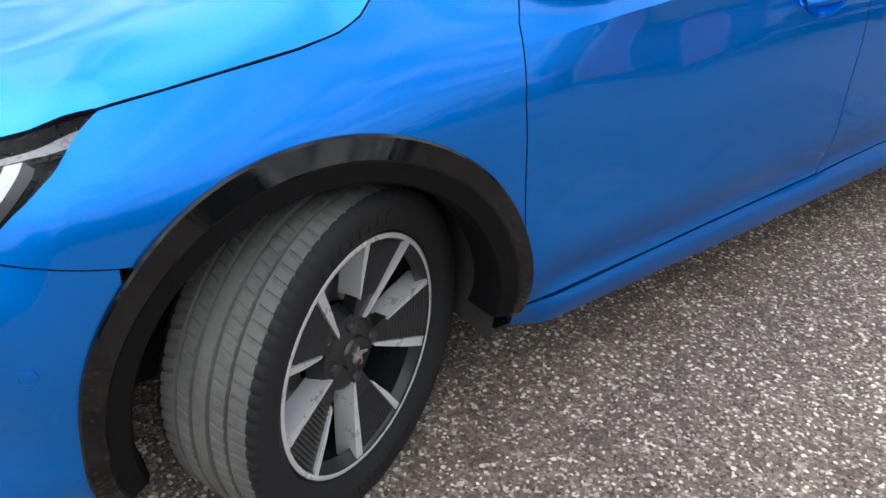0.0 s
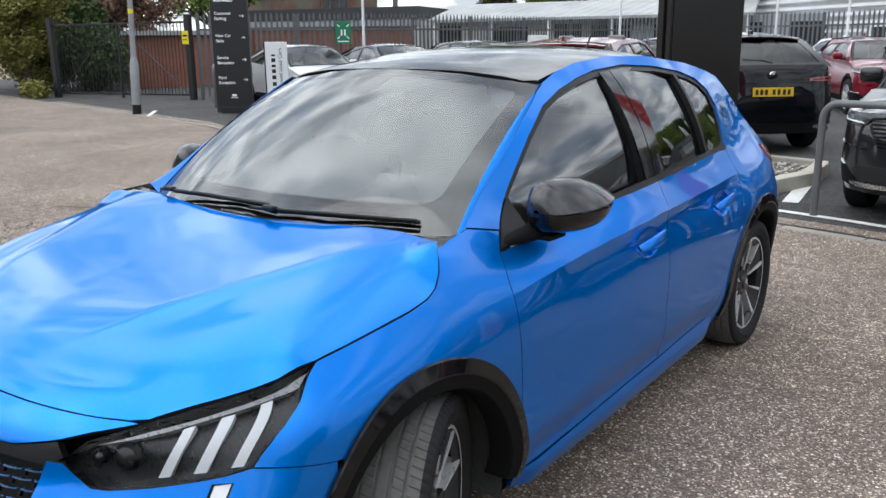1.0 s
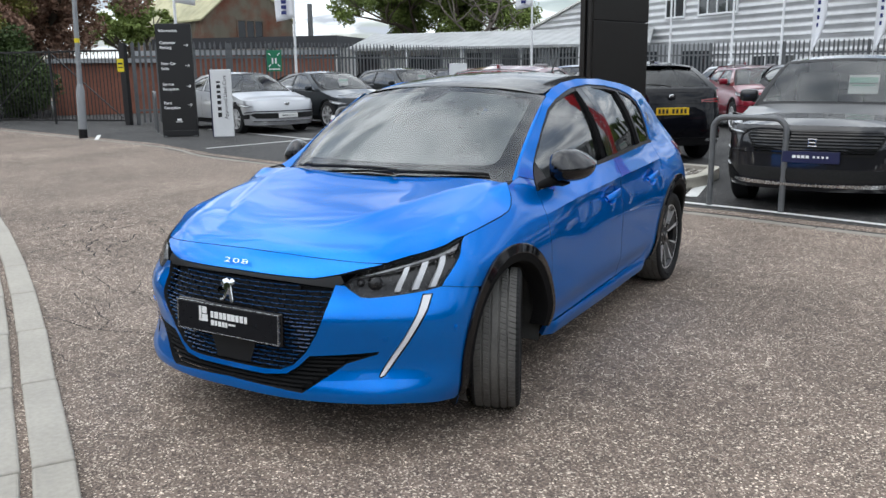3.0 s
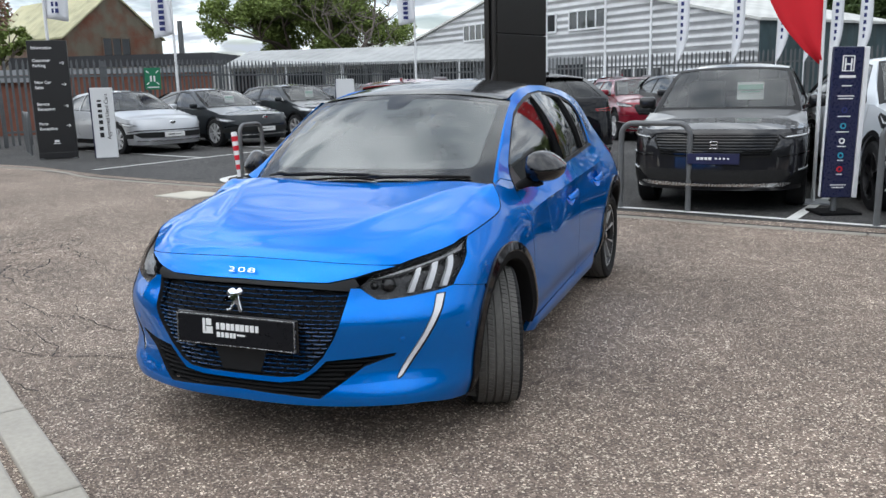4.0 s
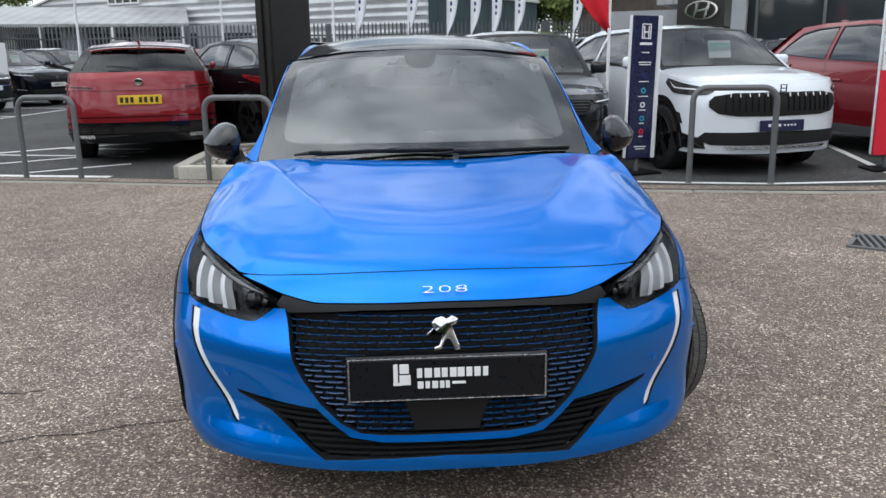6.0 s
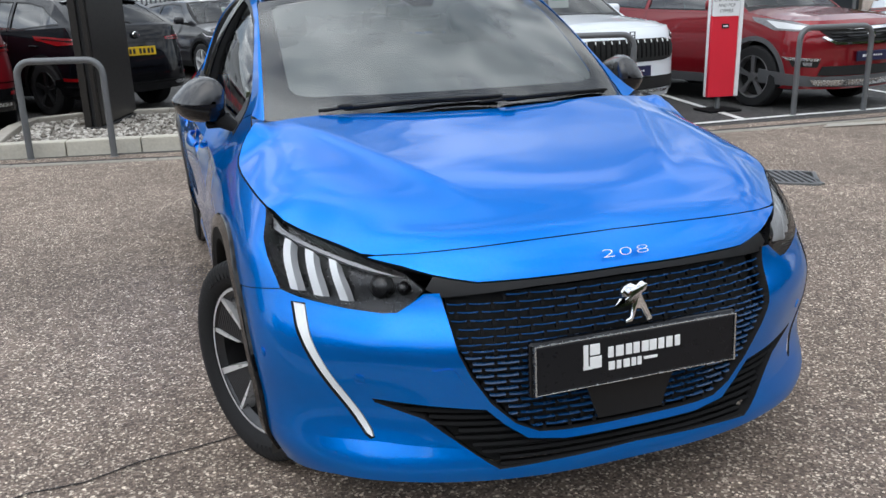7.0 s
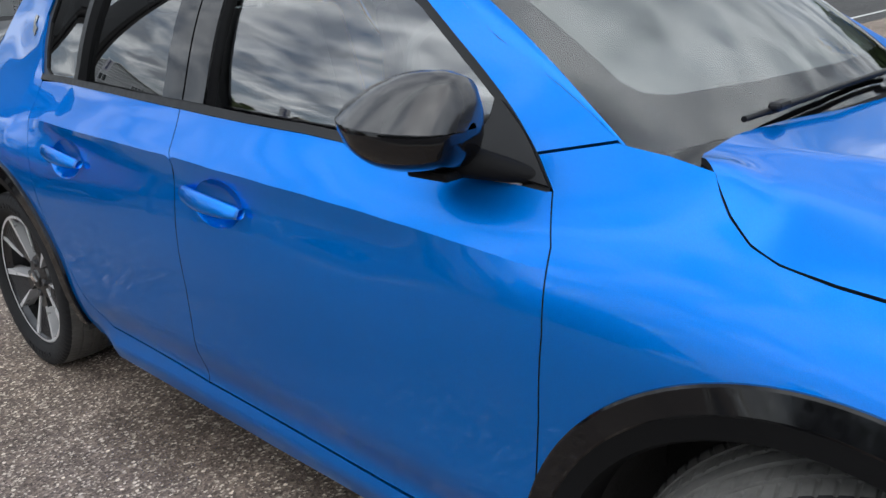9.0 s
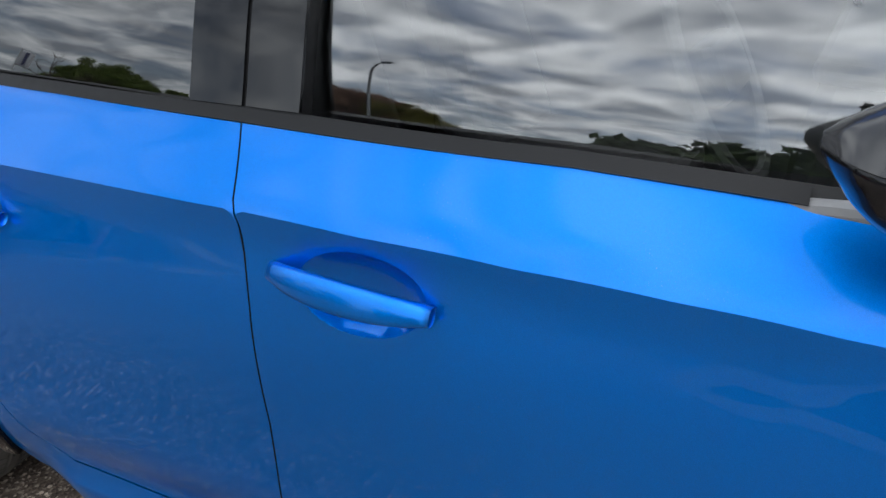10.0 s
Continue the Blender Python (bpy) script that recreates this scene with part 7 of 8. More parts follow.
        for sd in (1, -1):
            lp = on("headlamp", [(S(.56), h0 - .07), (S(.80), h0 - .0), (S(1.25), h0 + .045), (S(1.22), h0 + .0), (S(.98), h0 - .10), (S(.64), h0 - .115)], "lamp_grey", .004, side=sd)
            on("lamp_lens", [(S(.66), h0 - .06), (S(.85), h0 - .02), (S(1.08), h0 + .01), (S(.94), h0 - .08), (S(.70), h0 - .10)], "light_tube", .008, .004, sd, lp)
            on("fog_lamp", [(S(.54), .56), (S(.80), .585), (S(.76), .50), (S(.56), .49)], "dark_void", .004, side=sd)
            on("fog_trim", [(S(.53), .585), (S(.86), .612), (S(.81), .575), (S(.56), .556)], "chrome_satin", .010, side=sd)
            on("fog_lens", [(S(.60), .545), (S(.68), .550), (S(.67), .512), (S(.61), .508)], "lamp_grey", .010, .004, side=sd)
    elif face == "smooth":
        on("lower_grille", [(0, .50), (S(.62), .505), (S(.72), .47), (S(.60), .38), (0, .37)], "dark_void", .003)
        on("bumper_blade", [(0, .535), (S(.62), .535), (S(.85), .50), (S(.86), .515), (S(.62), .555), (0, .555)], "gloss_black", .010)
        on("skid_strip", [(0, .29), (S(.66), .30), (S(.70), .33), (0, .32)], "chrome_satin", .012)
        for sd in (1, -1):
            lp = on("headlamp", [(S(.62), h0 - .14), (S(.80), h0 - .085), (S(1.12), h0 - .055), (S(1.08), h0 - .12), (S(.80), h0 - .17)], "lamp_grey", .004, side=sd)
            on("lamp_lens", [(S(.70), h0 - .13), (S(1.0), h0 - .085), (S(.98), h0 - .12), (S(.78), h0 - .15)], "light_tube", .007, .004, sd, lp)
            on("bumper_corner", [(S(.72), .48), (S(.92), .46), (S(.95), .36), (S(.74), .37)], "dark_void", .004, side=sd)
    p, n = shell(np.array([0.0]), np.array([h0 - .17]))
    y0 = float(p[0][1])
    if face in ("slats", "hexagon"):
        bz = h0 - (.155 if face == "slats" else .075)
        for q in ((-.032, 0, .010, .062), (.032, 0, .010, .062), (0, 0, .058, .010), (0, -.034, .085, .008), (0, .034, .085, .008)):
            part("emblem_bar", box((q[2], .012, q[3]), pose(q[0], y0 - .018 + (bz - h0 + .17) * .5 * 0, bz + q[1]), .003), "chrome" if face == "slats" else "ink", t)
    else:
        lathe("emblem", [(.0, .055), (.01, .05), (.012, .002)], "chrome", t, sides=20, axis="y", at=pose(0, y0 - .004, h0 - (.08 if face == "smooth" else .17), 180, 0, 0) @ Matrix.Diagonal((1.3, 1, .8, 1)))
    pz = {"slats": .575, "hexagon": .535, "chrome": .60, "smooth": .44}[face]
    p, n = shell(np.array([0.0]), np.array([pz]))
    pl = part("number_plate", box((.52, .014, .112), pose(0, float(p[0][1]) - .022, pz, -2, 0, 0), .004), plate, t)
    if plate != "plate_yellow":
        for k, (x, w_) in enumerate(((-.15, .03), (-.11, .03), (-.07, .03), (-.03, .03), (.03, .02), (.07, .02), (.11, .02), (.15, .02))):
            part("plate_bar", box((w_, .004, .028 if k < 4 else .018), pose(x, float(p[0][1]) - .030, pz + .003, -2, 0, 0)), "white_print" if plate == "plate_navy" else "ink", pl)
    # ---- back ----
    E = lambda f: send - f * (send - sr)
    for sd in (1, -1):
        tl = on("tail_lamp", [(E(.42), beltr - .165), (E(.80), beltr - .135), (E(1.45), beltr - .10), (E(1.40), beltr - .15), (E(1.0), beltr - .222), (E(.84), beltr - .215), (E(.42), beltr - .200)], "lens_red", .010, side=sd, h=.04)
        on("lamp_band", [(E(.46), beltr - .178), (E(.84), beltr - .160), (E(1.30), beltr - .130), (E(1.28), beltr - .142), (E(.84), beltr - .176), (E(.46), beltr - .192)], "gloss_black", .014, .004, sd, tl, .04)
        on("rear_reflector", [(E(.72), .50), (E(.95), .51), (E(.95), .47), (E(.72), .46)], "lens_red", .008, .004, sd)
        on("exhaust_trim", [(E(.48), .39), (E(.72), .395), (E(.72), .345), (E(.48), .34)], "chrome_satin", .014, side=sd)
    on("tail_garnish", [(E(0), beltr - .18), (E(.50), beltr - .175), (E(.50), beltr - .215), (E(0), beltr - .22)], "gloss_black" if back == "bar" else paint, .008)
    on("rear_diffuser", [(E(0), .53), (E(.8), .53), (E(1.1), .48), (E(1.18), .30), (E(0), .27)], "gloss_black", .006)
    on("bumper_blade", [(E(0), .40), (E(.95), .40), (E(.95), .385), (E(0), .385)], "plastic_black", .016)
    on("bumper_line", [(E(0), .60), (E(.85), .60), (E(.85), .59), (E(0), .59)], "gloss_black", .004, .004)
    p, n = shell(np.array([send]), np.array([beltr - .33]))
    yb = float(p[0][1])
    rp = part("rear_plate", box((.52, .014, .112), pose(0, yb + .020, beltr - .33, 3, 0, 0), .004), "plate_yellow", t)
    for x in (-.20, -.14, -.07, -.01, .09, .15, .21):
        part("plate_bar", box((.036, .004, .066), pose(x, yb + .029, beltr - .33, 3, 0, 0)), "ink", rp)
    lathe("rear_emblem", [(.0, .05), (.01, .045), (.012, .002)], "chrome", t, sides=20, axis="y", at=pose(0, yb - .01, beltr - .12) @ Matrix.Diagonal((1.1, 1, .9, 1)))
    tube("rear_wiper", [(0, yr + .10, beltr + .03), (.12, yr + .07, beltr + .06), (.36, yr + .045, beltr + .075)], .010, "satin_black", t, sides=6)
    return t


glass("rear_glass", (0.14, 0.15, 0.155), mix=.55)
glass("windscreen_dark", (0.80, 0.84, 0.83), mix=.85)
plain("cladding_grey", (0.075, 0.077, 0.082), 0.55, vary=0.12, grain=30)
plain("card_green", (0.35, 0.62, 0.50), 0.6, vary=0.08)


def facing(x, y, yaw):
    """A car whose front stands at x, y and looks along yaw: 0 is towards -y, positive turns it towards +x."""
    return pose(x, y, 0, 0, 0, yaw)


def leaving(x, y, yaw, L):
    """A car whose back stands at x, y."""
    return pose(x, y, 0, 0, 0, yaw) @ pose(0, -L, 0)


G = "cars parked along the bays"
parked_car("charcoal compact suv with slatted grille and price cards behind glass", facing(1.34, 5.68, -3), "paint_charcoal", face="slats", hood0=.87, hoodc=1.03, group=G)
parked_car("pearl white suv with a black grille, nose to the bay line", facing(3.92, 5.52, 10), "paint_white", face="hexagon", L=4.57, W=1.84, H=1.62, hood0=.99, hoodc=1.10, belt=1.08, beltr=1.16, R=.36, ax1=3.53, ye=3.75, yr=4.3, rim="alloy_dark", group=G)
parked_car("dark red suv with chrome grille and black lower cladding", facing(6.82, 5.13, 8), "paint_deep_red", face="chrome", L=4.60, W=1.82, H=1.68, hood0=1.00, hoodc=1.12, belt=1.10, beltr=1.18, zr_end=1.60, R=.36, ax1=3.55, ye=3.8, yr=4.3, price=False, rim="alloy_graphite", clad="cladding_grey", group=G)
parked_car("white suv parked beyond the red one", facing(12.2, 6.1, -12), "paint_white", face="hexagon", L=4.5, W=1.84, H=1.62, hood0=.97, hoodc=1.08, group=G)
parked_car("black suv seen from behind, with a yellow rear plate", leaving(-1.06, 9.62, 218, 4.34), "paint_black", face="slats", price=False, group=G)
parked_car("red compact suv seen from behind, yellow plate, black bumper", leaving(-3.22, 7.6, 192, 4.57), "paint_deep_red", face="hexagon", L=4.57, W=1.80, H=1.53, zr_end=1.45, ye=3.92, yr=4.28, hood0=.97, hoodc=1.08, belt=1.06, beltr=1.13, price=False, group=G)
parked_car("silver streamlined saloon behind the white banner sign", facing(-11.2, 12.55, 70), "paint_silver", face="smooth", L=4.86, W=1.88, H=1.50, hood0=.80, hoodc=.98, yc=1.25, yt=2.15, ye=3.45, yr=4.45, belt=.95, beltr=1.05, zr_end=1.42, R=.355, ax0=.90, ax1=3.85, cladding=False, plate="plate_white", rim="alloy_cut", spokes=8, price=False, low=True, group=G)
parked_car("dark grey streamlined saloon parked along the fence", facing(-10.1, 14.75, 70), "paint_graphite", face="smooth", L=4.86, W=1.88, H=1.50, hood0=.80, hoodc=.98, yc=1.25, yt=2.15, ye=3.45, yr=4.45, belt=.95, beltr=1.05, zr_end=1.42, R=.355, ax0=.90, ax1=3.85, cladding=False, plate="plate_white", rim="alloy_cut", spokes=8, low=True, group=G)
parked_car("dark grey compact suv parked along the fence", facing(-9.6, 17.7, 68), "paint_graphite", face="chrome", L=4.2, W=1.80, H=1.57, plate="plate_white", rim="alloy_cut", spokes=6, ax1=3.45, group=G)
parked_car("black compact suv parked along the fence", facing(-9.2, 20.6, 68), "paint_black", face="slats", plate="plate_white", group=G)
parked_car("dark compact suv parked by the fence", facing(-8.7, 23.5, 66), "paint_charcoal", face="slats", plate="plate_white", group=G)
random.seed(11)
FAR = ((-5.2, 17.5, 30, "paint_navy", "dark blue suv in the rear rows"), (-2.8, 17.8, 30, "paint_white", "white hatchback in the rear rows"), (-.4, 16.2, 25, "paint_red", "bright red suv in the rear rows"),
       (1.2, 14.2, 25, "paint_charcoal", "charcoal suv behind the first row"), (1.9, 18.4, 20, "paint_navy", "blue car in the rear rows"), (5.2, 17.2, 15, "paint_black", "black car in the rear rows"),
       (3.9, 12.4, -12, "paint_black", "black hatchback behind the first row"), (7.8, 18.0, 10, "paint_silver", "silver car in the rear rows"), (-4.2, 22.5, 35, "paint_red", "red hatchback in the rear rows"),
       (-1.6, 23.0, 35, "paint_white", "white saloon in the rear rows"), (1.0, 22.5, 30, "paint_silver", "silver saloon in the rear rows"), (10.4, 17.0, 5, "paint_charcoal", "charcoal car in the rear rows"),
       (13.0, 16.5, 0, "paint_white", "white suv in the rear rows"), (-6.6, 28.0, 40, "paint_silver", "silver car by the fence"), (15.6, 7.4, -12, "paint_graphite", "grey suv at the end of the first row"), (16.0, 17.5, 0, "paint_silver", "silver car in the rear rows"))
for x, y, yaw, pt, lb in FAR:
    parked_car(lb, facing(x, y, yaw), pt, face=random.choice(("slats", "smooth", "hexagon")), H=random.uniform(1.46, 1.6), price=random.random() < .5, rim="alloy_cut", plate="plate_white", group="cars in the rear rows")

# ---- signs ----
info = thing("information_sign", "tall dark information sign with white directions and arrows", "sign", pose(-12.95, 10.75, 0, 0, 0, 38))
part("panel", box((.80, .14, 2.45), pose(0, 0, 1.36), .012), "sign_black", info)
part("plinth", box((.80, .16, .14), pose(0, 0, .08), .01), "sign_black", info)
for x in (-.34, .34):
    part("foot", box((.08, .24, .03), pose(x, 0, .015), .006), "steel_grey", info)
for txt, z in (("Information", 2.40), ("Customer", 2.13), ("Parking", 2.02), ("New Car", 1.66), ("Sales", 1.55), ("Service", 1.19), ("Reception", 1.08), ("Parts", .76), ("Reception", .65)):
    lettering("sign_text", txt, .088, "white_print", info, pose(-.32, -.073, z), .001, bold=.002)
for z in (2.10, 1.64, 1.17, .74):
    part("arrow_shaft", box((.09, .004, .012), pose(.27, -.0725, z)), "white_print", info)
    for s_ in (1, -1):
        part("arrow_head", box((.05, .004, .012), pose(.30, -.0725, z + .016 * s_, 0, 45 * s_, 0)), "white_print", info)
part("mark", box((.10, .004, .05), pose(0, -.0725, .40), .001), "white_print", info)
part("mark", box((.16, .004, .015), pose(0, -.0725, .35), .001), "white_print", info)


def banner(x, y, yaw, h, w, label, text, size=.13):
    b = thing("banner_sign", label, "sign", pose(x, y, 0, 0, 0, yaw), "free-standing signs")
    part("board", box((w, .10, h), pose(0, 0, h / 2 + .02), .012), "sign_white", b)
    part("edge_strip", box((.025, .104, h), pose(-w / 2 - .012, 0, h / 2 + .02), .004), "sign_navy", b)
    part("foot", box((w * .9, .32, .03), pose(0, 0, .015), .006), "steel_grey", b)
    if text:
        # upper line is a trade name: plain bars; lower line can be read
        for k, (z, l) in enumerate(((.62, .13), (.76, .10), (.90, .10), (1.03, .10), (1.14, .07), (1.26, .10), (1.36, .05))):
            part("name_bar", box((.085, .004, l * .8), pose(-.06, -.052, z - .10), .001), "ink", b)
        lettering("sign_text", text, size, "ink", b, pose(.12, -.052, .42) @ pose(0, 0, 0, 0, -90, 0), .001, bold=.0005)
    return b


banner(-11.75, 10.95, 38, 1.52, .46, "white upright banner sign with dark lettering running up it", "Approved Used Cars", .115)
banner(-10.2, 19.3, 30, 1.65, .55, "white upright banner sign among the parked cars", "")


def totem(x, y, yaw, label, front, h, w, kind, lean=0):
    t = thing("totem_sign", label, "sign", pose(x, y, 0, 0, lean, yaw), "free-standing signs")
    part("panel", box((w, .05, h), pose(0, 0, .17 + h / 2), .008), front, t)
    part("side_case", box((.05, .11, h), pose(w / 2 + .028, .02, .17 + h / 2), .01), "sign_white", t)
    part("back_case", box((w, .05, h), pose(0, .055, .17 + h / 2), .01), "sign_white", t)
    tube("stem", [(0, .03, 0), (0, .03, .2)], .03, "steel_grey", t, sides=10)
    part("base_plate", box((.42, .36, .03), pose(0, .02, .017), .01), "plastic_black", t)
    return t


nav = totem(2.53, 5.90, 22, "slim navy totem sign with white emblem and small icons", "sign_navy", 1.50, .30, "a", 1.2)
for q in ((-.030, 1.50, .014, .12), (.030, 1.50, .014, .12), (0, 1.50, .05, .016), (-.055, 1.505, .012, .15), (.055, 1.505, .012, .15), (0, 1.435, .11, .010), (0, 1.58, .11, .010)):
    part("emblem_bar", box((q[2], .004, q[3]), pose(q[0], -.0265, q[1]), .001), "white_print", nav)
part("name_bar", box((.16, .004, .025), pose(0, -.0265, 1.38)), "white_print", nav)
for z, w in ((1.29, .10), (1.19, .17), (1.165, .15), (.99, .13), (.835, .13), (.69, .09), (.55, .06), (.41, .06), (.30, .16), (.275, .12)):
    part("text_bar", box((w, .003, .010), pose(0, -.0265, z)), "white_print", nav)
for z, mt in ((1.05, "flag_navy"), (.895, "sign_cyan"), (.745, "white_print"), (.60, "sign_cyan"), (.46, "sign_red")):
    lathe("icon", [(-.004, .030), (.002, .030), (.002, .018), (-.004, .018)], mt, nav, sides=16, axis="y", at=pose(0, -.0265, z), closed=True)
red = totem(5.24, 5.72, -4, "slim red and white totem sign with grey lettering above", "sign_red", 1.62, .34, "b", 0)
part("white_top", box((.34, .056, .72), pose(0, -.001, 1.43), .008), "sign_white", red)
for txt, z in (("COMPETITIVE", 1.36), ("APPROVED", 1.30), ("CAR FINANCE", 1.235), ("AND PCP", 1.175), ("OFFERS", 1.115)):
    lettering("sign_text", txt, .052, "steel_grey", red, pose(0, -.030, z), .001, "CENTER")
part("label_box", box((.09, .006, .05), pose(0, -.028, .965), .001), "ink", red)
part("name_bar", box((.06, .006, .014), pose(0, -.0315, .965), .001), "white_print", red)
nav2 = totem(9.4, 6.35, 25, "second navy totem sign beside a white suv", "sign_navy", 1.50, .42, "c", 0)
for z, w in ((1.4, .2), (1.1, .22), (.8, .2), (.5, .2), (.3, .25)):
    part("text_bar", box((w, .003, .02), pose(0, -.0265, z)), "white_print", nav2)

# sign tower
tower = thing("sign_tower", "tall dark bronze sign tower standing in the gravel bed", "sign tower", pose(-1.44, 7.95, 0, 0, 0, 75))
part("front_panel", box((1.30, .05, 1.92), pose(.03, -.06, 1.09), .006), "sign_bronze", tower)
part("front_panel", box((1.30, .05, 2.3), pose(.03, -.06, 3.21), .006), "sign_bronze", tower)
part("core", box((1.28, .10, 4.3), pose(.02, .0, 2.15), .004), "gate_black", tower)
part("side_fin", box((.045, .075, 4.36), pose(-.645, .055, 2.18), .006), "sign_bronze", tower)
part("side_fin", box((.04, .045, 4.36), pose(-.645, -.052, 2.18), .006), "sign_bronze", tower)
part("back_panel", box((1.30, .03, 4.3), pose(.03, .072, 2.18), .006), "sign_bronze", tower)
part("base_plate", box((1.36, .22, .03), pose(0, 0, .10), .004), "gate_black", tower)

# lamp post
lamp = thing("lamp_post", "galvanised street lamp post with a small yellow tag", "lamp post", pose(-14.75, 9.42, 0, -1, 2, 0))
tube("base", [(0, 0, -.02), (0, 0, 1.10), (0, 0, 1.25)], [.095, .095, .062], "galvanised", lamp, sides=14)
tube("foot_band", [(0, 0, 0), (0, 0, .22)], .098, "satin_black", lamp, sides=14)
tube("shaft", [(0, 0, 1.2), (0, 0, 5.2), (0, -.02, 5.6), (0.1, -.2, 5.9), (.3, -.5, 6.0)], [.058, .045, .04, .035, .03], "galvanised", lamp, sides=12)
part("lantern", box((.16, .50, .09), pose(.42, -.72, 6.02, 0, 0, 30), .03), "galvanised", lamp)
tube("yellow_tag", [(0, 0, 2.18), (0, 0, 2.28)], .060, "sign_yellow", lamp, sides=12, caps=False)
# unseen lamp column added across the road, to show only in reflections
lamp2 = thing("lamp_post", "unseen grey lamp post added for reflections", "lamp post", pose(-13.0, -2.2, 0))
tube("shaft", [(0, 0, 0), (0, 0, 5.0), (.1, .0, 5.4), (.9, .1, 5.6)], [.08, .05, .045, .04], "galvanised", lamp2, sides=10)
part("lantern", box((.5, .16, .08), pose(1.1, .1, 5.62), .02), "steel_grey", lamp2)


# ---- flags ----
def feather(x, y, h, yaw, mat, label, mark, w=.62, pole="sign_white", top=1.0, base=True):
    f = thing("feather_flag", label, "flag", pose(x, y, 0, 0, 0, yaw), "feather flags over the bays")
    tube("pole", [(0, 0, 0), (0, 0, h * .5), (.02, 0, h * .82), (.10, 0, h * .95), (.28, 0, h)], [.022, .018, .014, .010, .006], pole, f, sides=8)
    n = 14
    rows = []
    for i in range(n + 1):
        t_ = i / n
        z = h * .40 + (h * .60) * t_ * .995
        x0 = .02 * t_ + (.26 * max(0, (t_ - .75) / .25) ** 1.5)
        wd = w * (1 - (1 - min(1, t_ * 2.2)) ** 2) if t_ < .45 else w * (1 - max(0, (t_ - .7) / .3) ** 2 * .75)
        rows.append([(x0 + wd * k / 6, .06 * math.sin(3 * t_ + k * .9) * (k / 6), z - .10 * (k / 6)) for k in range(7)])
    cloth = rows_mesh("cloth", rows, mat, f)
    sol = cloth.modifiers.new("thick", "SOLIDIFY")
    sol.thickness = .004
    if mark:
        for k in range(6):
            z = h * .56 + k * h * .048
            for yy in (-.010, .010):
                part("mark", box((w * (.26 if w < .5 else .16), .004, h * (.026 if w < .5 else .014)), pose(w * .42, yy + .06 * math.sin(3 * (z / h - .4) / .6 + 2.3) * .42, z, 0, 0, 4), .001), mark, f)
    if base:
        part("foot", box((.34, .34, .03), pose(0, 0, .015), .005), "galvanised", f)
    return f


feather(2.36, 6.62, 4.0, 186, "flag_red", "red feather flag on a white pole beside the totem sign", "flag_white", .62)
for i, (x, y, h) in enumerate(((-1.3, 27.6, 5.0), (.55, 27.9, 5.0), (2.0, 28.2, 4.9), (2.9, 28.4, 4.9), (3.7, 28.5, 4.7), (4.6, 28.8, 4.8), (6.9, 29.2, 5.0))):
    feather(x, y, h, 10 + 6 * math.sin(i * 2.1), "flag_white", "white feather flag with dark blue marks", "flag_navy", .40)


def pole_flag(x, y, h, yaw, w=.55, fh=1.1):
    f = thing("flagpole", "white flagpole with a hanging white banner", "flagpole", pose(x, y, 0, 0, 0, yaw), "tall flagpoles")
    tube("pole", [(0, 0, 0), (0, 0, h)], [.045, .03], "sign_white", f, sides=10)
    rows = [[(.04 + w * k / 6 - .06 * t_, .05 * math.sin(k * 1.1 + 2 * t_), h - .12 - fh * t_ - .10 * (k / 6)) for k in range(7)] for t_ in np.linspace(0, 1, 9)]
    c = rows_mesh("cloth", rows, "flag_white", f)
    sol = c.modifiers.new("thick", "SOLIDIFY")
    sol.thickness = .004
    for k in range(6):
        part("mark", box((.16, .004, .10), pose(w * .5, -.045, h - .32 - k * .15), .001), "flag_navy", f)
        part("mark", box((.16, .004, .10), pose(w * .5, .055, h - .32 - k * .15), .001), "flag_navy", f)
    return f


pole_flag(-13.6, 15.8, 4.2, 195)
pole_flag(-9.2, 22.5, 4.7, 190)
pole_flag(-6.0, 27.5, 5.2, 190)
pole_flag(-13.95, 11.75, 4.4, 20)
for x, y in ((-2.0, 26.0), (-3.6, 26.3)):
    t_ = thing("flagpole", "bare white flagpole behind the parked cars", "flagpole", pose(x, y, 0), "tall flagpoles")
    tube("pole", [(0, 0, 0), (0, 0, 5.6)], [.05, .03], "sign_white", t_, sides=10)


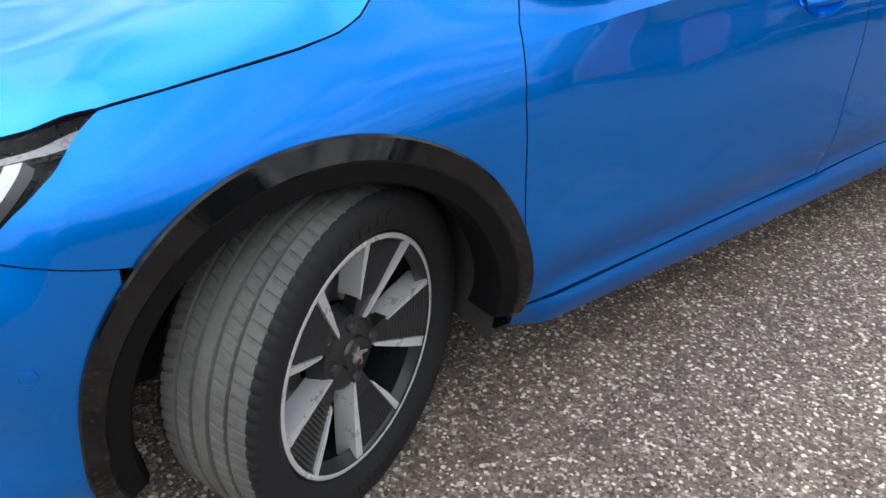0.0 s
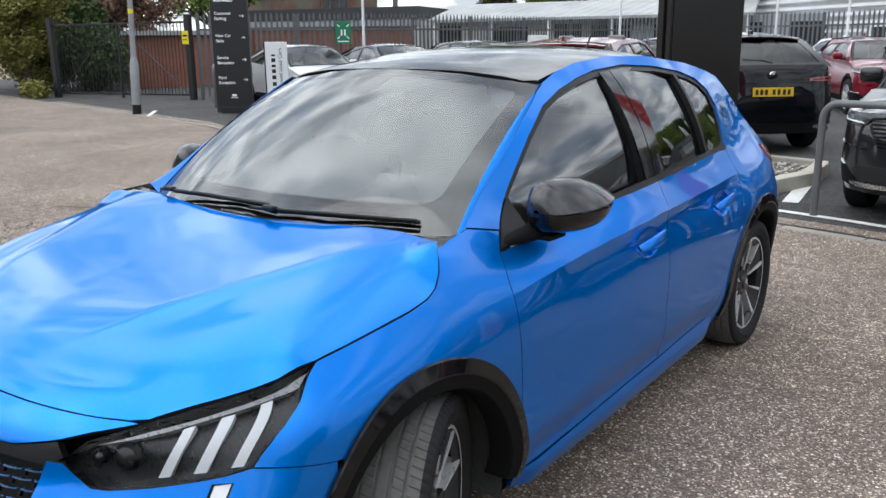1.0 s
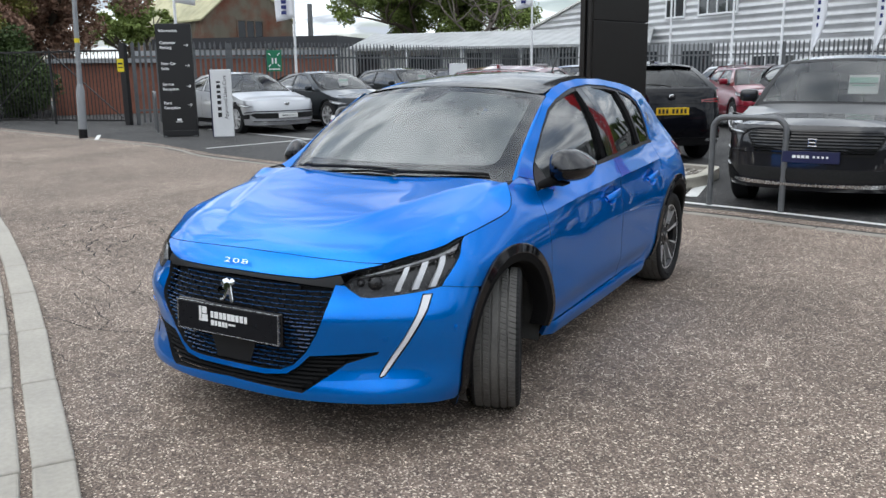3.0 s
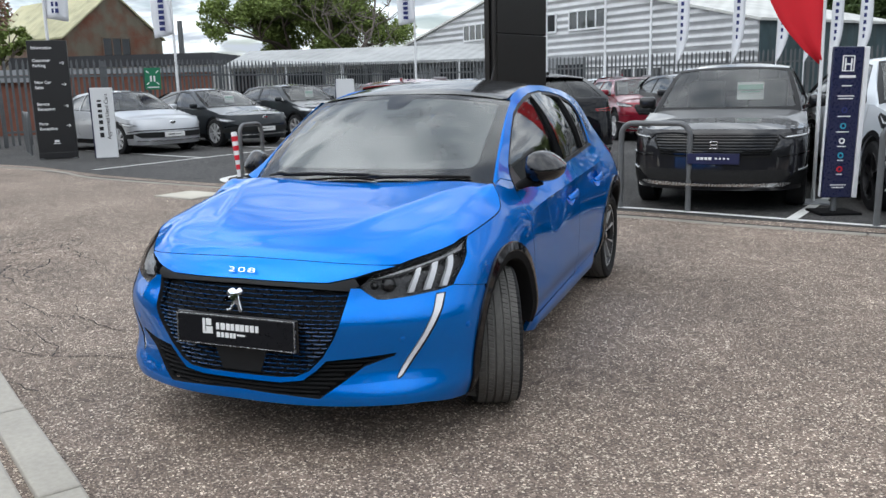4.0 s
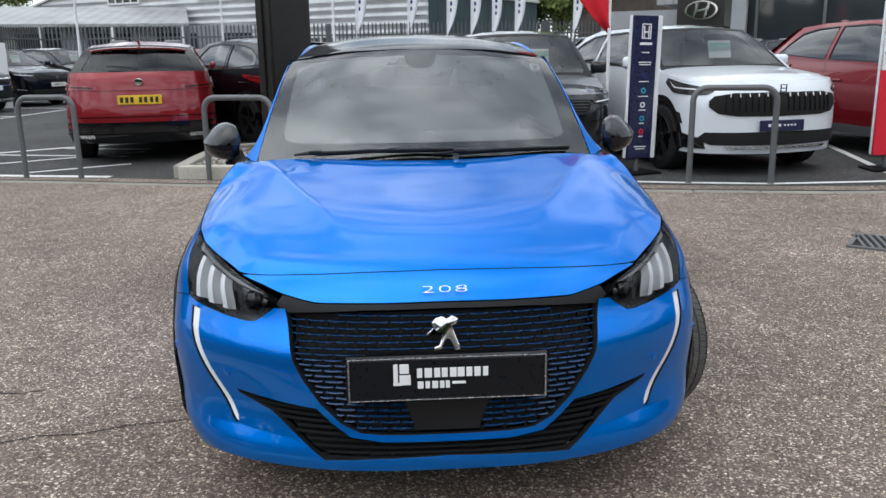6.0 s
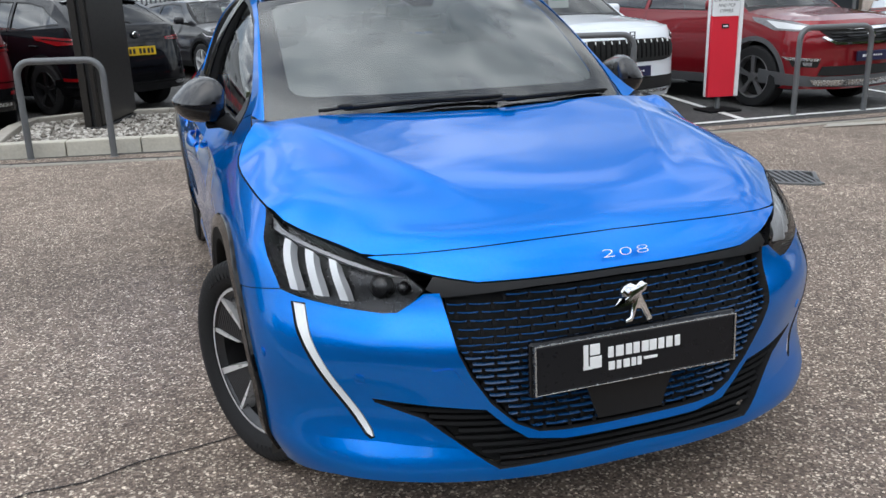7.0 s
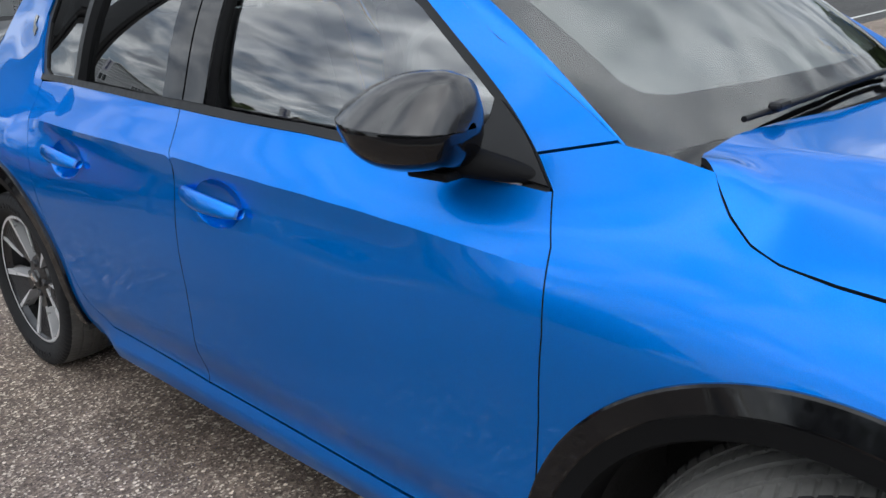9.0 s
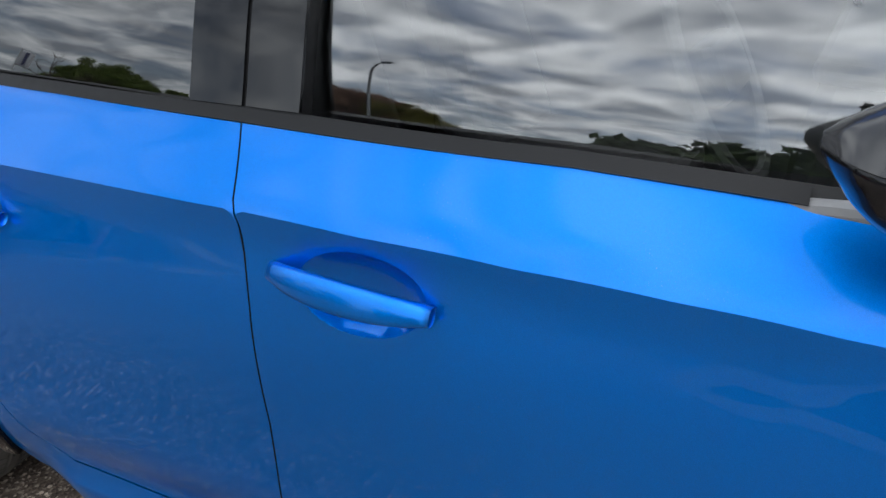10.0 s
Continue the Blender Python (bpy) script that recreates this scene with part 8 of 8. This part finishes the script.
# ---- palisade fence ----
def palisade(path, h=2.35, step=.155):
    """Pales with split tops on two rails; each pale a piece of its own where near, the far runs joined."""
    f = thing("palisade_fence", "grey steel palisade fence with pointed pales and two rails", "fence", kind="structure")
    pale = [(-.033, 0), (.033, 0), (.033, h - .12), (.012, h - .03), (.018, h), (0, h - .055), (-.018, h), (-.012, h - .03), (-.033, h - .12)]
    bm = prism(pale, .012)
    me = bpy.data.meshes.new("pale")
    bm.to_mesh(me); bm.free()
    me.materials.append(MATS["fence_grey"])
    base_v = [v.co.copy() for v in me.vertices]
    base_f = [tuple(q.vertices) for q in me.polygons]
    count, rest = 0, []
    for a, b in zip(path, path[1:]):
        a, b = Vector((*a, 0)), Vector((*b, 0))
        d = b - a
        ang = math.degrees(math.atan2(d.y, d.x))
        n = int(d.length / step)
        for k in range(n):
            p = a + d * (k + .5) / n
            m = Matrix.Translation((p.x, p.y, .06)) @ pose(0, 0, 0, 0, random.uniform(-.5, .5), ang)
            if count < 290:
                o = new("pale", me)
                o.parent = f
                o.matrix_basis = m
                count += 1
            else:
                rest.append(([m @ v for v in base_v], base_f))
        for z in (.42, h - .42):
            part("rail", box((d.length, .05, .06), Matrix.Translation(((a + b) / 2).to_tuple()[:2] + (z,)) @ pose(0, .035, 0, 0, 0, ang), .004), "fence_grey", f)
        for k in range(int(d.length / 2.75) + 1):
            p = a + d * min(1, k * 2.75 / d.length)
            part("post", box((.10, .06, h), Matrix.Translation((p.x, p.y, h / 2)) @ pose(0, .06, 0, 0, 0, ang), .004), "fence_grey", f)
    if rest:
        v, q = join_data(rest)
        tagged(mesh_ob("far_pales", v, q, "fence_grey", f, smooth=False), kind="stuff")
    return f


random.seed(3)
palisade([(-17.8, 13.5), (-15.6, 16.9), (-14.4, 22.0), (-13.2, 30.0), (-2.4, 29.2), (6, 29.8), (8.5, 30.5)])

# gate of black bars
gate = thing("bar_gate", "black steel double gate of upright bars, closed", "gate", pose(-17.95, 13.35, 0, 0, 0, math.degrees(math.atan2(-1.25, -4.95))))
for x, w in ((0, .16), (5.15, .16), (2.58, .06)):
    part("gate_post", box((w, w, 2.35 if w > .1 else 2.2), pose(x, 0, 1.17 if w > .1 else 1.12), .006), "gate_black", gate)
for k in range(40):
    x = .14 + k * .1225
    tube("bar", [(x, 0, .10), (x, 0, 2.18)], .012, "gate_black", gate, sides=6)
for z in (.14, 2.14):
    part("rail", box((5.0, .05, .05), pose(2.57, 0, z), .004), "gate_black", gate)
tube("brace", [(.15, .03, .2), (2.5, .03, 2.1)], .018, "gate_black", gate, sides=6)
tube("brace", [(5.0, .03, .2), (2.65, .03, 2.1)], .018, "gate_black", gate, sides=6)
notice = thing("warning_notice", "small yellow warning notice on the gate post", "sign", pose(-17.99, 13.25, 1.72, 0, 0, 14))
part("board", box((.22, .012, .36), None, .004), "sign_yellow", notice)
part("text_bar", box((.15, .004, .05), pose(0, -.008, .05)), "ink", notice)
part("text_bar", box((.15, .004, .03), pose(0, -.008, -.06)), "ink", notice)
green = thing("assembly_sign", "green assembly point sign with white figures on the fence", "sign", pose(-15.35, 16.85, 1.82, 0, 0, 32))
part("board", box((.46, .012, .64), None, .006), "sign_green", green)
for x, z, a in ((-.14, .2, 45), (.14, .2, -45), (-.14, -.14, -45), (.14, -.14, 45)):
    part("arrow", box((.10, .004, .03), pose(x, -.008, z, 0, a, 0)), "white_print", green)
for x in (-.05, .05):
    part("figure", box((.05, .004, .17), pose(x, -.008, .0), .001), "white_print", green)
part("text_bar", box((.34, .004, .03), pose(0, -.008, -.25)), "white_print", green)
cone = thing("traffic_cone", "orange traffic cone with white sleeve behind the gate", "traffic cone", pose(-17.0, 16.6, 0))
lathe("cone", [(.02, .16), (.75, .03), (.76, .001)], "sign_red", cone, sides=16, axis="z")
lathe("sleeve", [(.30, .118), (.48, .082)], "sign_white", cone, sides=16, axis="z")
part("base", box((.40, .40, .03), pose(0, 0, .015), .01), "satin_black", cone)


# ---- buildings ----
ribbed("clad_grey", (0.55, 0.56, 0.57), 2, .32, .45, .035, vary=.10)
ribbed("clad_teal", (0.05, 0.085, 0.095), 0, .4, .45, .02)
ribbed("roof_cream", (0.52, 0.49, 0.30), 0, .28, .7, .03, vary=.2)
ribbed("roof_canopy", (0.36, 0.37, 0.37), 0, .5, .5, .02, vary=.15)
ribbed("roof_pale", (0.58, 0.58, 0.55), 0, .5, .5, .02, vary=.12)
ribbed("rust_sheet", (0.155, 0.135, 0.10), 0, .20, .8, .03, vary=.3, stain=(0.16, 0.055, 0.03))
ribbed("clad_brown", (0.06, 0.045, 0.035), 0, .3, .6, .02)
ribbed("clad_silver", (0.30, 0.31, 0.32), 0, .35, .45, .03)
plain("wall_white", (0.62, 0.62, 0.60), 0.8, vary=0.1, large=.5)
plain("wall_dark", (0.035, 0.037, 0.042), 0.7, vary=0.2, large=.5)
plain("wall_grey", (0.30, 0.31, 0.32), 0.7, vary=0.1, large=.5)
plain("brick_far", (0.22, 0.09, 0.06), 0.9, vary=0.3, grain=6, large=.6)
plain("window_dark", (0.03, 0.035, 0.04), 0.08, coat=.8, vary=0.2, large=.6)


def gable_block(t, p0, p1, depth, e0, e1, apex, at_, wall, roof, side_mat=None, over=.15):
    """A block whose gable face runs from p0 to p1; eaves e0 and e1, ridge height apex at the fraction at_."""
    a, b = Vector((*p0, 0)), Vector((*p1, 0))
    u = (b - a)
    back = Vector((-u.y, u.x, 0)).normalized() * depth
    w = u.length
    r = a + u * at_
    V = [a, b, b + Vector((0, 0, e1)), r + Vector((0, 0, apex)), a + Vector((0, 0, e0))]
    mesh_ob("gable_wall", V, [(0, 1, 2, 3, 4)], wall, t, smooth=False)
    mesh_ob("side_wall", [b, b + back, b + back + Vector((0, 0, e1)), b + Vector((0, 0, e1))], [(0, 1, 2, 3)], side_mat or wall, t, smooth=False)
    mesh_ob("side_wall", [a + back, a, a + Vector((0, 0, e0)), a + back + Vector((0, 0, e0))], [(0, 1, 2, 3)], side_mat or wall, t, smooth=False)
    mesh_ob("back_wall", [v + back for v in V], [(4, 3, 2, 1, 0)], wall, t, smooth=False)
    f = -back.normalized() * over
    for q, z, s_ in ((b, e1, 1), (a, e0, -1)):
        o = u.normalized() * over * s_
        lo = q + Vector((0, 0, z - .06)) + o
        hi = r + Vector((0, 0, apex + .04))
        up = Vector((0, 0, .10))
        v = [lo + f, hi + f, hi + back, lo + back]
        v += [p + up for p in v]
        mesh_ob("roof_slope", v, [(0, 1, 2, 3), (7, 6, 5, 4), (0, 4, 5, 1), (1, 5, 6, 2), (2, 6, 7, 3), (3, 7, 4, 0)], roof, t, smooth=False)
    return a, u.normalized(), back


def window_on(t, a, u, x, z, w, h, panes, frame="sign_white"):
    """A window in a wall that starts at a and runs along u."""
    n = Vector((u.y, -u.x, 0))
    ang = math.degrees(math.atan2(u.y, u.x))
    m = Matrix.Translation(a + u * x + Vector((0, 0, z)) + n * .05) @ pose(0, 0, 0, 0, 0, ang)
    win = new("window")
    win.parent = t
    win.matrix_basis = m
    for k in range(panes):
        part("pane", box((w / panes - .08, .04, h - .1), pose((k + .5) * w / panes - w / 2, 0, 0)), "window_dark", win)
    for z_ in (-h / 2, h / 2):
        part("frame", box((w + .08, .09, .08), pose(0, -.01, z_)), frame, win)
    for k in range(panes + 1):
        part("frame", box((.07, .09, h), pose(k * w / panes - w / 2, -.012, 0)), frame, win)
    return win


hall = thing("clad_hall", "large hall clad in pale grey ribbed sheet with white-framed windows", "building", kind="structure")
a, u, bk = gable_block(hall, (-20.0, 45.3), (1.4, 29.9), 9.5, 3.7, 3.5, 6.5, .5, "clad_grey", "roof_pale", "clad_teal")
# ribs of the sheet cladding, each lapping over a dark joint
span = (Vector((1.4, 29.9, 0)) - Vector((-20.0, 45.3, 0))).length
out_ = Vector((u.y, -u.x, 0))
for k in range(20):
    z = .25 + .315 * k
    x0 = 0.0 if z < 3.7 else span * .5 * (z - 3.7) / 2.8
    x1 = span if z < 3.5 else span - span * .5 * (z - 3.5) / 3.0
    if x1 - x0 > 1:
        c = a + u * (x0 + x1) / 2 + out_ * .012
        turn_ = math.degrees(math.atan2(u.y, u.x))
        part("cladding_rib", box((x1 - x0 - .1, .05, .20), pose(c.x, c.y, z, -7, 0, turn_)), "clad_grey", hall)
for x, w, n_ in ((8.4, 2.3, 4), (14.4, 1.3, 2), (17.2, 2.4, 4)):
    window_on(hall, a, u, x, 4.2, w, .85, n_)
for x, w in ((11.0, 2.2), (20.6, 2.4)):
    window_on(hall, a, u, x, 1.2, w, 1.5, 3)
low = thing("low_building", "low white building with dark fascia and a pale canopy roof", "building", kind="structure")
part("wall_block", box((12, 6, 2.6), pose(-20.8, 34.8, 1.3, 0, 0, 18)), "wall_white", low)
part("fascia", box((10.0, 6.3, .55), pose(-28.6, 31.4, 2.95, 0, 0, 18)), "wall_dark", low)
part("wall_block", box((9.8, 6, 2.7), pose(-28.6, 31.4, 1.35, 0, 0, 18)), "wall_white", low)
part("wall_block", box((13, 5, 2.5), pose(-9.2, 37.2, 1.25, 0, 0, 15)), "wall_grey", low)
mesh_ob("canopy", [(-22.6, 30.25, 2.45), (-8.6, 33.8, 2.45), (-9.6, 37.8, 3.3), (-23.7, 34.25, 3.3), (-22.6, 30.25, 2.58), (-8.6, 33.8, 2.58), (-9.6, 37.8, 3.43), (-23.7, 34.25, 3.43)],
        [(3, 2, 1, 0), (4, 5, 6, 7), (0, 1, 5, 4), (1, 2, 6, 5), (2, 3, 7, 6), (3, 0, 4, 7)], "roof_canopy", low, smooth=False)
for k in range(6):
    p = Vector((-22.3, 30.45, 0)).lerp(Vector((-8.9, 33.8, 0)), k / 5)
    part("canopy_post", box((.12, .12, 2.46), pose(p.x, p.y, 1.23)), "sign_white", low)
for k in range(5):
    c = Vector((-14.6, 33.14, 0)).lerp(Vector((-4.0, 35.98, 0)), k / 4)
    part("window_bay", box((1.7, .1, 1.4), pose(c.x, c.y, 1.5, 0, 0, 15)), "window_dark", low)
for x, w, z, h in ((-4.6, 1.7, 1.5, 1.5), (-2.2, 1.1, 1.2, 2.2), (.6, 1.9, 1.5, 1.4), (3.4, 1.2, 1.2, 2.2), (5.0, .9, 1.6, 1.2)):
    part("window_bay", box((w, .1, h), pose(-20.8, 34.8, 0, 0, 0, 18) @ pose(x, -3.02, z)), "window_dark", low)
barn = thing("old_barn", "old barn of rusty corrugated sheet with a cream roof", "building", kind="structure")
a, u, bk = gable_block(barn, (-34.0, 32.0), (-32.2, 37.7), 11, 4.5, 4.5, 7.0, .5, "rust_sheet", "roof_cream")
window_on(barn, a, u, 3.0, 3.9, 1.7, 1.3, 3, "rust_sheet")
tube("flue", [(-31.2, 38.2, 0), (-31.2, 38.2, 5.6)], .16, "steel_grey", barn, sides=10)
brick = thing("brick_sheds", "far brick sheds with pale roofs behind the gate", "building", kind="structure")
part("wall_block", box((8, 4, 2.2), pose(-24.0, 24.5, 1.1, 0, 0, 40)), "brick_far", brick)
part("roof_slab", box((8.4, 4.4, .2), pose(-24.0, 24.5, 2.3, 0, 0, 40)), "wall_grey", brick)
part("wall_block", box((4.2, 2, 1.9), pose(-25.2, 18.6, .95, 0, 0, 53)), "brick_far", brick)
part("roof_slab", box((4.5, 2.4, .16), pose(-25.2, 18.6, 1.98, 0, 0, 53)), "wall_grey", brick)
brown = thing("brown_shed", "far brown clad shed with a low gable", "building", pose(-8.9, 1, 0), kind="structure")
gable_block(brown, (22.0, 55.0), (31.0, 52.0), 16, 3.6, 3.6, 5.4, .5, "clad_brown", "clad_brown")
show = thing("showroom", "showroom with dark fascia, silver ribbed wall and tall glass front", "building", pose(-13.4, -2.3, 0), kind="structure")
part("wall_block", box((3.4, 8, 2.7), pose(25.1, 35.1, 1.35, 0, 0, -30)), "wall_grey", show)
part("fascia", box((1.7, 8.4, 1.1), pose(26.8, 33.7, 2.6, 0, 0, -30)), "sign_bronze", show)
part("silver_wall", box((3.8, 6, 1.2), pose(28.0, 37.4, 3.7, 0, 0, -30)), "clad_silver", show)
part("roller_door", box((1.5, .2, 2.0), pose(24.72, 29.95, 1.0, 0, 0, -30)), "clad_silver", show)
part("column", box((.5, .5, 6.5), pose(25.85, 29.3, 3.25, 0, 0, -30)), "wall_grey", show)
part("glass_wall", box((12, .2, 6.2), pose(31.4, 26.9, 3.1, 0, 0, -32)), "window_dark", show)
for k in range(6):
    p = Vector((26.7, 29.75, 0)).lerp(Vector((36.3, 23.75, 0)), k / 5)
    part("mullion", box((.10, .3, 6.2), pose(p.x, p.y, 3.1, 0, 0, -32)), "steel_grey", show)
part("glass_roof", box((12.6, 8, .5), pose(33.3, 30.1, 6.5, 0, 0, -32)), "wall_grey", show)
lathe("wall_emblem", [(-.05, .34), (0, .34), (0, .29), (-.05, .29)], "chrome", show, sides=28, axis="y", closed=True, at=pose(24.64, 29.86, 2.62, 0, 0, -30) @ Matrix.Diagonal((1.75, 1, 1, 1)))
for dx, tilt, w_, h_ in ((-.2, 15, .10, .50), (.2, 15, .10, .50), (0, -12, .40, .08)):
    part("emblem_bar", box((w_, .06, h_), pose(24.64 + dx * .866, 29.86 - dx * .5, 2.62, 0, tilt, -30)), "chrome", show)


# ---- trees, hedges, the far tree line ----
leafy("leaf_green", (0.075, 0.110, 0.028), (0.25, 0.32, 0.085))
leafy("leaf_dark", (0.022, 0.040, 0.012), (0.07, 0.11, 0.03))
leafy("leaf_copper", (0.16, 0.085, 0.06), (0.40, 0.25, 0.18))
leafy("leaf_olive", (0.10, 0.105, 0.025), (0.30, 0.28, 0.08))
plain("bark", (0.10, 0.08, 0.06), 0.9, vary=0.3, grain=20, bump=.8)
plain("twig", (0.13, 0.11, 0.095), 0.9, vary=0.3, grain=20)


def leaf_cloud(rng, blobs, count, size):
    """Leaves as small folded pairs of triangles scattered over a set of clumps."""
    g = np.random.default_rng(rng.randrange(1 << 30))
    q = np.array(blobs)
    k = (count * q[:, 3] ** 2 / np.sum(q[:, 3] ** 2)).astype(int)
    q = np.repeat(q, k, axis=0)
    n = len(q)
    unit = lambda v: v / np.linalg.norm(v, axis=1, keepdims=True)
    d = unit(g.normal(size=(n, 3))) * [1, 1, .82]
    c = q[:, :3] + d * (q[:, 3] * g.random(n) ** .35 * g.uniform(.75, 1.12, n))[:, None]
    a = unit(g.normal(size=(n, 3)) * [1, 1, .6])
    b = unit(np.cross(a, g.normal(size=(n, 3))))
    w = (size * g.uniform(.6, 1.4, n))[:, None]
    fold = np.cross(a, b) * w * .25
    vs = np.stack([c - a * w, c + b * w * .6 + fold, c + a * w, c - b * w * .6 + fold], 1).reshape(-1, 3)
    o = np.arange(n) * 4
    return vs, np.stack([o, o + 1, o + 2, o, o + 2, o + 3], 1).reshape(-1, 3)


def leaf_mesh(name, vs, fs, mat, parent=None):
    me = bpy.data.meshes.new(name)
    me.vertices.add(len(vs))
    me.vertices.foreach_set("co", vs.ravel())
    me.loops.add(fs.size)
    me.loops.foreach_set("vertex_index", fs.ravel().astype(np.int32))
    me.polygons.add(len(fs))
    me.polygons.foreach_set("loop_start", np.arange(0, fs.size, 3, dtype=np.int32))
    me.update(calc_edges=True)
    me.materials.append(MATS[mat])
    ob = new(name, me)
    if parent is not None:
        ob.parent = parent
    return ob


def tree(x, y, h, spread, mat, label, seed, leaves=9000, size=.16, bare=False, trunk=.3, low=.28):
    rng = random.Random(seed)
    t = thing("tree", label, "tree", pose(x, y, 0), "trees beyond the fence")
    limbs, tips = [], []

    def grow(p, d, length, r, depth):
        pts, rad = [p], [r]
        q = p
        for k in range(4):
            d = (d + Vector((rng.gauss(0, .16), rng.gauss(0, .16), rng.gauss(.05, .10)))).normalized()
            q = q + d * length / 4
            pts.append(q); rad.append(r * (1 - .12 * (k + 1)))
        limbs.append(tube_data(pts, rad, 6 if depth < 2 else 4, False))
        if depth == (4 if bare else 3):
            tips.append(q)
            return
        for k in range(rng.randint(3, 4) if depth else 5):
            nd = (d * .75 + Vector((rng.gauss(0, .75), rng.gauss(0, .75), rng.gauss(.15, .3))) * (spread / h * 1.9)).normalized()
            grow(pts[-1] if depth else pts[rng.randint(2, 4)], nd, length * rng.uniform(.55, .8), r * .55, depth + 1)

    grow(Vector((0, 0, 0)), Vector((0, 0, 1)), h * .42, trunk, 0)
    v, f = join_data(limbs)
    mesh_ob("trunk", v, f, "twig" if bare else "bark", t)
    if not bare:
        blobs = [(p.x, p.y, max(p.z, h * low), rng.uniform(.10, .19) * spread) for p in tips]
        # the crown fills out between the limbs' tips
        mid_, tall = h * (1 + low) / 2, h * (1 - low) / 2
        for _ in range(70):
            d = Vector((rng.gauss(0, 1), rng.gauss(0, 1), rng.gauss(0, 1))).normalized() * rng.uniform(.35, .92)
            blobs.append((d.x * spread * .46, d.y * spread * .46, mid_ + d.z * tall, rng.uniform(.09, .16) * spread))
        v, f = leaf_cloud(rng, blobs, leaves, size)
        tagged(leaf_mesh("crown", v, f, mat, t), kind="stuff")
    return t


tree(-28, 51.5, 11.5, 6.5, "leaf_green", "broad green tree behind the low building", 1, 60000, .105)
tree(-33.5, 53, 10.5, 5.0, "leaf_green", "green tree behind the low building", 2, 42000, .105)
tree(-17.5, 60, 9.0, 2.6, "leaf_green", "smaller green tree behind the hall", 3, 26000, .10)
tree(-24.5, 47, 8.8, 6.0, "twig", "bare grey tree before the green ones", 4, bare=True, trunk=.22)
tree(-9.5, 62, 10.0, 3.0, "leaf_green", "green tree showing over the hall's eaves", 6, 24000, .10)
tree(-31.0, 19.5, 7.6, 6.0, "leaf_copper", "copper-leaved tree behind the gate", 7, 60000, .085, low=.06)
tree(-32.5, 17.5, 7.0, 5.0, "leaf_copper", "copper-leaved tree behind the gate", 8, 45000, .085, low=.06)
tree(-29.5, 15.0, 6.5, 4.5, "leaf_olive", "olive-green shrub tree by the gate", 9, 45000, .065, low=.08)
tree(-26.3, 12.9, 4.2, 3.6, "leaf_olive", "olive-green bush at the gate", 10, 30000, .055, low=.05)
tree(-37.0, 29.5, 6.4, 2.4, "leaf_green", "young green tree behind the sheds", 12, 7000, .12, low=.4)
for i, (x, y, h, w) in enumerate(((8, 78, 13, 10), (16, 76, 14, 11), (24, 74, 15, 11), (31, 72, 15, 11), (38, 66, 16, 12), (46, 62, 15, 11), (52, 50, 14, 11), (0, 80, 12, 9), (20, 84, 17, 12), (35, 82, 18, 12))):
    tree(x, y, h, w, "leaf_green" if i % 3 else "leaf_dark", "tall green tree in the far tree line", 20 + i, 30000, .175, trunk=.35, low=.15)
# behind the camera, unseen: trees and houses added to darken the paint's reflections
for i in range(26):
    a_ = radians(172 + 196 * i / 25)
    r_ = 25 + 3 * math.sin(i * 2.7)
    tree(r_ * math.cos(a_) * 1.05, r_ * math.sin(a_) - 1, 5.6 + .8 * math.sin(i * 1.9), 6.8, "leaf_dark", "unseen tree added to darken reflections", 50 + i, 3000, .42, low=.04)
house = thing("house", "unseen rendered house with a tiled roof, added for reflections", "house", pose(-12, -24, 0, 0, 0, 20), kind="structure")
gable_block(house, (6, 0), (-6, 0), 8, 5.0, 5.0, 8.0, .5, "wall_white", "clad_brown")
house2 = thing("house", "unseen brick house with a tiled roof, added for reflections", "house", pose(12, -28, 0, 0, 0, -10), kind="structure")
gable_block(house2, (6, 0), (-6, 0), 8, 5.0, 5.0, 8.0, .5, "brick_far", "clad_brown")
# undergrowth behind the gate
rng_ = random.Random(5)
v_, f_ = leaf_cloud(rng_, [q_ for q_ in [(rng_.uniform(-29, -19), rng_.uniform(14.0, 20), rng_.uniform(.3, 2.6), rng_.uniform(.6, 1.1)) for _ in range(90)] if q_[1] + 2.7 < .66 * (2.2 - q_[0])], 30000, .075)
tagged(leaf_mesh("undergrowth", v_, f_, "leaf_dark"), "dark shrubs and ivy behind the gate", "undergrowth", kind="stuff")
v_, f_ = leaf_cloud(rng_, [(-24.3 + .3 * k, 11.9 - .08 * k, .25, .35) for k in range(5)], 1800, .06)
tagged(leaf_mesh("weeds", v_, f_, "leaf_olive"), "low weeds at the foot of the gate", "weeds", kind="stuff")
